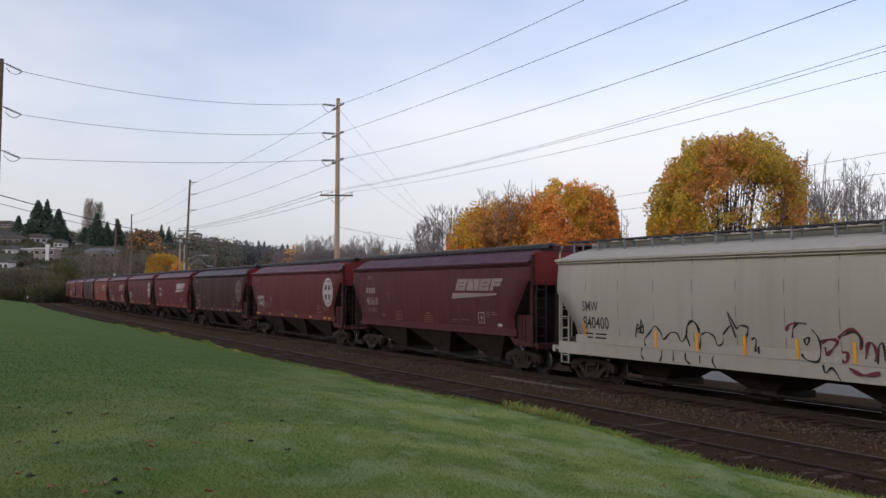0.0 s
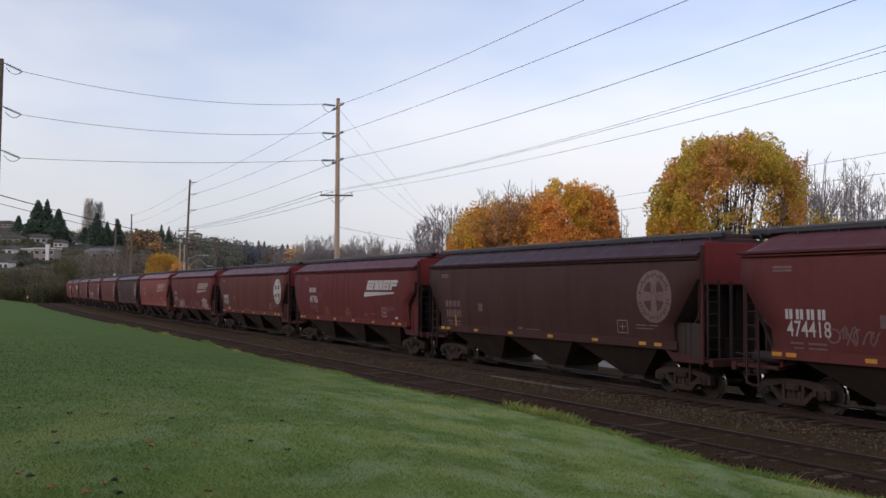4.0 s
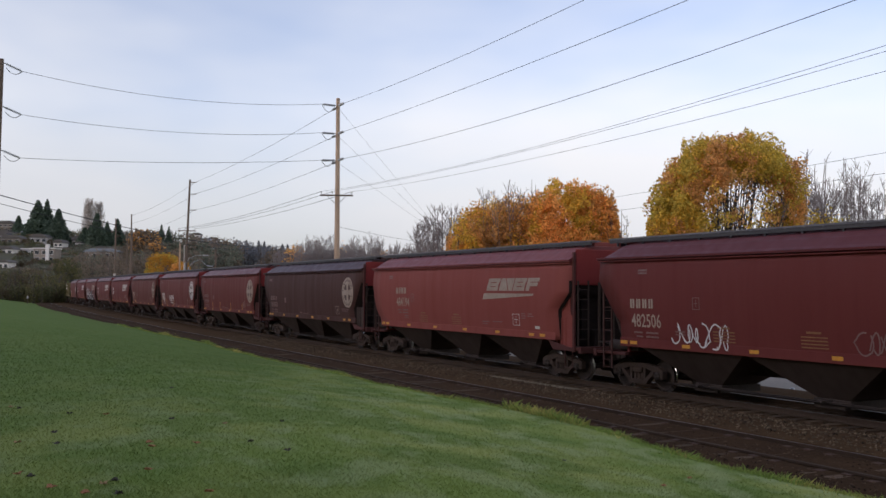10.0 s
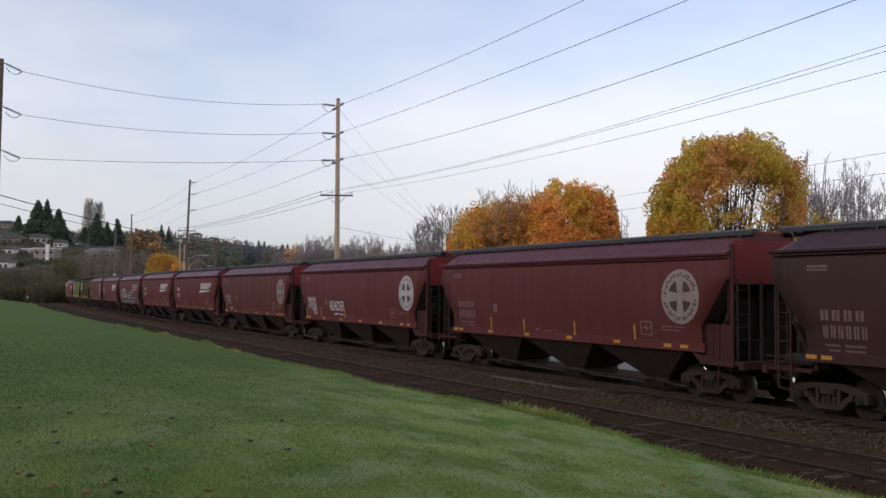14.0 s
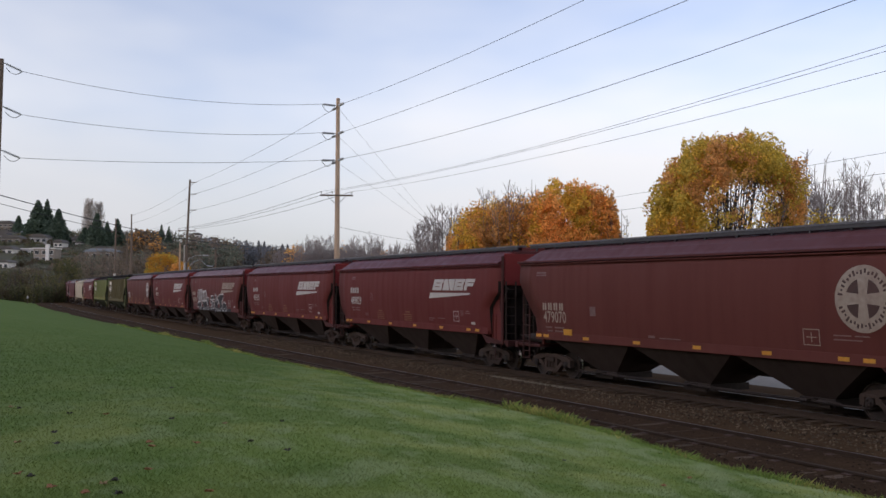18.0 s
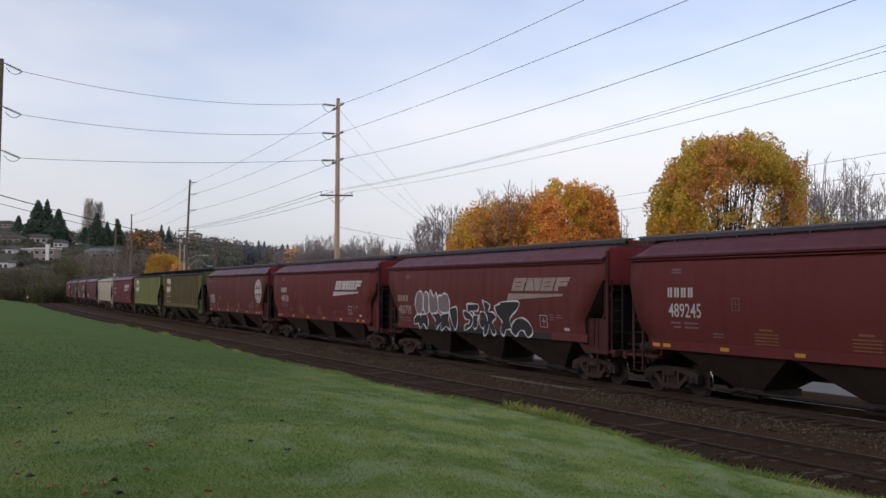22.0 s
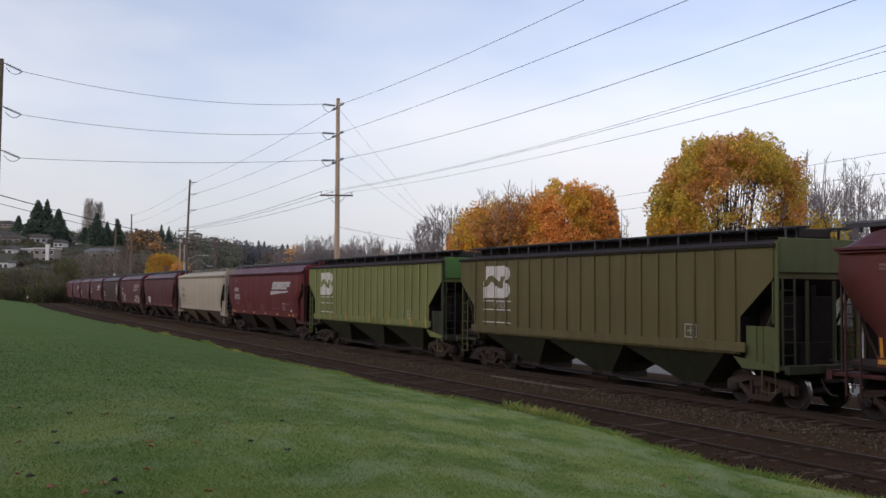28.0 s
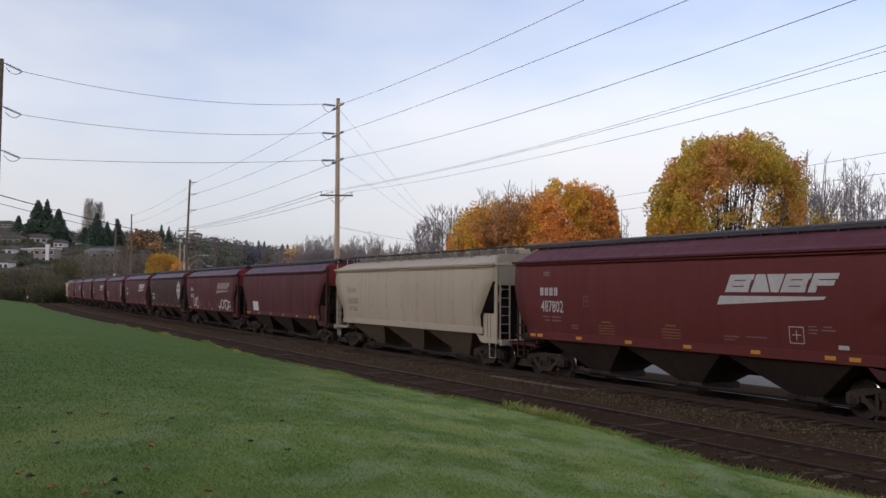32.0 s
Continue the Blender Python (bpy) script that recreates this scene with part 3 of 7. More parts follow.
def roof_round():
    """Sloping roof with a rolled eave lip, rounded down at both ends."""
    bm = bm_new()
    sec = [(-1.60, 3.97), (-1.66, 3.99), (-1.66, 4.06), (-1.56, 4.12), (-1.1, 4.32), (-0.55, 4.44), (0.55, 4.44), (1.1, 4.32), (1.56, 4.12), (1.66, 4.06), (1.66, 3.99), (1.60, 3.97)]
    xs = [(-8.30, 0.0), (-8.26, 0.55), (-8.05, 0.85), (-7.7, 1.0), (7.7, 1.0), (8.05, 0.85), (8.26, 0.55), (8.30, 0.0)]
    rings = [[bm.verts.new((x, y, 3.97 + (z - 3.97) * (k if z > 4.07 else 1))) for y, z in sec] for x, k in xs]
    n = len(sec)
    for a, b in zip(rings, rings[1:]):
        for k in range(n):
            bm.faces.new((a[k], b[k], b[(k + 1) % n], a[(k + 1) % n]))
    bm.faces.new(rings[0])
    bm.faces.new(rings[-1][::-1])
    bmesh.ops.recalc_face_normals(bm, faces=bm.faces)
    return bm


def roof_high():
    """Full rounded roof that swells up to the walkway; hipped at the trailing end alone."""
    bm = bm_new()
    sec = [(-1.60, 3.97), (-1.66, 3.99), (-1.66, 4.05), (-1.55, 4.12), (-1.32, 4.32), (-1.08, 4.46), (-0.6, 4.56), (0.6, 4.56), (1.08, 4.46), (1.32, 4.32), (1.55, 4.12), (1.66, 4.05), (1.66, 3.99), (1.60, 3.97)]
    xs = [(-8.28, 0.0), (-8.22, 0.22), (-7.95, 0.62), (-7.65, 0.92), (-7.4, 1.0), (8.02, 1.0), (8.2, 0.93), (8.22, 0.9)]
    rings = [[bm.verts.new((x, y, 3.97 + (z - 3.97) * (k if z > 4.07 else 1))) for y, z in sec] for x, k in xs]
    n = len(sec)
    for a, b in zip(rings, rings[1:]):
        for k in range(n):
            bm.faces.new((a[k], b[k], b[(k + 1) % n], a[(k + 1) % n]))
    bm.faces.new(rings[0])
    bm.faces.new(rings[-1][::-1])
    bmesh.ops.recalc_face_normals(bm, faces=bm.faces)
    return bm


def roof_flat():
    bm = bm_new()
    prism_pts = [(-1.60, 4.16), (-1.62, 4.24), (-0.6, 4.42), (0.6, 4.42), (1.62, 4.24), (1.60, 4.16)]
    a = [bm.verts.new((-8.25, y, z)) for y, z in prism_pts]
    b = [bm.verts.new((8.25, y, z)) for y, z in prism_pts]
    for k in range(6):
        bm.faces.new((a[k], b[k], b[(k + 1) % 6], a[(k + 1) % 6]))
    bm.faces.new(a)
    bm.faces.new(b[::-1])
    bmesh.ops.recalc_face_normals(bm, faces=bm.faces)
    return bm


def eave_bead():
    return tube(tube(bm_new(), [(-8.2, -1.625, 3.93), (8.2, -1.625, 3.93)], 0.022, 6), [(-8.2, 1.625, 3.93), (8.2, 1.625, 3.93)], 0.022, 6)


def side_sill():
    return box(bm_new(), -7.25, 7.25, -0.03, 0.03, 1.32, 1.58, 0.008)


def running_board():
    bm = bm_new()
    for k in range(5):
        box(bm, -8.55, 8.55, -0.20 + k * 0.085, -0.20 + k * 0.085 + 0.055, 4.66, 4.70)
    for x in np.arange(-8.4, 8.41, 0.6):
        box(bm, x - .02, x + .02, -0.20, 0.20, 4.635, 4.66)
    return bm


def board_bracket():
    bm = box(bm_new(), -0.03, 0.03, -0.22, -0.185, 4.22, 4.66)
    box(bm, -0.03, 0.03, 0.15, 0.185, 4.38, 4.66)
    return box(bm, -0.03, 0.03, -0.22, 0.185, 4.615, 4.636)


def stringer():
    """Dark strip added under the walkway, in place of the shaded gap over the swelling roof."""
    bm = box(bm_new(), -8.5, 8.5, -0.19, -0.15, 4.545, 4.655, 0.005)
    for k in range(14):
        box(bm, -8.1 + k * 1.24 - .03, -8.1 + k * 1.24 + .03, -0.185, -0.12, 4.44, 4.55)
    return bm


def hatch_coaming():
    return box(bm_new(), -8.15, 8.15, -0.575, 0.575, 4.42, 4.668, 0.03)


def hatch_cover():
    bm = box(bm_new(), -1.86, 1.86, -0.40, 0.40, 4.615, 4.675, 0.02)
    for x in (-1.5, -0.5, 0.5, 1.5):
        box(bm, x - .04, x + .04, -0.44, 0.44, 4.66, 4.69, 0.008)
    return bm


def hopper():
    """A chute: wide under the body, narrow at its gate."""
    bm = bm_new()
    loops = [[(-2.13, -1.50, 1.36), (2.13, -1.50, 1.36), (2.13, 1.50, 1.36), (-2.13, 1.50, 1.36)],
             [(-1.95, -1.40, 1.25), (1.95, -1.40, 1.25), (1.95, 1.40, 1.25), (-1.95, 1.40, 1.25)],
             [(-0.46, -0.66, 0.36), (0.46, -0.66, 0.36), (0.46, 0.66, 0.36), (-0.46, 0.66, 0.36)]]
    r = [[bm.verts.new(p) for p in l] for l in loops]
    for a, b in zip(r, r[1:]):
        for k in range(4):
            bm.faces.new((a[k], b[k], b[(k + 1) % 4], a[(k + 1) % 4]))
    bm.faces.new(r[0])
    bm.faces.new(r[-1][::-1])
    bmesh.ops.recalc_face_normals(bm, faces=bm.faces)
    return bm


def outlet_gate():
    bm = box(bm_new(), -0.56, 0.56, -0.74, 0.74, 0.17, 0.37, 0.01)
    box(bm, -0.46, 0.46, -0.82, -0.74, 0.15, 0.26, 0.01)
    return tube(bm, [(0, -1.15, 0.33), (0, 1.15, 0.33)], 0.035, 8)


def center_sill():
    return box(bm_new(), -8.75, 8.75, -0.22, 0.22, 0.70, 1.14, 0.01)


def brake_pipe():
    return tube(tube(bm_new(), [(-8.2, -0.55, 0.66), (-5.9, -0.85, 0.27), (5.9, -0.85, 0.27), (8.2, -0.55, 0.66)], 0.028, 6),
                [(-5.2, -0.98, 0.33), (5.2, -0.98, 0.33)], 0.018, 6)


def end_platform():
    bm = box(bm_new(), 7.10, 8.62, -1.46, 1.46, 1.03, 1.12, 0.01)
    box(bm, 8.50, 8.66, -1.50, 1.50, 0.94, 1.16, 0.01)
    return bm


def bulkhead():
    return box(bm_new(), 7.02, 7.12, -1.36, 1.36, 1.12, 1.60, 0.01)


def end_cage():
    """Blocks added to fill the overhanging end, coloured as dark as its shade."""
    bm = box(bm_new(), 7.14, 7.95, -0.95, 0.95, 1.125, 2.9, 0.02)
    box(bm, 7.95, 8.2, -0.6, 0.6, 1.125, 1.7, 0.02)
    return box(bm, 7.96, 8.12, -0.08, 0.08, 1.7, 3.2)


def shear_panel(top):
    """Ribbed plate that closes the lower corner of the leading end, just inside the side."""
    bm = prism(bm_new(), top, -0.02, 0.02)
    for x in (7.52, 7.74, 8.14):
        box(bm, x - .02, x + .02, -0.05, 0.05, 1.115, 2.10, 0.004)
    return bm


def shear_old():
    return shear_panel([(7.16, 1.10), (8.20, 1.10), (8.20, 2.06), (7.95, 2.12), (7.16, 2.12)])


def shear_new():
    return shear_panel([(7.42, 1.10), (8.20, 1.10), (8.20, 2.26), (7.98, 2.30), (7.98, 2.78), (7.46, 2.33)])


def corner_gusset():
    """Bolster plate that hangs under the sill at the leading corner."""
    return prism(bm_new(), [(6.72, 1.315), (8.18, 1.09), (8.18, 1.00), (7.06, 1.00)], -0.025, 0.025)


def end_header():
    return box(bm_new(), 8.21, 8.27, -1.40, 1.40, 3.20, 4.40, 0.02)


def short_header():
    return box(bm_new(), 8.21, 8.27, -1.40, 1.40, 3.50, 4.40, 0.02)


def rear_header():
    return box(bm_new(), 8.10, 8.16, -1.40, 1.40, 3.20, 3.95, 0.02)


def lead_post():
    """Broad corner post of the leading end, from the platform to above the roof."""
    bm = box(bm_new(), 8.19, 8.31, -0.035, 0.035, 0.98, 4.30, 0.012)
    return box(bm, 8.10, 8.14, -0.02, 0.02, 2.2, 4.0)


def corner_post():
    return box(bm_new(), 8.30, 8.38, -0.04, 0.04, 1.12, 3.30, 0.01)


def end_brace():
    return tube(bm_new(), [(7.3, 0, 1.3), (8.25, 0, 3.1)], 0.04, 6)


def ladder():
    """Ladder at the trailing corner, from under the overhang to below the platform."""
    bm = bm_new()
    for x in (-0.20, 0.20):
        box(bm, x - .024, x + .024, -0.02, 0.02, 0.60, 3.15 if x > 0 else 2.62)
    for z in (0.62, 0.86, 1.42, 1.78, 2.14, 2.50):
        tube(bm, [(-0.20, 0, z), (0.20, 0, z)], 0.014, 5)
    return bm


def step_iron():
    """A stirrup step of bent bar."""
    return tube(bm_new(), [(-0.22, 0, 1.03), (-0.22, 0, 0.45), (0.22, 0, 0.45), (0.22, 0, 1.03)], 0.022, 6)


def end_ladder():
    bm = bm_new()
    for y in (-0.21, 0.21):
        box(bm, -0.022, 0.022, y - .022, y + .022, 1.13, 3.35)
    for k in range(6):
        tube(bm, [(0, -0.21, 1.4 + k * 0.33), (0, 0.21, 1.4 + k * 0.33)], 0.014, 5)
    return bm


def brake_wheel():
    bm = bm_new()
    pts = [(0, 0.27 * math.cos(k * math.tau / 16), 0.27 * math.sin(k * math.tau / 16)) for k in range(17)]
    tube(bm, pts, 0.02, 5, cap=False)
    for k in range(4):
        a = k * math.tau / 4
        tube(bm, [(0, 0, 0), (0, 0.27 * math.cos(a), 0.27 * math.sin(a))], 0.013, 5)
    return tube(bm, [(-0.2, 0, 0), (0.02, 0, 0)], 0.04, 8)


def coupler():
    bm = box(bm_new(), 8.55, 8.86, -0.09, 0.09, 0.80, 0.98, 0.01)
    return box(bm, 8.80, 9.02, -0.17, 0.13, 0.74, 1.02, 0.03)


def air_hose():
    return tube(bm_new(), [(8.6, -0.32, 0.8), (8.75, -0.34, 0.55), (8.9, -0.3, 0.42), (9.02, -0.2, 0.40)], 0.03, 6)


def brake_gear():
    bm = tube(bm_new(), [(-0.45, 0, 0), (0.45, 0, 0)], 0.16, 10)
    box(bm, 0.55, 0.95, -0.14, 0.14, -0.14, 0.16, 0.02)
    return tube(bm, [(-0.45, 0, 0), (-1.2, 0, 0.05)], 0.02, 5)


def wheelset():
    bm = bm_new()
    for sgn in (-1, 1):
        prof = [(0.10, 0.655), (0.13, 0.66), (0.14, 0.70), (0.36, 0.69), (0.42, 0.675), (0.49, 0.675), (0.49, 0.70), (0.462, 0.715), (0.457, 0.80), (0.42, 0.805), (0.40, 0.775), (0.20, 0.755), (0.14, 0.80), (0.10, 0.80)]
        lathe(bm, [(r, sgn * y) for r, y in prof], 22, "y")
    n = len(bm.faces)
    lathe(bm, [(0.085, -1.06), (0.085, 1.06)], 10, "y")
    for sgn in (-1, 1):
        lathe(bm, [(0.125, sgn * 0.92), (0.125, sgn * 1.10), (0.09, sgn * 1.13)], 12, "y")
        for k in range(3):
            a = k * math.tau / 3
            lathe(bm, [(0.025, sgn * 1.13), (0.025, sgn * 1.155)], 6, "y", (0.055 * math.cos(a), 0, 0.055 * math.sin(a)))
    me = mesh_of(bm, [WHEEL_STEEL, BRIGHT_STEEL])
    for p in me.polygons:
        r = math.hypot(p.center.x, p.center.z)
        if r > 0.44 and abs(p.center.y) > 0.68:
            p.material_index = 1
    return me


def side_frame():
    """Cast truck side frame: a top chord over two axle boxes, with two openings beside the springs."""
    bm = bm_new()
    prism(bm, [(-1.16, 0.38), (-1.16, 0.62), (-0.95, 0.72), (-0.35, 0.80), (0.35, 0.80), (0.95, 0.72), (1.16, 0.62), (1.16, 0.38), (1.04, 0.38), (1.02, 0.58), (0.74, 0.58), (0.72, 0.42),
               (0.66, 0.42), (0.62, 0.60), (0.30, 0.68), (-0.30, 0.68), (-0.62, 0.60), (-0.66, 0.42), (-0.72, 0.42), (-0.74, 0.58), (-1.02, 0.58), (-1.04, 0.38)], -0.09, 0.09)
    prism(bm, [(-0.68, 0.46), (-0.62, 0.56), (-0.30, 0.30), (0.30, 0.30), (0.62, 0.56), (0.68, 0.46), (0.38, 0.18), (-0.38, 0.18)], -0.09, 0.09)
    for sx in (-1, 1):
        prism(bm, [(sx * 0.27, 0.28), (sx * 0.27, 0.70), (sx * 0.36, 0.70), (sx * 0.36, 0.28)], -0.08, 0.08)
        box(bm, sx * 0.88 - 0.17, sx * 0.88 + 0.17, -0.10, 0.10, 0.56, 0.64, 0.01)
    return bm


def spring_nest():
    bm = box(bm_new(), -0.24, 0.24, -0.10, 0.10, 0.28, 0.31)
    for x in (-0.16, 0.0, 0.16):
        tube(bm, [(x, 0, 0.30), (x, 0, 0.52)], 0.07, 8)
    return bm


def bolster():
    bm = box(bm_new(), -0.22, 0.22, -1.12, 1.12, 0.52, 0.68, 0.02)
    return tube(bm, [(0, 0, 0.66), (0, 0, 0.84)], 0.2, 12)


def brake_beam():
    return box(bm_new(), -0.05, 0.05, -0.68, 0.68, 0.36, 0.44, 0.01)


WHEELSET = wheelset()
MOVERS, SPINNERS = [], []
SEAM = surface("grimy_seam", (0.20, 0.175, 0.145), (0.30, 0.27, 0.22), rough=0.8, grain=5, bump=0)
BRIGHT_WHITE = surface("fresh_white_emblem", (0.82, 0.77, 0.68), (0.60, 0.54, 0.45), rough=0.6, grain=8, bump=0)


def shape(name, build, mat, parent, label="", at=None, key="", smooth_it=False):
    return part(name, painted(key or build, build, mat, smooth_it), None, parent, label, at)


def truck(parent, x, mat):
    t = shape("truck", bolster, mat, parent, "brown cast-steel wheel truck", pose(x, 0, 0))
    for y in (-1.0, 1.0):
        shape("side_frame", side_frame, mat, t, at=pose(0, y, 0))
        shape("spring_nest", spring_nest, mat, t, at=pose(0, y, 0))
    for sx in (-1, 1):
        shape("brake_beam", brake_beam, STEEL_DARK, t, at=pose(sx * 0.36, 0, 0))
        ws_ = part("wheelset", WHEELSET, None, t, "wheels with bright worn treads", pose(sx * 0.89, 0, 0.457))
        SPINNERS.append((ws_, sx * 0.89, x, parent))
    return t


def flat_poly(bm, pts, y, depth=0.004):
    """A thin plate of paint on the near side: outline of (x, z)."""
    return prism(bm, pts, y - depth, y)


FONT_MESH = {}


def lettering(text, size, squeeze=0.8):
    k = (text, size)
    if k not in FONT_MESH:
        cu = bpy.data.curves.new("lettering", "FONT")
        cu.body, cu.size, cu.extrude, cu.offset, cu.resolution_u = text, size, 0.002, 0.003, 2
        tmp = bpy.data.objects.new("lettering", cu)
        scene.collection.objects.link(tmp)
        me = bpy.data.meshes.new_from_object(tmp)
        bpy.data.objects.remove(tmp)
        me.transform(Matrix.Diagonal((squeeze, 1, 1, 1)))
        me.transform(Matrix.Rotation(math.pi / 2, 4, "X"))
        FONT_MESH[k] = me
    return FONT_MESH[k]


def put_text(car, text, x, z, size, mat, y=-YS - 0.006):
    me = lettering(text, size).copy()
    for v in me.vertices:
        if y < -YS:
            v.co.y += YS - side_w(v.co.z + z)
    me.materials.clear()
    me.materials.append(mat)
    part("car_number", me, None, car, "painted car number", pose(x, y, z))


def emblem_slanted(y):
    """Four bold slanted blocks, cut by thin slits, over a tapering bar."""
    bm = bm_new()
    h, sl, x = 0.46, 0.22, 0.0

    def q(a, b, z0, z1):
        flat_poly(bm, [(x + a + sl * z0 / h, z0), (x + b + sl * z0 / h, z0), (x + b + sl * z1 / h, z1), (x + a + sl * z1 / h, z1)], y)

    for w, form in ((0.92, "slit"), (1.0, "cross"), (0.86, "slit"), (0.80, "step")):
        if form == "cross":
            flat_poly(bm, [(x, 0), (x + w - 0.32, 0), (x + 0.32 + sl, h), (x + sl, h)], y)
            flat_poly(bm, [(x + w - 0.26, 0), (x + w, 0), (x + w + sl, h), (x + 0.38 + sl, h)], y)
        else:
            q(0, w, h * 0.70, h)
            q(0, w * 0.94, h * 0.36, h * 0.64)
            q(0, w * (0.96 if form == "slit" else 0.32), 0, h * 0.30)
            for z0, z1 in ((0.30, 0.36), (0.64, 0.70)):
                q(0, 0.22, h * z0, h * z1)
                if form == "slit":
                    q(w * 0.72, w * 0.94, h * z0, h * z1)
        x += w + 0.06
    flat_poly(bm, [(-0.32, -0.34), (-0.20, -0.10), (3.55, -0.10), (3.48, -0.17)], y)
    return bm


def emblem_round(y):
    """A pale disc."""
    bm = bm_new()
    rows = []
    for k in range(17):
        a = -math.pi / 2 + math.pi * k / 16
        z, h = 0.78 * math.sin(a), max(0.02, 0.78 * math.cos(a))
        rows.append((bm.verts.new((-h, y - 0.003, z)), bm.verts.new((h, y - 0.003, z))))
    for (a, b), (c, d) in zip(rows, rows[1:]):
        bm.faces.new((a, b, d, c))
    return bm


def emblem_marks(y):
    """The disc's dark quarters round a cross, and its ring of small bars."""
    bm = bm_new()
    for q in range(4):
        a0 = q * math.tau / 4 + 0.33
        a1 = (q + 1) * math.tau / 4 - 0.33
        pts = [(0.16 * math.cos((a0 + a1) / 2), 0.16 * math.sin((a0 + a1) / 2))] + [(0.47 * math.cos(a0 + (a1 - a0) * k / 5), 0.47 * math.sin(a0 + (a1 - a0) * k / 5)) for k in range(6)]
        flat_poly(bm, pts, y - 0.006)
    for k in range(38):
        if k in (0, 1, 19, 20):
            continue
        a = k * math.tau / 38
        c, d, e, f = 0.565 + 0.03 * (k % 2), 0.70 - 0.03 * (k % 3), a - 0.042, a + 0.042
        flat_poly(bm, [(c * math.cos(e), c * math.sin(e)), (d * math.cos(e), d * math.sin(e)), (d * math.cos(f), d * math.sin(f)), (c * math.cos(f), c * math.sin(f))], y - 0.005)
    return bm


def emblem_block(y):
    """A bold white block of two lobes, notched by a dark zigzag band."""
    bm = bm_new()

    def lobe(z0, z1, x0, x1):
        r = (z1 - z0) / 2
        pts = [(x0, z0), (x1 - r * .8, z0)] + [(x1 - r * .8 + r * .8 * math.sin(a), (z0 + z1) / 2 - r * math.cos(a)) for a in np.linspace(0.35, math.pi - 0.35, 6)] + [(x1 - r * .8, z1), (x0, z1)]
        flat_poly(bm, pts, y)
    lobe(0.58, 1.12, 0.06, 0.98)
    lobe(0.0, 0.576, -0.02, 0.98)
    for z in (-0.12, -0.42, -0.86):
        flat_poly(bm, [(-0.02, z), (1.0, z), (1.0, z + 0.035), (-0.02, z + 0.035)], y)
    return bm


def bars(rows, y):
    """Small unreadable stencils: rows of (x0, x1, z0, z1)."""
    bm = bm_new()
    for x0, x1, z0, z1 in rows:
        flat_poly(bm, [(x0, z0), (x1, z0), (x1, z1), (x0, z1)], y)
    return bm


def mark_blocks(x, z, w, h, n=4):
    """Each mark: two upright bars side by side."""
    out, step = [], w / n
    for k in range(n):
        a = x + k * step
        out += [(a, a + step * .26, z, z + h * .92), (a + step * .38, a + step * .66, z, z + h * .92)]
    return out


def scribble(x0, x1, z0, z1, seed, width=0.035, loops=7):
    """Sprayed tags: looping strokes of even width."""
    rng = random.Random(seed)
    bm = bm_new()
    n = loops
    for k in range(n):
        cx, cz = x0 + (x1 - x0) * (k + 0.5) / n, (z0 + z1) / 2
        rx, rz = (x1 - x0) / n * rng.uniform(0.5, 0.95), (z1 - z0) / 2 * rng.uniform(0.6, 1.0)
        a0, span = rng.uniform(0, 6.3), rng.uniform(3.0, 6.0)
        pts = []
        for i in range(18):
            a = a0 + span * i / 17
            pts.append((cx + rx * math.cos(a) + (rng.uniform(-.3, .3) * rx if i % 6 == 5 else 0), cz + rz * math.sin(a * (1 + (k % 3) * 0.5)) + (cz - z0) * 0.1 * math.sin(k)))
        yy = -YS - 0.008 - 0.0008 * (k % 5)
        rows = []
        for i, (ax, az) in enumerate(pts):
            (px, pz), (qx, qz) = pts[max(0, i - 1)], pts[min(len(pts) - 1, i + 1)]
            d = math.hypot(qx - px, qz - pz) or 1
            nx, nz = -(qz - pz) / d * width / 2, (qx - px) / d * width / 2
            rows.append((bm.verts.new((ax - nx, yy, az - nz)), bm.verts.new((ax + nx, yy, az + nz))))
        for (a, b), (c, e) in zip(rows, rows[1:]):
            bm.faces.new((a, c, e, b))
    return bm


def strokes(lines, width):
    """Freehand sprayed lines, each a smooth ribbon of even width."""
    bm = bm_new()
    for n, line in enumerate(lines):
        pts = []
        for k in range(len(line) - 1):
            p0, p1, p2, p3 = (line[min(max(k + o, 0), len(line) - 1)] for o in (-1, 0, 1, 2))
            for i in range(4):
                t = i / 4
                pts.append(tuple(0.5 * (2 * b + (c - a) * t + (2 * a - 5 * b + 4 * c - d) * t * t + (3 * b - a - 3 * c + d) * t ** 3) for a, b, c, d in zip(p0, p1, p2, p3)))
        pts.append(line[-1])
        yy, rows = -YS - 0.010 - 0.0006 * (n % 6), []
        for i, (ax, az) in enumerate(pts):
            (px, pz), (qx, qz) = pts[max(0, i - 1)], pts[min(len(pts) - 1, i + 1)]
            d = math.hypot(qx - px, qz - pz) or 1
            w = width * (0.75 + 0.35 * math.sin(i * 0.9 + n))
            nx, nz = -(qz - pz) / d * w / 2, (qx - px) / d * w / 2
            rows.append((bm.verts.new((ax - nx, yy, az - nz)), bm.verts.new((ax + nx, yy, az + nz))))
        for (a, b), (c, e) in zip(rows, rows[1:]):
            bm.faces.new((a, c, e, b))
    return bm


def filled(forms):
    """Flat sprayed fills inside the outlined forms."""
    bm = bm_new()
    for k, form in enumerate(forms):
        flat_poly(bm, form, -YS - 0.005 - 0.0005 * (k % 5), 0.003)
    return bm


BODY_LAG = 0.3      # the ribbed bodies sit this far back on their trucks


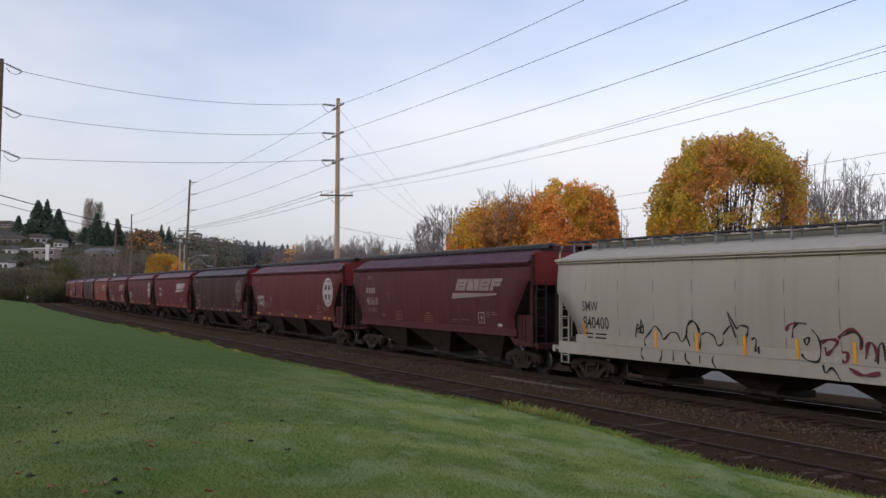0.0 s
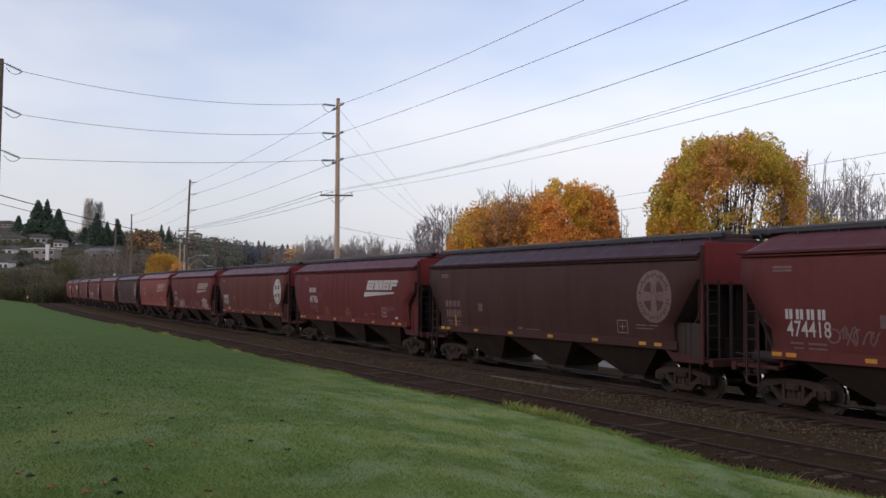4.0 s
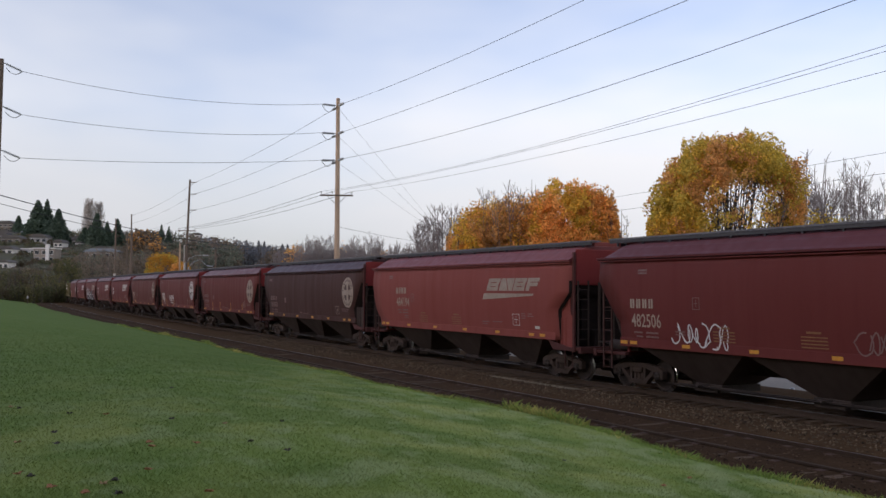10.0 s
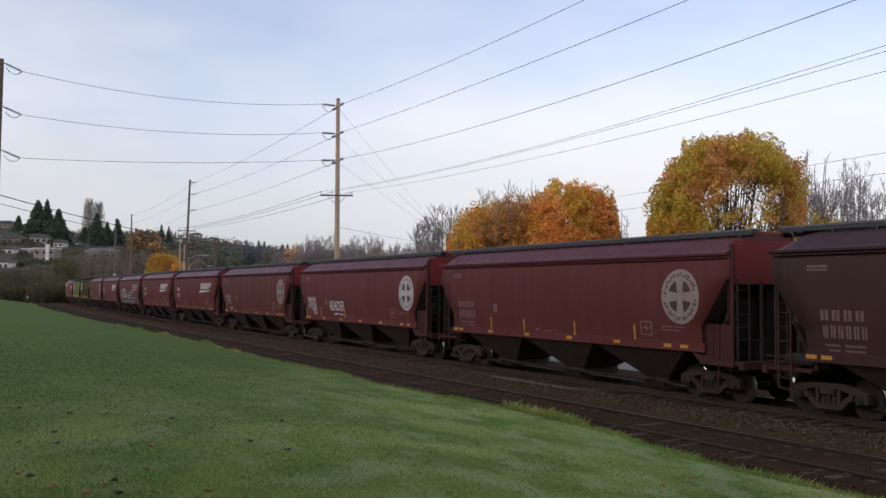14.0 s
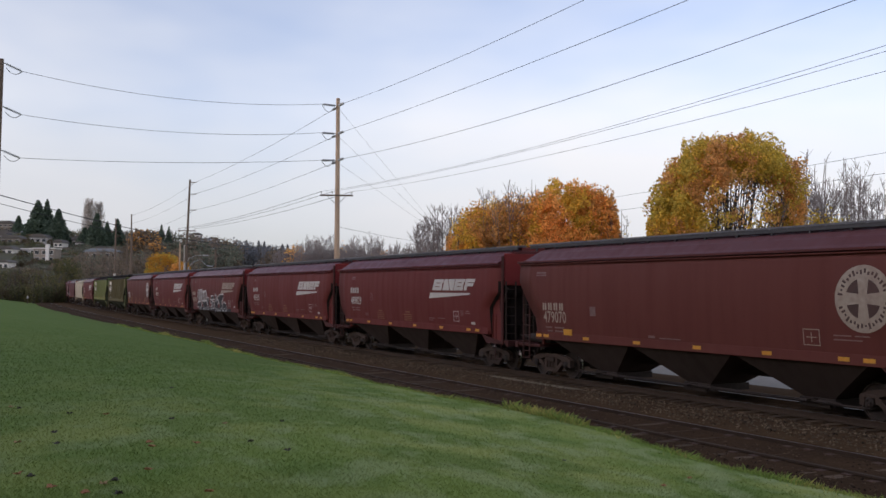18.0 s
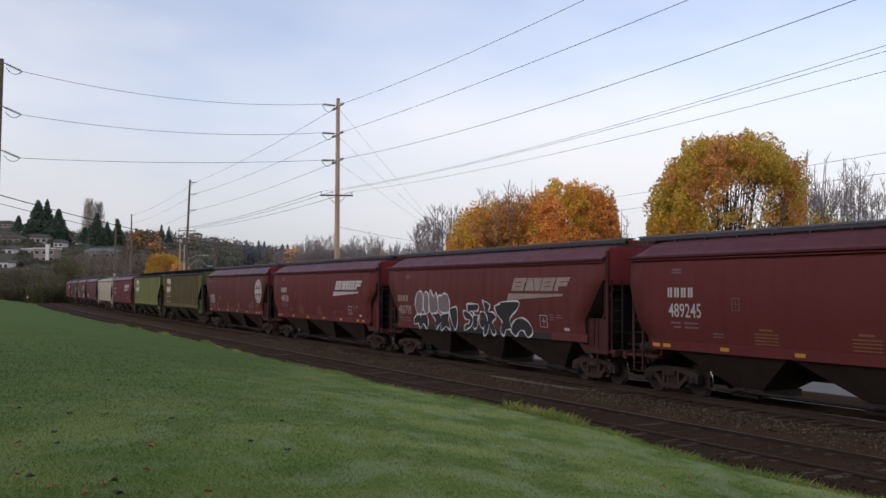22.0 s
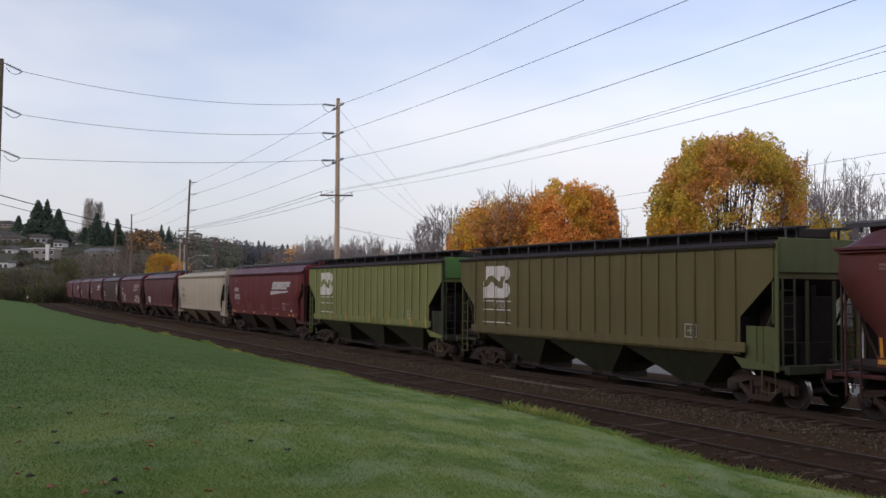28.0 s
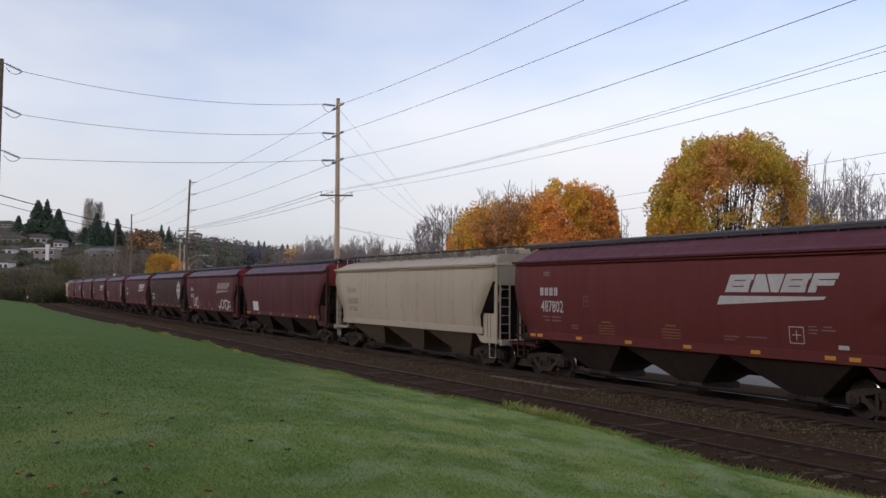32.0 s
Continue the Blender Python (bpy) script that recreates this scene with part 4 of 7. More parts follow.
def wagon(spec):
    """One covered hopper wagon, x forward, rail top at z 0, near side at -y."""
    ribbed = spec.get("ribbed", False)
    mat = PAINTS[spec["paint"]]
    dark = PAINTS["dark_green"] if ribbed else PAINTS["grimy"] if spec["paint"] not in ("white", "cream", "green", "olive") else mat
    car = thing("hopper_wagon", spec["label"], "freight wagon", group="wagons of the grain train")
    lag = BODY_LAG if ribbed else 0.0
    old = spec.get("old", spec.get("logo") != "slant")
    reds = spec["paint"] in ("maroon", "red", "rust", "brown", "bright", "dull")
    if ribbed:
        shade_ends(shape("body", body_slant, mat, car).data)
        shape("roof", roof_flat, STEEL_DARK, car)
        for sy in (-1, 1):
            for k in range(19):
                x = 6.87 - k * 0.77
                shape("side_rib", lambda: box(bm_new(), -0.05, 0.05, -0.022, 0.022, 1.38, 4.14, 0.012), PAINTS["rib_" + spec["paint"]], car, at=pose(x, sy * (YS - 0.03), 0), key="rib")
    else:
        pale = spec["paint"] in ("white", "cream")
        shade_ends(shape("body", body_wedge if spec["paint"] == "white" else body_round if old else body_straight, mat, car, smooth_it=True).data)
        shape("roof", roof_round if pale else roof_high, mat if pale else ROOF_PAINTS[spec["paint"]], car)
        shape("eave_bead", eave_bead, mat, car)
        if spec["paint"] in ("white", "cream"):
            for k in range(9):
                x = -6.6 + k * 1.65
                seam = box(bm_new(), x - .012, x + .012, -YS - .006, -YS, 1.62, 3.9)
                bmesh.ops.bisect_plane(seam, geom=seam.verts[:] + seam.edges[:] + seam.faces[:], plane_co=(0, 0, 2.4), plane_no=(0, 0, 1))
                bmesh.ops.bisect_plane(seam, geom=seam.verts[:] + seam.edges[:] + seam.faces[:], plane_co=(0, 0, 3.2), plane_no=(0, 0, 1))
                part("side_seam", warped(seam), SEAM, car, "grimy vertical weld seam")
    for sy in (-1, 1):
        shape("side_sill", side_sill, mat, car, at=pose(0, sy * (1.50 if not ribbed else YS - 0.04), 0.1 if ribbed else 0))
        if spec.get("deep"):
            shape("deep_sill", lambda: box(bm_new(), -8.25, 8.25, -0.03, 0.03, 0.92, 1.318, 0.008), mat, car, at=pose(0, sy * 1.49, 0), key="deep")
        board = shape("running_board", running_board, PALE_GRATE if reds else BLACK_GRATE, car, "steel grating walkway", pose(0, sy * 0.78, 0))
        if reds:
            shape("stringer", stringer, BLACK_GRATE, board, at=pose(0, 0, 0, 0, 0, 0 if sy < 0 else 180))
        for k in range(0 if reds else 13):
            shape("bracket", board_bracket, GALV if spec["paint"] in ("white", "cream") else BLACK_GRATE, board, at=pose(-8.1 + k * 1.35, 0, 0, 0, 0, 0 if sy < 0 else 180))
    if spec["paint"] not in ("white", "cream"):
        shape("hatch_coaming", hatch_coaming, STEEL_DARK if ribbed else mat, car)
    else:
        shape("hatch_coaming", lambda: box(bm_new(), -8.0, 8.0, -0.34, 0.34, 4.42, 4.615, 0.03), mat, car, key="coam2")
    for x in (-5.85, -1.95, 1.95, 5.85):
        shape("hatch_cover", hatch_cover, mat, car, at=pose(x, 0, 0))
    for x in (-4.28, 0.0, 4.28):
        h = shape("hopper_chute", hopper, PAINTS["tan_chute"] if spec["paint"] == "cream" else PAINTS["dark_green"] if ribbed else PAINTS["grimy"], car, at=pose(x, 0, 0))
        shape("outlet_gate", outlet_gate, STEEL_DARK, h)
    shape("center_sill", center_sill, STEEL_DARK, car)
    shape("brake_pipe", brake_pipe, STEEL_DARK, car)
    for rz in (0, 180):
        turn = pose(0, 0, 0, 0, 0, rz)
        shape("end_platform", end_platform, PAINTS["dark_green"] if ribbed else PAINTS["vestibule"] if reds else mat, car, at=turn)
        shape("bulkhead", bulkhead, mat, car, at=turn)
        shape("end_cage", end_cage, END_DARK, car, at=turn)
        shape("coupler", coupler, STEEL_DARK, car, at=pose(lag, 0, 0) @ turn)
        shape("air_hose", air_hose, STEEL_DARK, car, at=turn)
        for y in (-0.5, 0.5):
            shape("end_post", corner_post, dark, car, at=turn @ pose(0, y, 0))
        for y in (-1.25, 1.25):
            shape("end_brace", end_brace, dark, car, at=turn @ pose(0, y, 0))
        shape("end_ladder", end_ladder, dark, car, at=turn @ pose(8.34, 1.12 if rz else -1.16, 0))
    shape("end_header", short_header if ribbed else end_header, PAINTS["header"] if reds else PAINTS["fresh_green" if spec["paint"] == "green" else "mid_green"] if ribbed else mat, car)
    shape("end_header", rear_header, mat, car, at=pose(0, 0, 0, 0, 0, 180), key="rear")
    if spec["paint"] in ("white", "cream"):
        for sy in (-1, 1):
            shape("corner_rail", lambda: tube(bm_new(), [(0, 0, 1.05), (0, 0, 4.25), (0.14, 0, 4.5)], 0.035, 6), mat, car, at=pose(-8.22, sy * 1.5, 0), key="corner_rail")
    for sy in (-1, 1):
        shape("lead_post", lead_post, PAINTS["mid_green" if spec["paint"] == "olive" else "dark_green"] if ribbed else PAINTS["vestibule"] if reds else mat, car, at=pose(0, sy * 1.475, 0))
        shape("corner_gusset", corner_gusset, PAINTS["mid_green"] if spec["paint"] == "olive" else PAINTS["vestibule"] if reds else mat, car, at=pose(0, sy * 1.46, 0))
        shape("shear_panel", shear_old if old else shear_new, PAINTS["mid_green" if spec["paint"] == "olive" else "dark_green"] if ribbed else PAINTS["grimy"] if spec["paint"] == "brown" else PAINTS["vestibule"] if reds and old else mat, car, at=pose(0, sy * 1.42, 0))
        shape("side_ladder", ladder, PAINTS["brown"] if reds else mat, car, at=pose(-7.90, sy * 1.50, 0, 0, 0, 180))
        shape("step_iron", step_iron, PAINTS["brown"] if reds else mat, car, at=pose(7.95, sy * 1.47, 0))
    shape("brake_wheel", brake_wheel, STEEL_DARK, car, at=pose(-8.45, -0.2, 2.4))
    shape("brake_cylinder", brake_gear, STEEL_DARK, car, at=pose(-7.65, -1.15, 1.32))
    for x in (-6.97, 6.97):
        truck(car, x + lag, TRUCK_STEEL)
    dress(car, spec, ribbed)
    return car


FINE_MARKS = ("data_stencil", "number_stencil", "top_stencil", "data_box", "warning_stencil", "emblem_mark", "sprayed_tag", "tag_outline", "tag_fill", "reporting_mark")


def dress(car, spec, ribbed):
    """Lettering, emblems, reflectors and sprayed tags on the near side."""
    y = -YS - 0.005
    dy = -0.012 if ribbed else 0.0
    inks = {"w": WHITE_LETTER, "t": TAN_LETTER, "g": GREY_LETTER, "k": BLACK_LETTER}
    ink, logo_ink = inks[spec.get("ink", "w")], inks[spec.get("logo_ink", "w")]

    def side(name, bm, mat, label="", x=0.0, z=0.0):
        ob = part(name, warped(bm, z, ribbed), mat, car, label, pose(x, dy, z))
        if name in FINE_MARKS:
            tagged(ob, label or "small painted stencil bars", kind="stuff")
        return ob

    def square(x, z, w, h, t=0.035):
        return [(x, x + w, z, z + t), (x, x + w, z + h - t, z + h), (x, x + t, z + t, z + h - t), (x + w - t, x + w, z + t, z + h - t), (x + w * .48, x + w * .52, z + h * .2, z + h * .8), (x + w * .2, x + w * .8, z + h * .48, z + h * .53)]

    serif = spec.get("logo") == "round"
    tx, tz = spec.get("text_at", (-6.7, 2.34) if serif else (-6.45, 2.84))
    if not ribbed and spec.get("mark", True):
        if spec.get("code"):
            put_text(car, spec["code"], tx, tz, 0.46, ink)
        else:
            side("reporting_mark", bars(mark_blocks(tx, tz, 1.32 if serif else 1.12, 0.27 if serif else 0.30, 3 if spec["paint"] == "white" else 4), y), ink, "painted lettering blocks")
        nz = tz - (0.42 if serif else 0.56)
        if spec.get("number"):
            put_text(car, spec["number"], tx + 0.02, nz, 0.56, ink)
        else:
            side("number_stencil", bars(mark_blocks(tx + 0.05, nz, 1.30, 0.33, 6), y), ink)
        side("data_stencil", bars([(tx + .1, tx + .5, nz - .19, nz - .14), (tx + .65, tx + 1.2, nz - .19, nz - .14), (tx + .2, tx + .5, nz - .31, nz - .26), (tx + .65, tx + 1.2, nz - .31, nz - .26)], y), ink if spec.get("ink") == "k" else GREY_LETTER)
    if spec.get("logo") == "slant":
        bm = emblem_slanted(y)
        bmesh.ops.scale(bm, vec=(0.93, 1, 1), verts=bm.verts)
        side("emblem", bm, logo_ink, "slanted block emblem with tapering underline", spec.get("logo_x", 2.72), 3.0)
        side("data_box", bars(square(-3.95, 2.50, .28, .34, .018), y), GREY_LETTER)
        for x in (-3.2, -0.2):
            side("warning_stencil", bars([(x + .18, x + .62, 2.0, 2.05)] + [(x, x + .8, 1.90 - k * .085, 1.93 - k * .085) for k in range(4)], y), DULL_YELLOW)
        side("data_box", bars(square(4.55, 1.74, .46, .42, .02), y), WHITE_LETTER)
        side("data_stencil", bars([(5.15, 5.4, 2.16, 2.19), (5.6, 5.85, 2.16, 2.19), (5.15, 5.45, 2.08, 2.11), (5.55, 5.95, 2.08, 2.11), (5.15, 5.4, 2.0, 2.03), (2.3, 2.85, 1.80, 1.84), (2.3, 2.7, 1.72, 1.75), (3.1, 3.8, 1.82, 1.85), (-4.7, -4.3, 1.84, 1.88), (-4.7, -4.3, 1.76, 1.79)], y), GREY_LETTER)
        side("data_plate", bars([(6.0, 6.3, 1.66, 1.76)], y), WHITE_LETTER)
        side("top_stencil", bars([(-6.3, -5.9, 3.52, 3.57), (-6.3, -5.9, 3.60, 3.66)], y), GREY_LETTER)
    elif spec.get("logo") == "round":
        disc = side("emblem", emblem_round(y), logo_ink, "round pale emblem with dark quarters", 6.37, 2.86)
        tagged(part("emblem_mark", warped(emblem_marks(y), 2.86), EMBLEM_DARK, disc, "dark painted marks"), kind="stuff")
        side("data_box", bars(square(4.6, 1.72, .5, .40, .02), y), inks["t"])
        side("data_stencil", bars([(5.5, 6.0, 1.98, 2.01), (6.1, 6.5, 1.98, 2.01), (5.5, 6.3, 1.88, 1.91), (-1.2, -.9, 1.62, 1.70), (-.7, .2, 1.62, 1.65), (-4.0, -3.7, 2.2, 2.5)], y), GREY_LETTER)
        side("top_stencil", bars([(-7.1, -6.5, 3.52, 3.57), (-7.1, -6.5, 3.60, 3.66)], y), GREY_LETTER)
    elif spec.get("logo") == "block":
        bm = emblem_block(-YS + 0.054)
        bmesh.ops.scale(bm, vec=(1.96, 1, 1.08), verts=bm.verts)
        block = side("emblem", bm, BRIGHT_WHITE, "bold white two-lobed emblem over stripes", -6.32, 2.72)
        bm = flat_poly(bm_new(), [(-0.03, 0.40), (0.14, 0.40), (0.30, 0.58), (0.60, 0.34), (0.72, 0.34), (0.74, 0.60), (0.80, 0.74), (0.66, 0.76), (0.60, 0.56), (0.32, 0.80), (0.18, 0.76)], -YS + 0.048)
        bmesh.ops.scale(bm, vec=(1.96, 1, 1.08), verts=bm.verts)
        for x, z0, z1 in ((0.165, 0.0, 0.42), (0.93, 0.0, 0.46), (0.93, 0.75, 1.2), (1.695, 0.04, 0.56), (1.695, 0.68, 1.16)):
            part("emblem_ridge", box(bm_new(), x - .053, x + .053, -YS + 0.016, -YS + 0.05, z0, z1, 0.008), BRIGHT_WHITE, block, "white-painted side rib")
        part("emblem_band", bm, PAINTS[spec["paint"]], block, "body-coloured zigzag band")
        side("data_box", bars(square(4.95, 1.72, .48, .38, .025), -YS + 0.05), WHITE_LETTER)
        if spec.get("number"):
            put_text(car, spec["number"], -5.6, 2.36, 0.32, TAN_LETTER, -YS + 0.04)
    style = spec.get("reflect", "sill")
    if style == "sill":
        for x in (-7.05, -6.6, -4.3, -1.75, 0.85, 3.4, 5.75, 6.45):
            shape("reflector", lambda: box(bm_new(), -0.16, 0.16, -0.004, 0.004, 1.40, 1.50), YELLOW_REFLECT, car, at=pose(x, -1.536, 0), key="refl")
    elif style == "posts":
        for x in (-3.24, -1.51, 0.27, 2.0, 3.67, 5.4):
            side("reflector", box(bm_new(), -0.05, 0.05, -YS - 0.012, -YS - 0.004, 1.36, 1.86), YELLOW_BRIGHT, "bright amber reflector strip", x)
    elif style == "ribs":
        for x in (-7.0, -4.625, -2.33, 0.73, 3.025, 5.32, 6.85):
            shape("reflector", lambda: box(bm_new(), -0.045, 0.045, -0.004, 0.004, 1.42, 1.85), YELLOW_REFLECT, car, at=pose(x, -YS + 0.003 if x > -6 else -YS + 0.05, 0), key="refl_rib")
    if spec.get("patch"):
        side("reflector", box(bm_new(), -0.24, 0.24, -YS - 0.012, -YS - 0.004, 1.52, 1.72), YELLOW_REFLECT, "amber reflector", -5.3)
    for x in spec.get("strips", ()):
        side("reflector", bars([(x - .04, x + .04, 1.55, 2.0)], y), YELLOW_REFLECT, "amber reflector strip")
    for k, (x0, x1, z0, z1, mat, wid, n) in enumerate(spec.get("tags", ())):
        side("sprayed_tag", scribble(x0, x1, z0, z1, hash_of(spec["label"], k), wid, n), mat, "sprayed looping tag")
    for lines, mat, wid in spec.get("strokes", ()):
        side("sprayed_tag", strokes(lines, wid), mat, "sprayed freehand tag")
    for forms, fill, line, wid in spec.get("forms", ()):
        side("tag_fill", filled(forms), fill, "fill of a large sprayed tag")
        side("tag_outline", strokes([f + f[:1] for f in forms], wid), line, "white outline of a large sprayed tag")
    if spec.get("word"):
        put_text(car, spec["word"][0], spec["word"][1], spec["word"][2], spec["word"][3], WHITE_SPRAY)
    if spec.get("band"):
        side("paint_band", bars([spec["band"]], y), BLACK_SPRAY, "black sprayed band along the sill")
    for x0, x1, z0, z1 in spec.get("patches", ()):
        side("paint_patch", bars([(x0, x1, z0, z1)], y), WHITE_SPRAY, "pale paint patch")


def hash_of(text, k):
    return sum(ord(c) * (i + 3) for i, c in enumerate(text)) + 17 * k


W_, K_, R_ = WHITE_SPRAY, BLACK_SPRAY, RED_SPRAY
GREY_WASH = surface("grey_wash_spray", (0.26, 0.22, 0.20), (0.17, 0.13, 0.12), rough=0.7, grain=6, bump=0)
DULL_YELLOW = surface("faded_yellow_stencil", (0.30, 0.15, 0.05), (0.18, 0.08, 0.04), rough=0.6, grain=9, amount=0.5, bump=0)
EMBLEM_DARK = surface("emblem_dark_paint", (0.06, 0.030, 0.024), (0.09, 0.04, 0.03), rough=0.6, grain=9, bump=0)
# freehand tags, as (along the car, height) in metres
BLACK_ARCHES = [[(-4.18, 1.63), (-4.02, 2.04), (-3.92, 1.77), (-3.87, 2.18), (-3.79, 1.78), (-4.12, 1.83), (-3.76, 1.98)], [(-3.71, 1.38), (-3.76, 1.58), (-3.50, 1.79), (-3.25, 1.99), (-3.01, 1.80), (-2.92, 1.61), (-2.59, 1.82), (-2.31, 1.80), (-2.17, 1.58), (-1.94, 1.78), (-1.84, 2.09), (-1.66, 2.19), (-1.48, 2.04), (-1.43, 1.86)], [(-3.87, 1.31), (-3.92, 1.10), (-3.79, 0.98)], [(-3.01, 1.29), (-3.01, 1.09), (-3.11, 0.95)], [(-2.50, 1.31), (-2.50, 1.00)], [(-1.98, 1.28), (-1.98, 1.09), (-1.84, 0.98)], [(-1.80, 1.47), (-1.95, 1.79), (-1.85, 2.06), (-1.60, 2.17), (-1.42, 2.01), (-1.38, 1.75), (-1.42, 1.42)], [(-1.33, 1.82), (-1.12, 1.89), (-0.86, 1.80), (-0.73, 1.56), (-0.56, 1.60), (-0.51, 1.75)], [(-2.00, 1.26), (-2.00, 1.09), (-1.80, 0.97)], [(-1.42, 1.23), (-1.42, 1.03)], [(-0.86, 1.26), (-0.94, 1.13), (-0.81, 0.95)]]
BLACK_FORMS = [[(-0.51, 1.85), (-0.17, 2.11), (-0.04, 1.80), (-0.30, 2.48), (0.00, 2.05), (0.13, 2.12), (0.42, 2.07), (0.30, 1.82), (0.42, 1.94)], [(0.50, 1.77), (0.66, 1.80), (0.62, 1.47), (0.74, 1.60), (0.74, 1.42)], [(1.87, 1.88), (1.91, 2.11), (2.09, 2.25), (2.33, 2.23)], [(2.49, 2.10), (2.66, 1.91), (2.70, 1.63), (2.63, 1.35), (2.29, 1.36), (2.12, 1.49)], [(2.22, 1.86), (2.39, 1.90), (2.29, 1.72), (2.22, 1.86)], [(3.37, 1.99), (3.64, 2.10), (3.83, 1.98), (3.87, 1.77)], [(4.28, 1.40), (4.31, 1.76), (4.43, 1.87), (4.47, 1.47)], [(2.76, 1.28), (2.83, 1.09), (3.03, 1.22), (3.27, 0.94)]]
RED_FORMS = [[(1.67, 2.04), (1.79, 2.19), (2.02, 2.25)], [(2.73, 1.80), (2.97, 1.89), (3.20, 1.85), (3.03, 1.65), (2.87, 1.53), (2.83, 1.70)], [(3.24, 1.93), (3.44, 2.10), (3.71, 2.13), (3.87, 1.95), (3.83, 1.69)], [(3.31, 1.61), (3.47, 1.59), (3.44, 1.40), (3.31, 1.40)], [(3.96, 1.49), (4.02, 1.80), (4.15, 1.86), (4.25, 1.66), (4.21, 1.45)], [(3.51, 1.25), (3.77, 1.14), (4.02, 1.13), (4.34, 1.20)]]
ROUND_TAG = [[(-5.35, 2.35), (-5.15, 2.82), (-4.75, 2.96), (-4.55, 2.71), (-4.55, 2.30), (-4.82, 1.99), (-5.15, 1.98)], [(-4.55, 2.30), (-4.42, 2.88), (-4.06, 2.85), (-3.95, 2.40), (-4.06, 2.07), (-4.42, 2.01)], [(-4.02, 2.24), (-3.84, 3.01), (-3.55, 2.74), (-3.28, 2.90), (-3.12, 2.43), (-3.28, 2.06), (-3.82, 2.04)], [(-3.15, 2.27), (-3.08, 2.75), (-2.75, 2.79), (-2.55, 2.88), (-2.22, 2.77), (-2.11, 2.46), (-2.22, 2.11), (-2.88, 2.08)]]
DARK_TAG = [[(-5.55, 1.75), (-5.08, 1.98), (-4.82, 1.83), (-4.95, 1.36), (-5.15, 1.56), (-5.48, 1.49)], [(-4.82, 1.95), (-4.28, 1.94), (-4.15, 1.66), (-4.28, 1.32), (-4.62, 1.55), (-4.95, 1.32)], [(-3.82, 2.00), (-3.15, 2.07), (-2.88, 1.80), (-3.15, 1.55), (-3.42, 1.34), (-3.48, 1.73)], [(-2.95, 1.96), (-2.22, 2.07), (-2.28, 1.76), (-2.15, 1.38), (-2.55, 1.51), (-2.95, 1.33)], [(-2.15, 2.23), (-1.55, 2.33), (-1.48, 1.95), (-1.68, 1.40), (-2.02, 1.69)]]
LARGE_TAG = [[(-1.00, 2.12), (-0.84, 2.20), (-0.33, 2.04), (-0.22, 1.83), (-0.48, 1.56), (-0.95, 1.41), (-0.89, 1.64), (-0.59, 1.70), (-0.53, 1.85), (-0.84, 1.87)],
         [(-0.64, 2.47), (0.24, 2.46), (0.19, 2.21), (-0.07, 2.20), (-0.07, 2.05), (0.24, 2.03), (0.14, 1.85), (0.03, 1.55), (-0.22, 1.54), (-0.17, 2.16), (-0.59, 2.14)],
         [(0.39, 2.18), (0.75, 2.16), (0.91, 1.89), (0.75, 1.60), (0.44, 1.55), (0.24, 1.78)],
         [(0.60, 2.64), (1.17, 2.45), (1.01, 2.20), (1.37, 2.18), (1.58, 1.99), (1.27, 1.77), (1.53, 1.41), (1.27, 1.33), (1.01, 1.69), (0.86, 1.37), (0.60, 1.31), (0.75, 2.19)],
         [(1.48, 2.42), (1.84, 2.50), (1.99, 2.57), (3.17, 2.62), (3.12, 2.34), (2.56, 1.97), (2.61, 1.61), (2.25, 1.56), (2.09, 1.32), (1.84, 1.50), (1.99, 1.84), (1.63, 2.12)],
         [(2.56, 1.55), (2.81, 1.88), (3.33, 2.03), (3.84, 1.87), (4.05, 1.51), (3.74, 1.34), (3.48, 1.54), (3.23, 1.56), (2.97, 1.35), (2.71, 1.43)]]
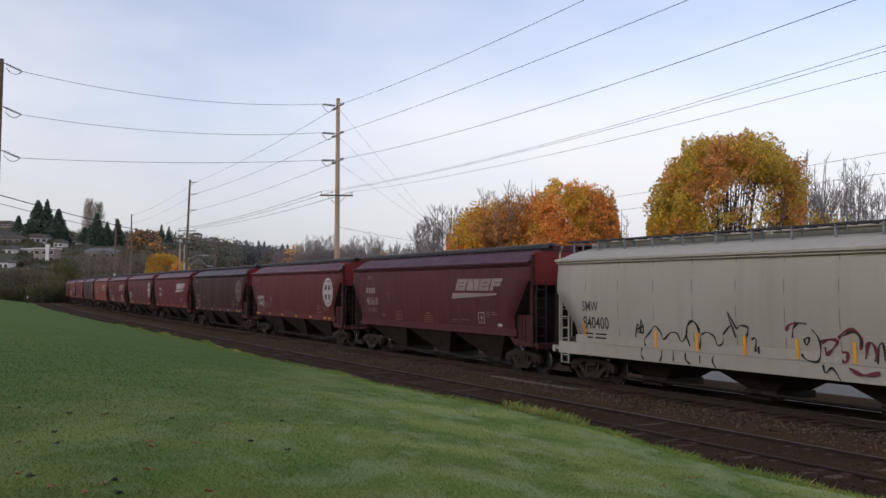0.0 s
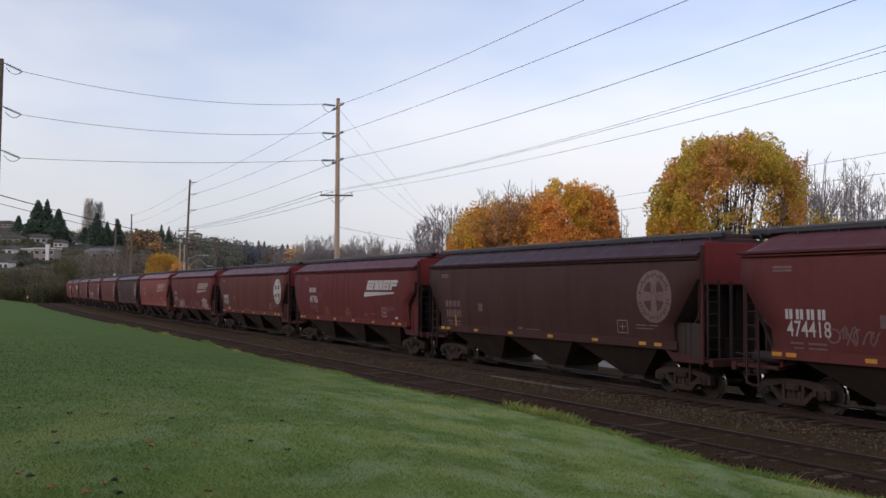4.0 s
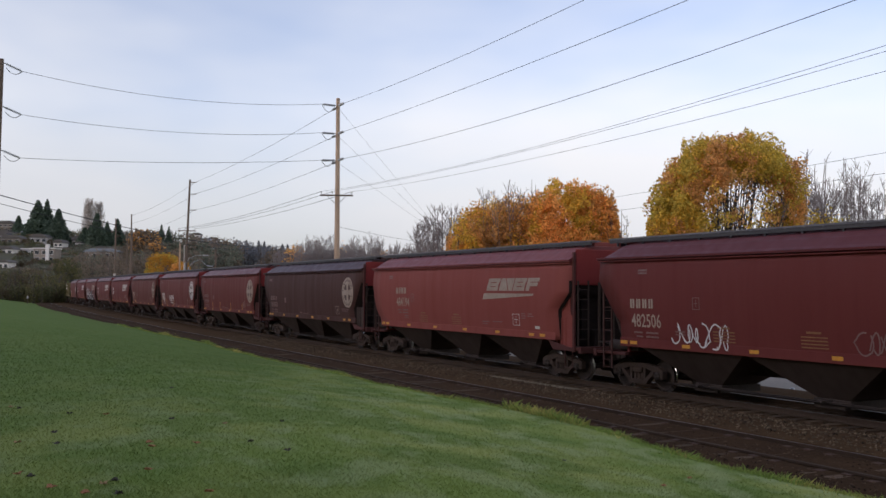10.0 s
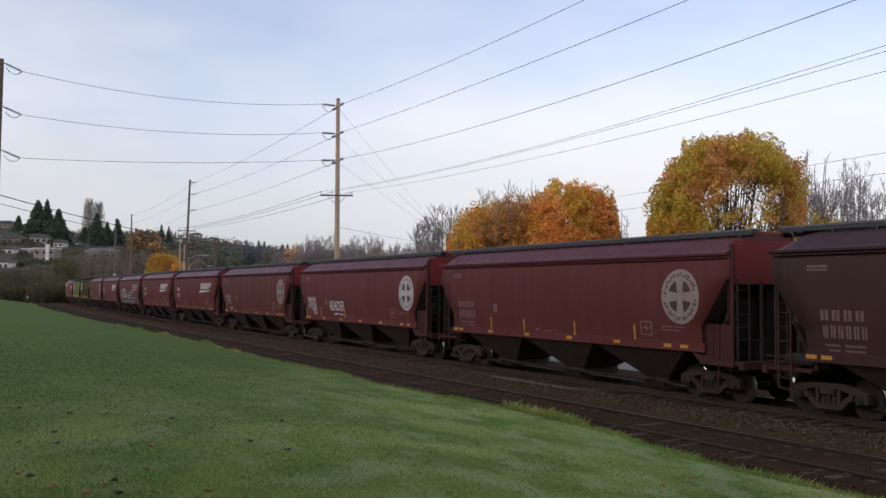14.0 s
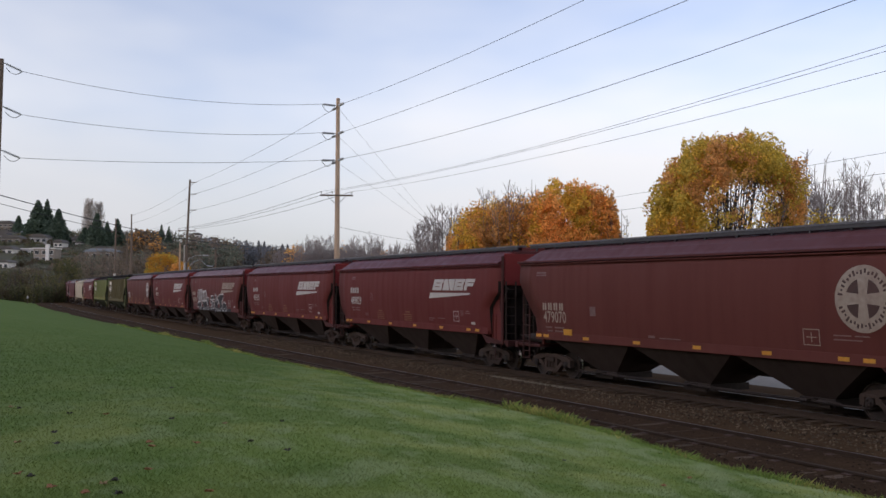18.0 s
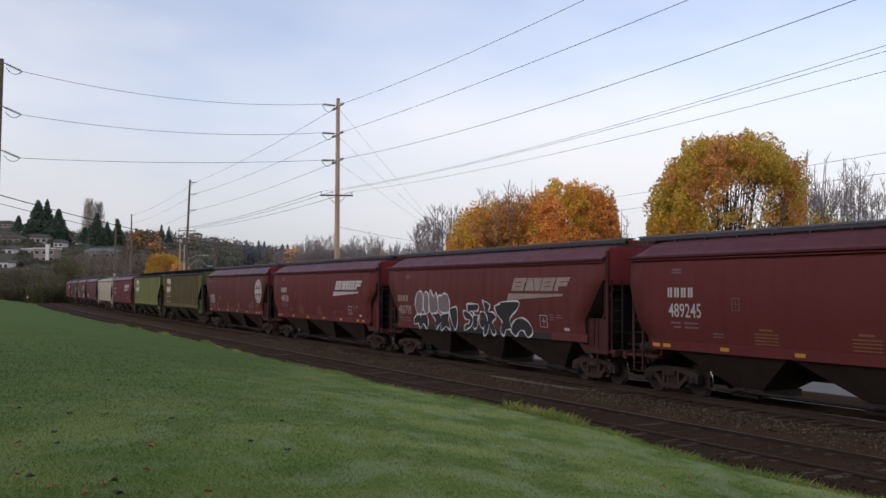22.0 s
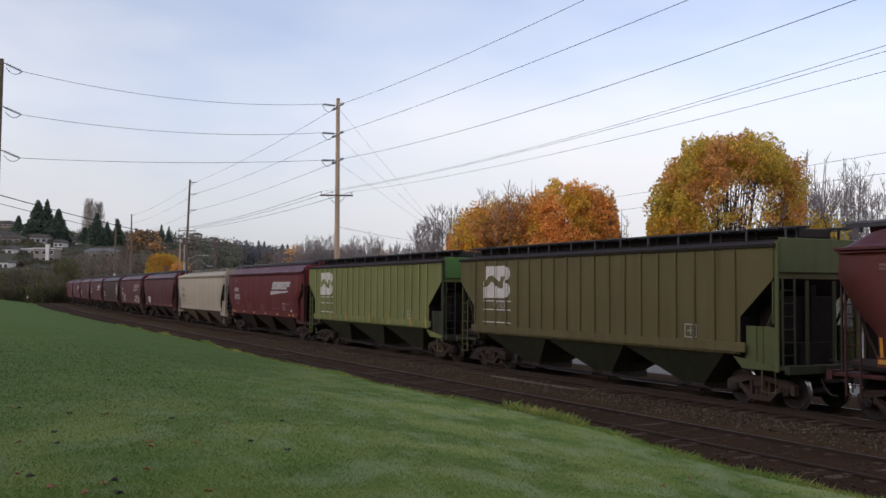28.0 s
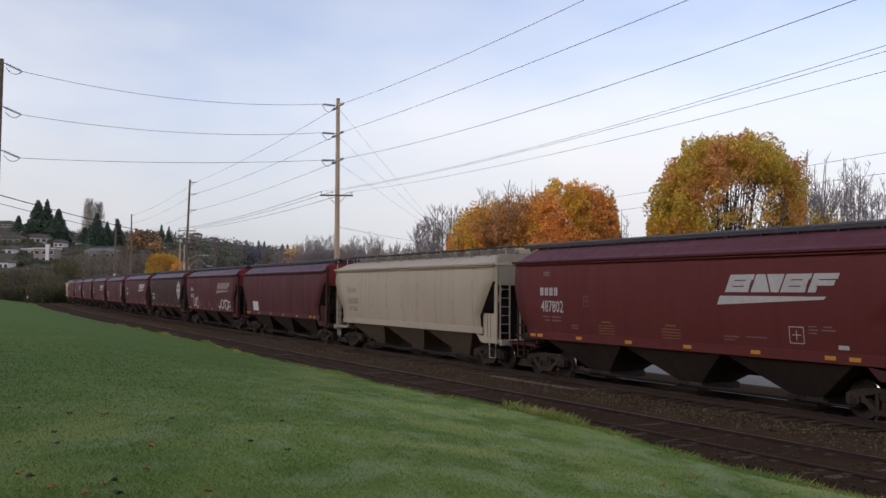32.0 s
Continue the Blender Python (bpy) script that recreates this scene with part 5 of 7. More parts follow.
SPECS = [
    dict(paint="white", label="dusty white covered hopper wagon with black and red tags", ink="k", code="SMW", number="840400", reflect="posts", text_at=(-6.8, 2.36), deep=True,
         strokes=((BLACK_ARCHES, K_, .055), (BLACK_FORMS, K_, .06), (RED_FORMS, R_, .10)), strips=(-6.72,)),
    dict(paint="dull", label="dull maroon covered hopper wagon with slanted pale emblem", logo="slant", logo_ink="t", ink="t", number="481610", old=True, reflect="none"),
    dict(paint="red", label="faded red covered hopper wagon with round white emblem", logo="round", number="474418", tags=((-5.4, -4.0, 1.75, 2.2, GREY_LETTER, .04, 6),)),
    dict(paint="brown", label="dark brown covered hopper wagon with dim round emblem", logo="round", logo_ink="g", ink="g", strips=(-5.9,)),
    dict(paint="maroon", label="maroon covered hopper wagon with amber sill reflectors", logo="slant", number="487986", text_at=(-5.55, 2.84)),
    dict(paint="rust", label="rusty red covered hopper wagon with round pale emblem", logo="round", number="475347", patch=True),
    dict(paint="maroon", label="maroon covered hopper wagon with thin white tags", logo="slant", old=True, number="482506", text_at=(-6.65, 2.5), logo_ink="t", ink="t",
         tags=((-4.9, -2.7, 1.45, 2.15, W_, .04, 6), (1.5, 3.0, 1.55, 2.1, GREY_LETTER, .04, 6), (4.1, 6.1, 1.4, 2.3, W_, .04, 7))),
    dict(paint="bright", label="brick red covered hopper wagon with slanted pale emblem", logo="slant", logo_ink="t", ink="t", number="484194", text_at=(-5.5, 2.84)),
    dict(paint="brown", label="dark brown covered hopper wagon with round pale emblem", logo="round", logo_ink="t", ink="g"),
    dict(paint="red", label="faded red covered hopper wagon with tan round emblem", logo="round", logo_ink="t", ink="g", strips=(-4.2, -1.9, 1.2, 4.3)),
    dict(paint="red", label="faded red covered hopper wagon with a white sprayed word", logo="round", number="479048", strips=(-7.0, -4.7, -1.2),
         word=("READER", -3.3, 1.9, 0.72), tags=((-6.0, -5.3, 1.6, 2.0, W_, .04, 4), (-2.6, -1.5, 1.70, 1.74, W_, .05, 2))),
    dict(paint="rust", label="rusty brown covered hopper wagon with round tan emblem", logo="round", logo_ink="t", ink="t", number="479070", patch=True),
    dict(paint="maroon", label="maroon covered hopper wagon with bold white emblem", logo="slant", number="489029"),
    dict(paint="maroon", label="clean maroon covered hopper wagon with white emblem", logo="slant", number="489245"),
    dict(paint="red", label="faded maroon covered hopper wagon with large black and white tags", logo="slant", old=True, logo_ink="t", ink="t", number="480798", reflect="none", text_at=(-7.1, 2.5), band=(-5.0, 5.2, 1.33, 1.56),
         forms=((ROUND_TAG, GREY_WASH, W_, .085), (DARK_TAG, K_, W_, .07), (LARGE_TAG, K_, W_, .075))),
    dict(paint="maroon", label="maroon covered hopper wagon with pale stencils", logo="slant", number="489128"),
    dict(paint="rust", label="rusty red covered hopper wagon with round white emblem", logo="round", number="472907", strips=(-7.1, -4.6, -1.6, 1.4, 4.2)),
    dict(paint="olive", label="grimy olive ribbed covered hopper wagon", ribbed=True, logo="block", reflect="none", number="472 423"),
    dict(paint="green", label="faded green ribbed covered hopper wagon with amber marks", ribbed=True, logo="block", reflect="ribs"),
    dict(paint="maroon", label="maroon covered hopper wagon with clean white emblem", logo="slant", logo_x=2.42, number="487802"),
    dict(paint="cream", label="dusty cream covered hopper wagon with pale roof walkway", ink="t", reflect="none"),
    dict(paint="dull", label="dull red covered hopper wagon with a pale patch", patches=((-5.6, -4.4, 1.6, 2.2),), mark=False),
    dict(paint="dull", label="maroon covered hopper wagon with white splashes", logo="slant", logo_ink="t", tags=((-5.5, -3.6, 1.5, 2.3, W_, .1, 4), (3.0, 6.4, 1.5, 2.2, W_, .09, 5))),
    dict(paint="brown", label="dark brown covered hopper wagon with pale oval emblem", logo="round"),
    dict(paint="dull", label="red covered hopper wagon with slanted emblem", logo="slant"),
    dict(paint="dull", label="rusty red covered hopper wagon with round emblem", logo="round", logo_ink="t"),
    dict(paint="dull", label="maroon covered hopper wagon far down the train", logo="slant"),
    dict(paint="dull", label="dull red covered hopper wagon far down the train", logo="round", logo_ink="g"),
    dict(paint="dull", label="dark maroon covered hopper wagon far down the train", logo="slant", logo_ink="t"),
    dict(paint="dull", label="faded red covered hopper wagon near the train's tail", logo="round", logo_ink="t"),
    dict(paint="cream", label="dusty cream covered hopper wagon near the train's tail", ink="g", reflect="none"),
    dict(paint="dull", label="maroon covered hopper wagon near the train's tail", logo="slant"),
]
# where each pair of wagons is coupled, along the line, at twenty seconds
JOINTS = [-245.4, -227.4, -209.0, -191.0, -173.0, -155.4, -137.2, -119.0, -101.2, -83.3, -65.3, -47.3, -28.95, -11.6, 6.0, 23.8, 41.6, 59.4, 77.85, 95.6, 113.4, 131.4, 149.6]
JOINTS += [167.6 + 18.0 * k for k in range(len(SPECS) + 1 - len(JOINTS))]
for i, spec in enumerate(SPECS):
    MOVERS.append((wagon(spec), (JOINTS[i] + JOINTS[i + 1]) / 2 + (BODY_LAG if spec.get("ribbed") else 0.0)))


def wagon_pose(s):
    bx, by, _ = on_track(s + 6.97)
    fx, fy, _ = on_track(s - 6.97)
    return pose((bx + fx) / 2, (by + fy) / 2, 0, 0, 0, math.degrees(math.atan2(fy - by, fx - bx)))


# ---- far side of the line: poles, wires, trees, the town's hill ----


def ground_z(x, y):
    """Height of the sheet at a place beyond the near lawn."""
    return -0.38 + hill(x, y)


def tubes(paths, mats):
    """Many tapered limbs in one mesh. paths: (points, r0, r1, sides)."""
    v, f = [], []
    for pts, r0, r1, n in paths:
        b = len(v)
        m = len(pts)
        for i, p in enumerate(pts):
            d = (pts[min(i + 1, m - 1)] - pts[max(i - 1, 0)]).normalized()
            a = d.cross(Vector((0, 0, 1)) if abs(d.z) < 0.9 else Vector((1, 0, 0))).normalized()
            c = d.cross(a)
            r = r0 + (r1 - r0) * i / max(1, m - 1)
            for k in range(n):
                t = k * math.tau / n
                v.append(tuple(p + a * (r * math.cos(t)) + c * (r * math.sin(t))))
        for i in range(m - 1):
            for k in range(n):
                f.append((b + i * n + k, b + i * n + (k + 1) % n, b + (i + 1) * n + (k + 1) % n, b + (i + 1) * n + k))
    return raw(v, f, mats)


def fitted(paths, tips, h):
    """Scale limbs so that the highest ends at height h."""
    k = h / max(p.z for pts, *_ in paths for p in pts)
    seen = set()
    for pts, *_ in paths:
        for p in pts:
            if id(p) not in seen:
                seen.add(id(p))
                p.z *= k
    return k


def grow(rng, p, d, length, r, depth, out, up=0.25, split=(2, 4), spread=0.55, shrink=0.66, sides=5, tips=None):
    """Limbs that fork again and again."""
    pts, q, dd = [p.copy()], p.copy(), d.copy()
    for _ in range(3):
        dd = (dd + Vector((rng.uniform(-.16, .16), rng.uniform(-.16, .16), rng.uniform(-.06, .10) + up * 0.25))).normalized()
        q = q + dd * (length / 3)
        pts.append(q.copy())
    r1 = r * (0.62 if depth else 0.35)
    out.append((pts, r, r1, sides if r > 0.05 else 3))
    if depth == 0:
        if tips is not None:
            tips.append((pts[-1], pts[1]))
        return
    for k in range(rng.randint(*split)):
        a = rng.uniform(0, math.tau)
        side = Vector((math.cos(a), math.sin(a), rng.uniform(-.1, .5)))
        nd = (dd * (1 - spread) + side * spread + Vector((0, 0, up))).normalized()
        grow(rng, pts[rng.choice((2, 3, 3))], nd, length * shrink * rng.uniform(.8, 1.2), r1 * 0.8, depth - 1, out, up, split, spread, shrink, sides, tips)


def cards(pos, size, seed, mats, which=None, droop=0.0):
    """Leaves: one small folded leaf at each place, turned at random."""
    g = np.random.default_rng(seed)
    pos = np.asarray(pos, float)
    n = len(pos)
    a = g.normal(size=(n, 3))
    a /= np.linalg.norm(a, axis=1, keepdims=True)
    b = np.cross(a, g.normal(size=(n, 3)))
    b /= np.linalg.norm(b, axis=1, keepdims=True) + 1e-9
    c = np.cross(a, b)
    s = size * g.uniform(0.6, 1.35, (n, 1))
    p0, p1, p2, p3 = pos - a * s, pos + b * s * 0.6 + c * s * .2, pos + a * s, pos - b * s * 0.6 + c * s * .2
    v = np.stack([p0, p1, p2, p3], 1).reshape(-1, 3)
    k = np.arange(n) * 4
    f = np.concatenate([np.stack([k, k + 1, k + 2], 1), np.stack([k, k + 2, k + 3], 1)])
    me = bpy.data.meshes.new("mesh")
    me.from_pydata(v.tolist(), [], f.tolist())
    for m in (mats if isinstance(mats, (list, tuple)) else [mats]):
        me.materials.append(m)
    if which is not None:
        w = np.asarray(which, int)
        me.polygons.foreach_set("material_index", np.concatenate([w, w]))
    return me


def lumpy(seed, n, radii, centre, shell=0.72, lump=0.28, freq=0.35):
    """Places in the outer part of an uneven crown."""
    rng = random.Random(seed)
    out = []
    while len(out) < n:
        d = Vector((rng.gauss(0, 1), rng.gauss(0, 1), rng.gauss(0, 1))).normalized()
        d = d / (abs(d.x) ** 2.8 + abs(d.y) ** 2.8 + abs(d.z) ** 2.8) ** (1 / 2.8)
        k = 1 + lump * noise.noise((d.x * 2.2 + seed, d.y * 2.2, d.z * 2.2)) + 0.12 * noise.noise((d.x * 6, d.y * 6 + seed, d.z * 6))
        r = (shell + (1 - shell) * rng.random()) * k
        p = Vector((d.x * radii[0] * r, d.y * radii[1] * r, d.z * radii[2] * r)) + Vector(centre)
        if noise.noise((p.x * freq * 2.4, p.y * freq * 2.4, p.z * freq * 2.4 + seed)) < -0.22:
            continue
        out.append(p)
    return out


def fan_limbs(rng, h, half, stems, thick=1.0, twigs=7):
    """Upright stems that fan out from one foot, each with rising side twigs."""
    out = []
    for _ in range(stems):
        a = rng.uniform(0, math.tau)
        rad = half * rng.random() ** 0.55
        top = h * (1 - 0.30 * (rad / half) ** 2) * rng.uniform(0.90, 1.0)
        d, wob = Vector((math.cos(a), math.sin(a), 0)), rng.uniform(-.25, .25)
        side = Vector((-d.y, d.x, 0))
        at = lambda t: d * (0.15 + rad * t ** 0.85) + side * (wob * math.sin(t * 5)) + Vector((0, 0, top * t))
        r0 = 0.0052 * h * thick * rng.uniform(.7, 1.2)
        out.append(([at(k / 7) for k in range(8)], r0, 0.026, 5))
        for _ in range(twigs):
            t = rng.uniform(.35, .97)
            b, a2 = at(t), rng.uniform(0, math.tau)
            ln = h * rng.uniform(.07, .16) * (1.25 - t * .5)
            e = b + Vector((math.cos(a2) * ln * .62, math.sin(a2) * ln * .62, ln * .8))
            m = b.lerp(e, .5) + Vector((math.cos(a2) * ln * .06, math.sin(a2) * ln * .06, -ln * .05))
            out.append(([b, m, e], 0.034, 0.017, 3))
            for _ in range(4):
                f = b.lerp(e, rng.uniform(.3, .9))
                g = f + Vector((rng.gauss(0, .17) * ln, rng.gauss(0, .17) * ln, ln * rng.uniform(.2, .5)))
                out.append(([f, g], 0.022, 0.014, 3))
    return out


def leafy_tree(name, label, x, y, top, half, seed, mats, n=1500, size=0.3, low=0.25, shell=0.72, hole=None, stems=5, depth=3, thick=1.0, base=None, lump=0.28, upright=False):
    """A broad-leaved tree: forking stems and a crown of many small leaves."""
    z = ground_z(x, y) if base is None else base
    h = top - z
    t = thing(name, label, "tree", pose(x, y, z), group="trees beyond the line")
    rng = random.Random(seed)
    paths = []
    if upright:
        paths = fan_limbs(rng, h * 0.95, half * 0.85, stems, thick)
    for k in range(0 if upright else stems):
        a = rng.uniform(0, math.tau)
        grow(rng, Vector((math.cos(a) * .15, math.sin(a) * .15, 0)), Vector((math.cos(a) * .30 * half / h * 2, math.sin(a) * .30 * half / h * 2, 1)).normalized(), h * 0.42, 0.035 * h / max(1, stems ** .5) * .5 * thick, depth, paths, up=0.35, spread=0.34)
    fitted(paths, None, h * 0.95)
    part("trunk", tubes(paths, BARK), None, t)
    pts = lumpy(seed, n, (half, half, h * (1 - low) / 2), (0, 0, h * (1 + low) / 2), shell, lump)
    if hole:
        pts = [p for p in pts if not hole(p, rng)]
    which = None
    if len(mats) > 1:
        which = []
        for p in pts:
            v = noise.noise((p.x * .28 + seed, p.y * .28, p.z * .28)) + 0.5 * noise.noise((p.x * .9, p.y * .9 + seed, p.z * .9)) + rng.uniform(-.12, .12)
            which.append(int(max(0, min(len(mats) - 1, (v * 1.3 + .5) * len(mats)))))
    part("crown", cards(pts, size, seed, mats, which), None, t)
    return t


def bare_tree(x, y, top, half, seed, label="bare grey-brown winter tree", stems=20, leaves=0, mat=None, thick=1.0, twigs=7):
    z = ground_z(x, y)
    h = top - z
    t = thing("bare_tree", label, "tree", pose(x, y, z), group="trees beyond the line")
    rng = random.Random(seed)
    paths = fan_limbs(rng, h, half, stems, thick, twigs)
    fitted(paths, None, h)
    part("trunk", tubes(paths, TWIG), None, t)
    if leaves:
        tips = [(p[-1], p[0]) for p, *_ in paths]
        pts = []
        while len(pts) < leaves:
            a, b = rng.choice(tips)
            p = b.lerp(a, rng.random()) + Vector((rng.gauss(0, .3), rng.gauss(0, .3), rng.gauss(0, .3)))
            if p.z < h * (0.86 + rng.uniform(-.26, .06)):
                pts.append(p)
        part("crown", cards(pts, 0.13, seed, mat or LEAF_ORANGE), None, t)
    return t


def maple_gap(p, rng):
    """The crown has thinned out low on one side, where its stems show."""
    lim = 13.5 - 0.14 * (p.x - 1.8) ** 2
    k = smooth(-4.3, -1.6, p.x) * smooth(5.3, 4.0, p.x) * smooth(lim + 1.2, lim - 1.3, p.z)
    lump = noise.noise((p.x * 0.8, p.y * 0.8, p.z * 0.8))
    return rng.random() < min(0.975, k * 1.05) * (1.0 - 0.35 * smooth(0.15, 0.45, lump))


# the large maple and the autumn trees behind the train
leafy_tree("maple_tree", "large maple with gold, olive and orange autumn leaves", 24.35, 82.0, 16.1, 6.2, 11, [LEAF_OLIVE, LEAF_GOLD, LEAF_OLIVE, LEAF_OLIVE, LEAF_GOLD, LEAF_RUST, LEAF_RUST], 150000, 0.132, 0.04, 0.62, maple_gap, 46, 4, 1.5, lump=0.15, upright=True)
leafy_tree("maple_tree", "low golden side of a maple", 19.6, 81.0, 11.2, 2.4, 12, [LEAF_OLIVE, LEAF_GOLD, LEAF_GOLD], 26000, 0.14, 0.2, 0.6, None, 6, 3, lump=0.18)
leafy_tree("autumn_tree", "dense orange autumn tree", 12.9, 100.0, 14.3, 4.2, 21, [LEAF_GOLD, LEAF_GOLD, LEAF_ORANGE, LEAF_ORANGE], 48000, 0.14, 0.1, 0.6, None, 9, 4, lump=0.16, upright=True)
leafy_tree("autumn_tree", "rusty orange autumn tree", 15.8, 99.0, 13.5, 2.3, 22, [LEAF_ORANGE, LEAF_RUST, LEAF_ORANGE], 22000, 0.14, 0.2, 0.6, None, 7, 4, lump=0.16, upright=True)
leafy_tree("autumn_tree", "sparse brown autumn tree with bare twigs", 9.0, 103.0, 12.7, 3.6, 23, [LEAF_RUST, LEAF_GOLD, LEAF_ORANGE, LEAF_GOLD], 27000, 0.14, 0.1, 0.4, None, 12, 4, lump=0.2, upright=True)
leafy_tree("autumn_tree", "thinning orange-brown autumn tree", 4.8, 104.0, 12.4, 3.4, 24, [LEAF_RUST, LEAF_GOLD, LEAF_ORANGE], 24000, 0.14, 0.1, 0.4, None, 12, 4, lump=0.2, upright=True)
leafy_tree("autumn_tree", "low rust-coloured autumn tree", 2.4, 100.0, 9.8, 2.2, 25, [LEAF_RUST, LEAF_ORANGE, LEAF_GOLD], 16000, 0.14, 0.1, 0.4, None, 8, 3, lump=0.2, upright=True)
bare_tree(4.6, 104.5, 14.3, 3.0, 31, "bare tree with a few orange leaves", 22, 15000, LEAF_GOLD, 1.1)
bare_tree(9.6, 102.5, 14.8, 3.0, 32, "bare tree with a few orange leaves", 22, 16000, LEAF_ORANGE, 1.1)
bare_tree(7.2, 101.5, 14.8, 3.2, 39, "bare tree with sparse brown leaves", 24, 16000, LEAF_RUST, 1.1)
bare_tree(0.2, 108.0, 12.9, 3.8, 33, stems=46, thick=1.2, twigs=12)
bare_tree(-2.2, 112.0, 10.2, 3.0, 34, stems=36, thick=1.2, twigs=12)
bare_tree(18.0, 98.0, 11.6, 1.8, 35, "bare tree with a few dark leaves", 8, 420, LEAF_OLIVE)
bare_tree(34.4, 92.0, 16.8, 3.4, 36, stems=22, thick=0.66, twigs=9)
bare_tree(38.4, 91.0, 16.0, 3.4, 37, stems=22, thick=0.66, twigs=9)
bare_tree(36.4, 94.0, 16.2, 3.4, 27, stems=20, thick=0.66, twigs=9)
bare_tree(40.4, 94.0, 15.0, 3.4, 28, stems=20, thick=0.66, twigs=9)
bare_tree(42.4, 91.0, 14.0, 3.2, 38, stems=22, thick=0.66, twigs=9)
leafy_tree("autumn_tree", "small yellowing tree among bare ones", 34.0, 86.0, 10.4, 2.3, 26, [LEAF_GOLD, LEAF_OLIVE], 4200, 0.14, 0.2, 0.4, None, 6, 3, upright=True)
for k, (x, y, top, half) in enumerate([(-23.0, 165.0, 12.6, 3.4), (-20.4, 168.0, 12.9, 3.2), (-17.0, 168.0, 11.4, 2.6), (-14.2, 150.0, 11.6, 2.6), (-11.4, 150.0, 12.3, 2.8), (-8.6, 170.0, 11.8, 3.0), (-5.6, 175.0, 12.0, 3.2), (-2.6, 172.0, 11.2, 3.0), (-28.4, 172.0, 10.6, 2.6)]):
    bare_tree(x, y, top, half, 40 + k, stems=44, thick=1.3, twigs=13)
for k, (x, y, top, half) in enumerate([(-26.0, 170.0, 11.2, 2.2), (-22.8, 172.0, 9.6, 2.0), (-17.6, 171.0, 10.8, 1.6), (-10.5, 160.0, 9.6, 1.8)]):
    leafy_tree("autumn_tree", "small rusty autumn tree", x, y, top, half, 50 + k, [LEAF_RUST, LEAF_ORANGE], 500, 0.26, 0.2, 0.5, None, 4, 3)
leafy_tree("autumn_tree", "round bright yellow autumn tree", -65.2, 225.0, 11.3, 4.2, 61, [LEAF_YELLOW, LEAF_YELLOW, LEAF_OLIVE], 14000, 0.15, 0.1, 0.7, None, 4, 3, lump=0.08)
leafy_tree("autumn_tree", "small golden autumn tree", -60.4, 222.0, 9.3, 2.6, 62, [LEAF_YELLOW, LEAF_ORANGE], 6000, 0.15, 0.1, 0.7, None, 4, 3, lump=0.08)
leafy_tree("autumn_tree", "rust-red tree on the hillside", -159.0, 512.0, 34.5, 8.5, 63, [LEAF_BROWN, LEAF_RUST, LEAF_BROWN], 2200, 0.8, 0.1, 0.6, None, 4, 3)
leafy_tree("autumn_tree", "orange tree on the hillside", -151.0, 502.0, 27.0, 5.5, 64, [LEAF_BROWN, LEAF_RUST], 900, 0.8, 0.1, 0.6, None, 4, 3)
leafy_tree("shrub_tree", "yellow-green shrubby tree beside the line", -87.9, 225.0, 9.9, 3.4, 65, [LEAF_DRAB, LEAF_DARK, LEAF_DRAB], 6000, 0.16, 0.1, 0.5, None, 5, 3)


POPLAR_TWIG = surface("pale_poplar_twigs", (0.50, 0.44, 0.38), (0.36, 0.31, 0.27), rough=0.95, grain=3, bump=0)


def poplar(x, y, top, half, seed):
    """A narrow column of upright bare branches."""
    z = ground_z(x, y)
    h = top - z
    t = thing("poplar_tree", "tall narrow bare poplar on the hillside", "tree", pose(x, y, z), group="trees beyond the line")
    rng = random.Random(seed)
    paths = [([Vector((0, 0, 0)), Vector((.2, 0, h * .5)), Vector((0, .1, h))], .5, .08, 5)]
    for _ in range(420):
        k = rng.uniform(.12, .93)
        a = rng.uniform(0, math.tau)
        r = half * (0.55 + 0.45 * math.sin(math.pi * min(1, k * .9 + .2))) * rng.uniform(.35, 1.0)
        b = Vector((0, 0, h * k))
        d = Vector((math.cos(a), math.sin(a), 0))
        up = min(h * .2, h * (1.01 - k) + 1.0) * rng.uniform(.6, 1.0)
        paths.append(([b, b + d * r * .85 + Vector((0, 0, up * .25)), b + d * r + Vector((0, 0, up))], .17, .06, 3))
    part("trunk", tubes(paths, POPLAR_TWIG), None, t)


poplar(-212.6, 576.0, 56.0, 4.9, 71)
poplar(-208.2, 580.0, 54.6, 4.9, 72)


def fir(x, y, top, half, seed):
    z = ground_z(x, y) - 0.5
    h = top - z
    t = thing("fir_tree", "dark evergreen conifer on the hillside", "tree", pose(x, y, z), group="firs on the hill")
    rng = random.Random(seed)
    part("trunk", tubes([([Vector((0, 0, 0)), Vector((0, 0, h * .5)), Vector((0, 0, h * .99))], half * .09, .03, 6)], BARK), None, t)
    pts = []
    for _ in range(3600):
        k = 1 - rng.random() ** 0.55 * 0.94
        r = half * 1.9 * (1.06 - k) * (0.80 + 0.35 * noise.noise((k * 9, seed, 0)) + 0.10 * math.sin(k * 70)) * rng.random() ** .4
        a = rng.uniform(0, math.tau)
        pts.append((r * math.cos(a), r * math.sin(a), h * (0.04 + 0.96 * k) - r * 0.35))
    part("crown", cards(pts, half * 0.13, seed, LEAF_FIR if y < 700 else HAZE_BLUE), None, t)


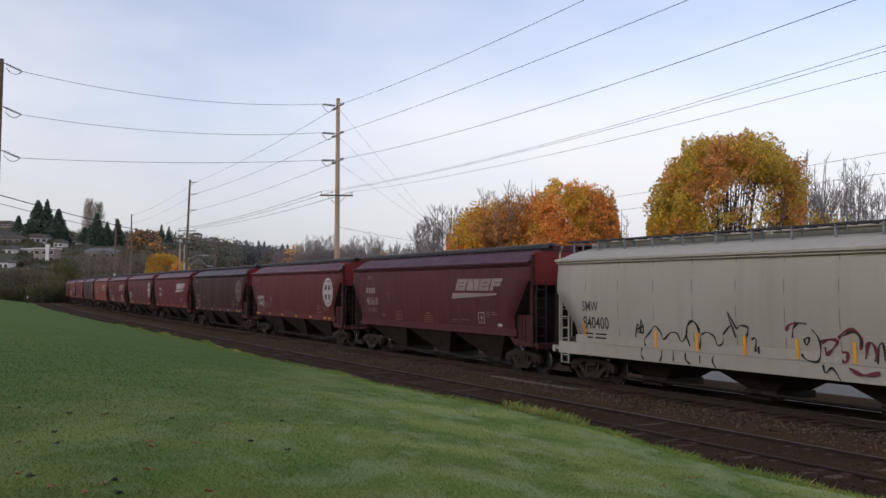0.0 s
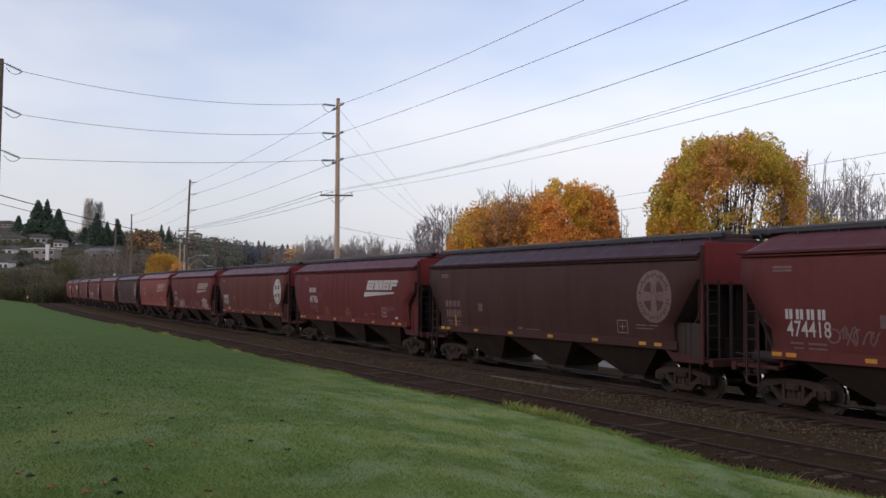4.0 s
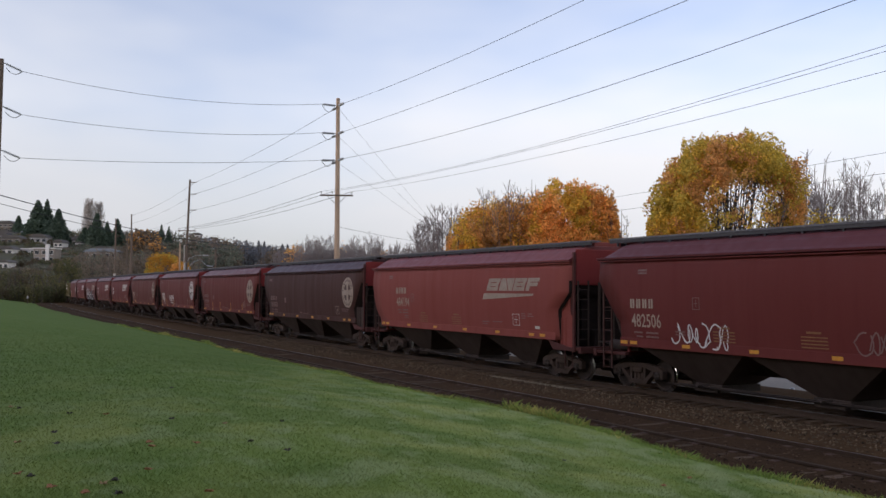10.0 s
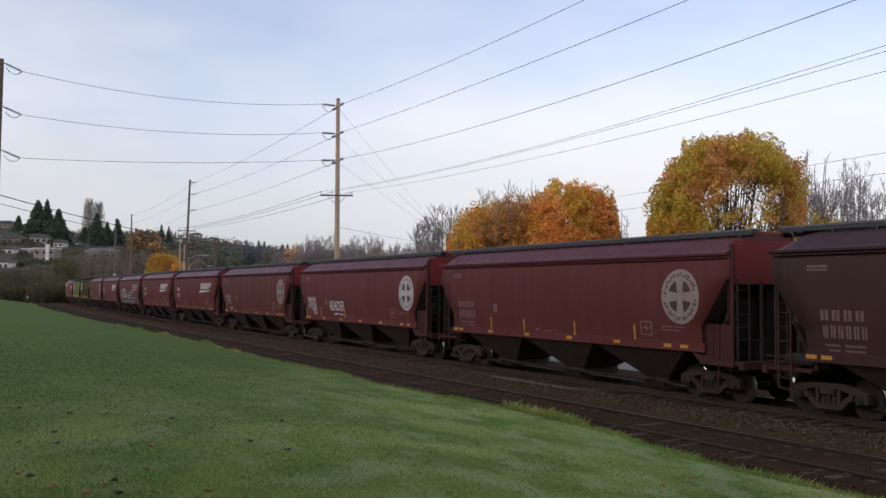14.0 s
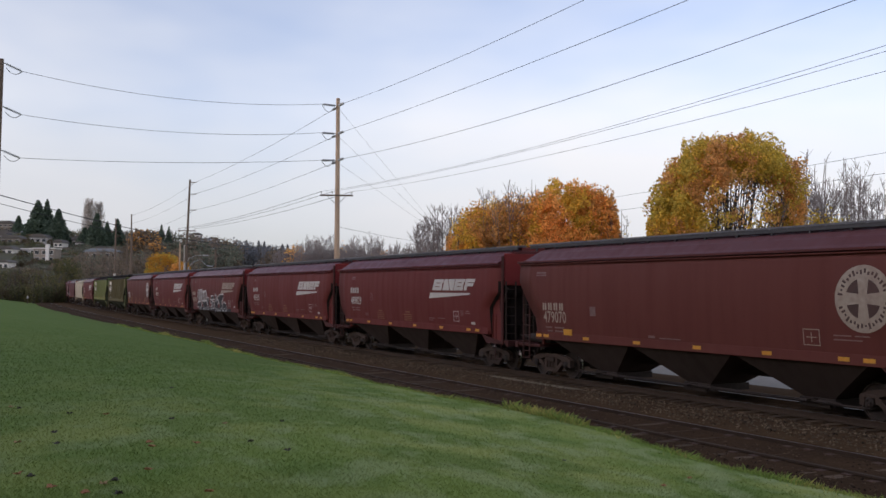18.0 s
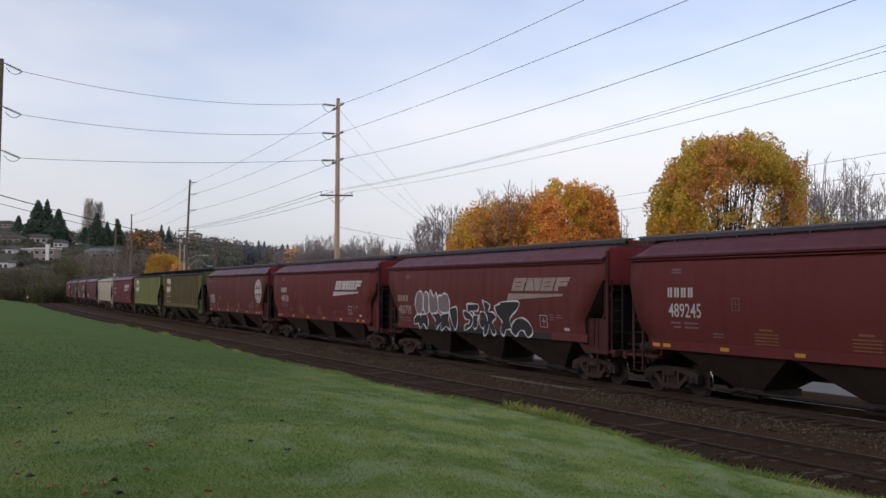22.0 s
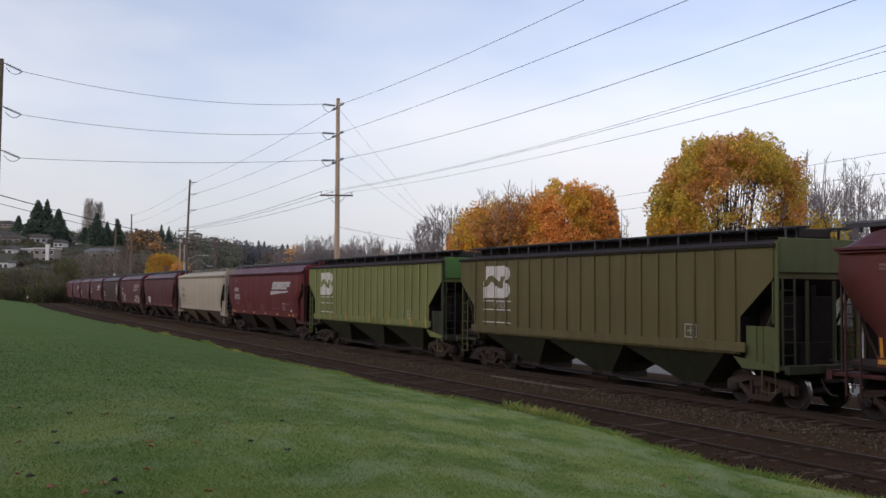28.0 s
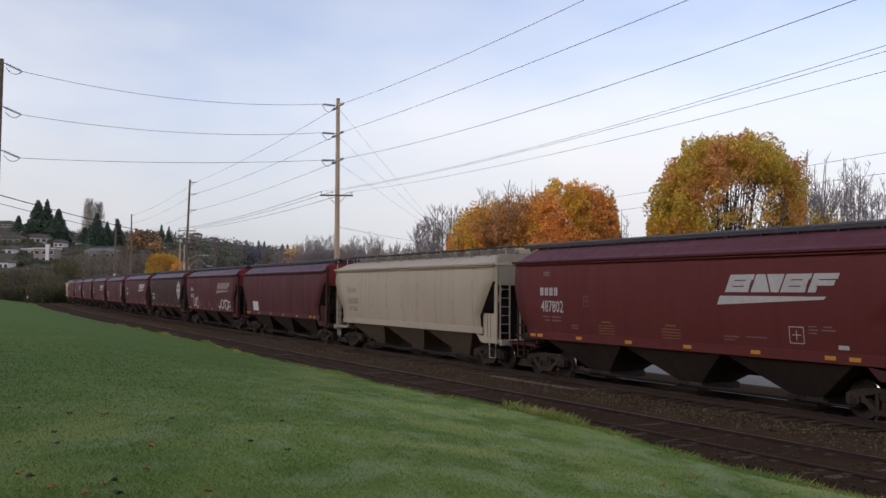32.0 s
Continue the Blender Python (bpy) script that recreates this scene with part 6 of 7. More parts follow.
FIRS = [(-268.6, 608.0, 49.0, 4.2), (-242.8, 576.0, 55.8, 7.4), (-240.1, 582.4, 57.2, 4.8), (-224.1, 560.0, 49.2, 6.1), (-198.8, 552.0, 46.4, 5.4), (-205.2, 560.0, 40.0, 4.2), (-198.4, 568.0, 42.6, 4.0), (-194.8, 576.0, 44.9, 4.2), (-187.4, 640.0, 46.0, 2.9), (-183.4, 643.2, 45.1, 2.6), (-196.3, 960.0, 52.7, 5.6), (-186.9, 976.0, 52.4, 5.1), (-181.8, 979.2, 52.6, 4.8), (-203.0, 960.0, 49.2, 4.8), (-133.5, 800.0, 41.3, 4.8), (-129.2, 800.0, 40.8, 4.0), (-220.9, 992.0, 51.9, 4.8), (-208.7, 560.0, 38.7, 4.8)]
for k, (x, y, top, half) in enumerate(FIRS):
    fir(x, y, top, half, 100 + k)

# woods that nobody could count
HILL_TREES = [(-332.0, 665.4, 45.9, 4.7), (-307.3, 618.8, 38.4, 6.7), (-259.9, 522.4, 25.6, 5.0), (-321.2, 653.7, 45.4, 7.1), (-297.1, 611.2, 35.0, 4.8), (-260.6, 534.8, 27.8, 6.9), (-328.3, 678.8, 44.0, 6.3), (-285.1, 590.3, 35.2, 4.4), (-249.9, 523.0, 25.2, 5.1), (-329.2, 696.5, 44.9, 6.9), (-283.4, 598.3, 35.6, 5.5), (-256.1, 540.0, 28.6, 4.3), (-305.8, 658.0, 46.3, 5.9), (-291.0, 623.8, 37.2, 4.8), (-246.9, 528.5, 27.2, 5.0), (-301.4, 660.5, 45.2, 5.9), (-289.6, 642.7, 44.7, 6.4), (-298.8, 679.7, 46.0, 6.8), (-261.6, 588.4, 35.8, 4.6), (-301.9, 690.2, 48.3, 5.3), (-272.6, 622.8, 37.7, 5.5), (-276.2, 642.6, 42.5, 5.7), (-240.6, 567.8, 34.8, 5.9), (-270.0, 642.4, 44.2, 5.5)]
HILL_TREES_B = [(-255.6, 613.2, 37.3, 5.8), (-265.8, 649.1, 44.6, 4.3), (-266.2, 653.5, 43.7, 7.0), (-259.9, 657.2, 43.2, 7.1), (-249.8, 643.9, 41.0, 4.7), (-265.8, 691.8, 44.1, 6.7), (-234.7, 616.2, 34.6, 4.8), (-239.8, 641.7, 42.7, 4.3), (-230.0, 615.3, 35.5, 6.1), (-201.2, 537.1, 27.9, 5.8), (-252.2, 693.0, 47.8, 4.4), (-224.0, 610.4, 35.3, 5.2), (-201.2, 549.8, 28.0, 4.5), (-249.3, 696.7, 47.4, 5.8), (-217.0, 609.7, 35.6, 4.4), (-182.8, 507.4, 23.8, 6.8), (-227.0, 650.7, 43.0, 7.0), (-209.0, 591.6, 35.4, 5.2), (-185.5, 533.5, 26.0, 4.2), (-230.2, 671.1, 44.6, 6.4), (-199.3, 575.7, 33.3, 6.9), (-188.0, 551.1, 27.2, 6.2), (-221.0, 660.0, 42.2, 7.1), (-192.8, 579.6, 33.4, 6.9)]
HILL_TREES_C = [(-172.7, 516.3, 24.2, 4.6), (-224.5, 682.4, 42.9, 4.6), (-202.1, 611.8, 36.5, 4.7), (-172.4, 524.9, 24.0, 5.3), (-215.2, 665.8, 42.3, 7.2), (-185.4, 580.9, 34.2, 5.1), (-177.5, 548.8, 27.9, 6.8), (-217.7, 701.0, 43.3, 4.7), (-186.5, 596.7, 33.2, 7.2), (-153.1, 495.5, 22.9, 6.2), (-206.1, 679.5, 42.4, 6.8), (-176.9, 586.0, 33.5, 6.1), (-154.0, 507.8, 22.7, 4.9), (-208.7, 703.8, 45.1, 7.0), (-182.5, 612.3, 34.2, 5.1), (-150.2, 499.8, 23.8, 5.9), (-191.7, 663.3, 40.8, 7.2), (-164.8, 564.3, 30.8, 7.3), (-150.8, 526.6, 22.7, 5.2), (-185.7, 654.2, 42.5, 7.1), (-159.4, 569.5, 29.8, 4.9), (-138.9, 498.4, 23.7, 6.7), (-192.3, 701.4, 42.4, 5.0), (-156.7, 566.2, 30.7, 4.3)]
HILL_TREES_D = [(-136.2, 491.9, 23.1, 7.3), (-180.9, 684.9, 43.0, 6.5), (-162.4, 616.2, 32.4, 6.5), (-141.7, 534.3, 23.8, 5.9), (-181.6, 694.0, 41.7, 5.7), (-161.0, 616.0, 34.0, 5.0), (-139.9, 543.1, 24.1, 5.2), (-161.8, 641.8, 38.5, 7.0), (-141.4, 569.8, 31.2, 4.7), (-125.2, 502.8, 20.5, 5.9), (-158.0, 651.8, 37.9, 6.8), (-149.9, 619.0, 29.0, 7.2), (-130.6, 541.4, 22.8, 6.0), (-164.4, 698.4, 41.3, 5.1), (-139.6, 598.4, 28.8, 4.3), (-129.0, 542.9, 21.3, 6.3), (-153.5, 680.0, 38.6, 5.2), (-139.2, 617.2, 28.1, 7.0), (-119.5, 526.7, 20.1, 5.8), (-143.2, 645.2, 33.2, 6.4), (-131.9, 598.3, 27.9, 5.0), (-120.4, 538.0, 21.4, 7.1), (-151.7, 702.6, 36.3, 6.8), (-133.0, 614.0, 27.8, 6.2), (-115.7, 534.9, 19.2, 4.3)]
FAR_TREES = [(-176.7, 762.8, 40.0, 9.2), (-166.3, 750.0, 36.8, 7.6), (-165.9, 773.8, 40.4, 9.5), (-154.0, 750.1, 36.1, 8.6), (-153.3, 779.0, 37.6, 7.0), (-170.3, 881.8, 41.1, 7.3), (-147.8, 818.5, 39.7, 9.1), (-129.6, 741.2, 34.3, 8.0), (-125.9, 747.7, 34.6, 9.3), (-112.6, 706.0, 30.1, 9.6), (-110.6, 732.0, 33.0, 9.4), (-110.8, 791.8, 32.4, 6.8), (-119.4, 894.0, 37.8, 6.9), (-89.6, 711.7, 29.4, 9.5), (-96.9, 825.4, 34.6, 9.3), (-80.1, 725.3, 29.7, 8.7), (-74.4, 725.7, 29.9, 7.1), (-71.3, 756.2, 32.5, 9.5), (-74.0, 893.9, 37.7, 6.9), (-68.0, 885.9, 34.9, 8.6), (-56.2, 875.9, 38.2, 8.7), (-40.9, 709.7, 28.8, 7.0), (-42.2, 801.6, 33.5, 8.1), (-37.1, 862.4, 34.7, 8.8)]
FAR_TREES_B = [(-27.0, 733.6, 31.9, 7.2), (-20.8, 817.9, 35.1, 7.5), (-16.2, 884.4, 35.5, 7.0), (-7.5, 732.2, 28.9, 6.5)]
BUSHES = [(-108.4, 226.6, 7.2, 3.7), (-103.1, 218.1, 8.2, 3.4), (-102.8, 219.5, 8.1, 3.1), (-99.6, 214.7, 7.6, 2.5), (-100.8, 220.4, 7.2, 2.6), (-104.5, 229.9, 7.7, 3.1), (-96.5, 215.6, 7.5, 3.3), (-100.6, 226.5, 7.5, 2.5), (-94.5, 214.8, 6.8, 2.6), (-96.3, 220.7, 7.6, 2.9), (-94.1, 218.9, 7.7, 3.4), (-98.2, 230.7, 6.5, 2.8), (-94.0, 222.9, 6.9, 3.0), (-91.9, 221.4, 7.2, 2.7), (-95.1, 231.8, 6.5, 2.7), (-86.5, 213.0, 6.0, 3.6), (-92.5, 230.8, 6.8, 3.5), (-86.3, 217.3, 5.6, 2.6), (-84.9, 216.2, 4.9, 3.1), (-99.9, 211.7, 3.4, 2.5)]
BUSHES_B = [(-95.2, 204.0, 3.7, 2.1), (-94.0, 204.6, 3.2, 2.0), (-96.5, 211.3, 3.7, 1.9), (-94.5, 210.6, 3.1, 1.8), (-94.0, 212.0, 3.2, 1.6), (-91.8, 208.1, 3.9, 2.0), (-91.2, 209.3, 3.5, 2.2), (-89.8, 209.5, 3.6, 1.7), (-86.8, 204.8, 4.1, 2.4), (-86.4, 206.2, 3.8, 2.2), (-84.8, 204.6, 3.5, 2.6), (-85.2, 208.4, 3.4, 2.0), (-84.7, 210.1, 3.9, 2.1), (-83.0, 209.0, 4.0, 1.8)]
MID_BRUSH = [(-108.1, 279.5, 9.7, 3.4), (-113.2, 298.1, 11.3, 3.5), (-102.6, 275.3, 9.7, 3.0), (-98.9, 268.5, 10.9, 3.0), (-97.1, 268.1, 10.7, 3.1), (-103.9, 293.8, 11.9, 3.7), (-91.7, 262.9, 10.2, 2.6), (-86.6, 255.2, 11.3, 3.8), (-94.5, 280.0, 11.2, 2.8), (-89.9, 272.7, 10.6, 2.9), (-86.4, 268.1, 10.9, 2.6), (-81.0, 257.5, 11.5, 2.5), (-88.4, 288.2, 11.8, 3.3), (-81.4, 270.7, 11.2, 3.5), (-86.4, 289.2, 11.5, 3.4), (-79.6, 274.5, 10.0, 3.6), (-77.3, 272.4, 11.1, 2.8), (-72.8, 260.7, 10.2, 3.2), (-79.4, 294.8, 10.2, 3.0), (-71.8, 272.8, 9.2, 3.9)]

LOW_WOODS = [(-196.7, 406.9, 10.8, 5.7), (-259.5, 533.9, 23.2, 4.7), (-191.3, 402.0, 10.1, 4.8), (-249.1, 523.5, 23.0, 4.9), (-200.1, 425.3, 11.8, 5.8), (-236.0, 503.0, 21.2, 6.4), (-201.2, 433.7, 11.4, 5.5), (-229.7, 496.0, 23.0, 5.0), (-187.0, 410.0, 9.7, 5.8), (-187.0, 418.9, 11.7, 5.0), (-197.4, 445.3, 11.2, 4.2), (-186.0, 428.9, 11.7, 5.8), (-173.1, 404.2, 11.4, 5.1), (-179.4, 424.8, 11.6, 5.8), (-178.5, 431.9, 11.0, 4.2), (-174.5, 430.4, 11.5, 5.9), (-172.5, 430.3, 11.2, 4.3), (-176.8, 449.9, 12.6, 4.2), (-158.1, 411.8, 14.0, 5.2), (-201.6, 520.5, 24.9, 6.0), (-157.2, 417.4, 18.3, 5.7), (-190.4, 504.1, 23.9, 7.0), (-163.1, 440.0, 19.3, 4.7), (-188.2, 506.6, 24.6, 5.3)]
LOW_WOODS_B = [(-148.2, 405.1, 16.4, 5.6), (-193.5, 528.5, 23.7, 5.7), (-155.5, 436.9, 18.4, 4.9), (-180.6, 504.1, 22.1, 5.4), (-150.9, 433.4, 17.9, 4.3), (-168.3, 483.0, 23.3, 6.9), (-154.7, 449.3, 16.9, 5.2), (-170.0, 492.5, 24.2, 5.5), (-140.0, 417.7, 15.8, 4.3), (-162.8, 485.2, 23.6, 5.9), (-138.5, 422.6, 18.1, 5.4), (-174.7, 533.2, 24.7, 4.9), (-142.3, 444.0, 16.9, 5.0), (-165.6, 511.7, 24.8, 4.9), (-137.8, 439.0, 18.5, 4.4), (-160.8, 507.4, 24.1, 5.9), (-130.7, 424.1, 17.6, 5.9), (-148.1, 481.7, 20.8, 7.0), (-127.3, 426.2, 16.7, 5.1), (-154.9, 518.6, 24.8, 5.9), (-128.3, 436.0, 16.5, 4.2), (-149.1, 509.4, 23.2, 6.1), (-120.8, 418.7, 16.2, 5.8), (-150.7, 523.8, 22.5, 6.1)]
LOW_WOODS_C = [(-119.3, 429.9, 17.9, 5.2), (-134.9, 484.1, 22.1, 5.0), (-109.6, 403.2, 16.6, 4.7), (-131.2, 481.6, 21.6, 6.4), (-106.5, 400.4, 15.0, 5.9), (-142.8, 539.2, 22.4, 6.6), (-107.0, 411.6, 16.3, 5.6), (-126.4, 486.6, 22.5, 4.8)]

RIDGE = [(-180.0 + 4.1 * k, 750.0 + 11 * (k % 5), float(np.interp(-180.0 + 4.1 * k, [-180, -140, -100, -50, 0], [43.0, 37.5, 31.5, 29.0, 27.0])) + (k * 5) % 4 - 2.0, 8.5 + k % 3) for k in range(44)]
SHRUBS = [(-214.0 + 1.15 * k, 428.0 + (k * 17) % 34, 12.0 + (k * 7) % 5, 3.0 + 0.4 * (k % 4)) for k in range(28)]
HEDGE_RNG = random.Random(77)
HEDGES = []
for _ in range(90):
    hx, hy = HEDGE_RNG.uniform(-262, -178), HEDGE_RNG.uniform(440, 575)
    HEDGES.append((hx, hy, ground_z(hx, hy) + HEDGE_RNG.uniform(2.2, 4.6), HEDGE_RNG.uniform(1.8, 3.4)))
YARD_TREES_A = [(-228.5, 559.1, 29.1, 4.0), (-261.0, 599.4, 36.4, 3.3), (-205.5, 459.5, 16.5, 3.5), (-217.9, 471.8, 18.0, 4.1), (-191.7, 423.4, 13.0, 4.1), (-239.3, 549.4, 26.4, 3.8), (-253.8, 548.3, 26.3, 3.8), (-191.3, 466.8, 15.4, 4.7), (-235.3, 591.2, 35.4, 4.1), (-226.9, 562.3, 30.1, 3.3), (-177.4, 429.9, 12.1, 3.0), (-215.2, 501.1, 22.5, 4.0), (-204.0, 480.1, 16.9, 4.7), (-177.2, 456.5, 17.4, 3.8), (-251.1, 544.0, 27.8, 3.3), (-216.7, 486.6, 18.3, 3.9), (-239.1, 538.7, 27.9, 3.4), (-225.4, 552.9, 29.9, 3.1), (-227.1, 534.7, 27.5, 3.9), (-190.0, 426.2, 13.4, 3.6), (-184.5, 431.3, 12.5, 4.8), (-172.3, 422.9, 11.6, 4.3), (-227.5, 483.1, 18.1, 4.9), (-199.4, 518.2, 23.0, 4.9)]
YARD_TREES_B = [(-229.2, 506.7, 23.4, 4.5), (-184.7, 450.0, 16.0, 4.0), (-174.8, 435.8, 14.0, 4.0), (-258.8, 578.0, 31.0, 4.9), (-222.2, 539.4, 27.1, 4.0), (-216.2, 500.9, 22.6, 4.7), (-227.3, 497.1, 18.8, 4.0), (-179.3, 459.5, 16.2, 3.8), (-211.9, 480.2, 18.6, 4.7), (-162.8, 428.0, 12.1, 4.1), (-180.8, 417.7, 12.0, 3.6), (-228.8, 522.8, 24.4, 3.6), (-266.1, 595.7, 35.3, 4.9), (-244.8, 536.1, 25.4, 4.4), (-244.2, 576.0, 31.3, 3.1), (-214.8, 526.5, 25.5, 4.5), (-182.0, 462.7, 17.7, 3.6), (-206.0, 494.4, 21.8, 3.9), (-218.7, 520.0, 24.1, 4.6), (-187.4, 459.1, 16.5, 4.9), (-223.3, 495.0, 20.9, 4.2), (-172.1, 433.5, 14.2, 3.1), (-234.2, 508.9, 22.0, 4.9), (-219.0, 509.8, 24.0, 3.5)]
YARD_TREES_C = [(-202.0, 456.3, 14.6, 3.8), (-234.9, 511.5, 23.6, 3.4), (-176.7, 426.3, 11.6, 3.9), (-250.7, 538.1, 24.0, 4.5), (-231.4, 588.5, 34.8, 4.0), (-195.2, 485.4, 17.4, 3.8), (-201.0, 428.1, 12.7, 3.0), (-248.6, 599.0, 33.5, 5.0), (-199.2, 444.3, 15.7, 4.9), (-198.8, 423.8, 11.5, 4.9), (-177.9, 422.0, 13.5, 4.6), (-190.9, 469.0, 15.4, 3.6), (-272.2, 593.6, 36.4, 3.7), (-242.0, 531.6, 25.1, 3.5), (-177.5, 430.3, 11.3, 4.6), (-236.8, 523.2, 24.8, 4.1), (-198.9, 449.9, 14.9, 3.1), (-212.1, 559.7, 30.5, 4.2), (-201.0, 441.7, 14.3, 4.4), (-273.9, 587.9, 34.6, 3.3), (-248.2, 582.0, 33.0, 4.1), (-193.5, 510.2, 22.9, 3.4), (-224.2, 529.9, 24.5, 3.4), (-279.6, 593.4, 33.5, 4.7)]
YARD_TREES_D = [(-192.9, 490.9, 21.0, 4.9), (-163.7, 422.5, 11.7, 4.0), (-243.3, 518.1, 22.5, 3.9), (-259.3, 578.4, 31.2, 3.6), (-232.7, 582.8, 33.4, 4.1), (-201.4, 435.2, 12.1, 4.9), (-168.4, 438.3, 13.1, 3.8), (-262.2, 579.8, 34.0, 3.2), (-192.1, 437.8, 13.9, 4.3), (-248.0, 585.0, 33.2, 3.3), (-174.1, 414.4, 10.7, 3.3), (-210.2, 493.3, 18.4, 3.3), (-210.4, 472.4, 17.3, 3.8), (-222.7, 586.0, 31.5, 4.3), (-204.5, 514.6, 24.1, 3.3), (-252.5, 555.8, 27.8, 3.1), (-188.4, 424.1, 12.1, 3.7), (-204.9, 480.3, 18.8, 3.9), (-168.2, 423.1, 11.3, 4.2), (-174.7, 439.7, 14.6, 4.8), (-176.3, 461.9, 16.8, 3.7), (-260.6, 590.1, 33.9, 3.9), (-205.4, 530.7, 23.3, 4.3), (-182.8, 424.9, 12.3, 4.0)]


BRUSH_STEM = surface("brush_stems", (0.13, 0.108, 0.09), (0.085, 0.072, 0.06), rough=0.95, grain=3, bump=0)


def woods(name, label, rows, seed, mats, n, size):
    """One mass of crowns and stems."""
    pts, which, paths = [], [], []
    rng = random.Random(seed)
    for k, (x, y, top, half) in enumerate(rows):
        z = ground_z(x, y)
        h = max(1.2, top - z)
        c = rng.randrange(len(mats))
        for p in lumpy(seed + k, n, (half, half, h * 0.5), (x, y, z + h * 0.5), 0.55, 0.35, 0.2):
            pts.append(p)
            which.append(c if rng.random() < .8 else rng.randrange(len(mats)))
        for _ in range(5):
            a = rng.uniform(0, math.tau)
            b = Vector((x + half * .2 * math.cos(a), y + half * .2 * math.sin(a), z))
            paths.append(([b, b + Vector((half * .2 * math.cos(a), half * .2 * math.sin(a), h * .6)), b + Vector((half * .5 * math.cos(a), half * .5 * math.sin(a), h * 1.03))], half * .05, half * .012, 3))
    me = cards(pts, size, seed, mats, which)
    ob = tagged(new(name, me), label, "trees", kind="stuff")
    tagged(new(name + "_stems", tubes(paths, BRUSH_STEM)), "thin grey-brown stems of the " + label.split(",")[0], "trees", kind="stuff")
    return ob


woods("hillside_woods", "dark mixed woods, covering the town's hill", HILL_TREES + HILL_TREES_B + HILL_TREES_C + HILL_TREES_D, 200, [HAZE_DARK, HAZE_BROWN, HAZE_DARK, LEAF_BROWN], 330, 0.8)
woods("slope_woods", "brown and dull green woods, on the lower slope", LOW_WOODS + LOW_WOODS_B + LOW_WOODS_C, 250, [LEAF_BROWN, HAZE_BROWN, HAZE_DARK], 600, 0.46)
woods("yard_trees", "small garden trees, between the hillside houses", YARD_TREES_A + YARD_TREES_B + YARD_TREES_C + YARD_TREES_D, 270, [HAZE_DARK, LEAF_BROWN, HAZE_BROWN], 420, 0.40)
woods("garden_shrubs", "dark shrubs and brush, below the hillside houses", SHRUBS, 290, [LEAF_DARK, LEAF_BRUSH, HAZE_DARK], 420, 0.42)
woods("garden_hedges", "low dark hedges and bushes, round the hillside houses", HEDGES, 295, [LEAF_DARK, LEAF_BRUSH, LEAF_DRAB, HAZE_DARK], 260, 0.36)
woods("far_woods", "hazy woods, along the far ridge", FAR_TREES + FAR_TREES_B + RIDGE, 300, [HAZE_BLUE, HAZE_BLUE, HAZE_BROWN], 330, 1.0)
woods("trackside_brush", "brown brush, beside the bend of the line", BUSHES + BUSHES_B, 400, [LEAF_BRUSH, LEAF_BRUSH, LEAF_DARK, LEAF_DRAB], 1000, 0.15)
woods("mid_brush", "brown and dull green brush, behind the train", MID_BRUSH, 500, [LEAF_BRUSH, LEAF_DARK, HAZE_BROWN], 900, 0.22)

TREE_BELT = [(-34.0 + 2.1 * k, 186.0 + 3 * (k % 3), 9.9 + 0.9 * ((k * 7) % 4) / 3, 2.2 + 0.3 * (k % 2)) for k in range(18)]
woods("tree_belt", "brown leafless thicket, behind the train", TREE_BELT, 520, [LEAF_BROWN, HAZE_BROWN, LEAF_BRUSH], 520, 0.26)

# houses on the hill
WALL_PALE = surface("pale_house_wall", (0.42, 0.40, 0.37), (0.32, 0.30, 0.28), rough=0.8, grain=1.2)
WALL_TAN = surface("tan_house_wall", (0.30, 0.25, 0.20), (0.22, 0.18, 0.15), rough=0.8, grain=1.2)
WALL_WHITE = surface("white_house_wall", (0.80, 0.76, 0.70), (0.66, 0.62, 0.57), rough=0.8, grain=1.2)
ROOF_GREY = surface("dark_shingle_roof", (0.085, 0.074, 0.066), (0.13, 0.115, 0.10), rough=0.9, grain=2.0)
ROOF_PALE = surface("pale_wet_roof", (0.24, 0.26, 0.28), (0.18, 0.20, 0.22), rough=0.5, grain=1.0)
GLASS = surface("dark_window_glass", (0.025, 0.03, 0.035), (0.04, 0.045, 0.05), rough=0.12, grain=1, bump=0)


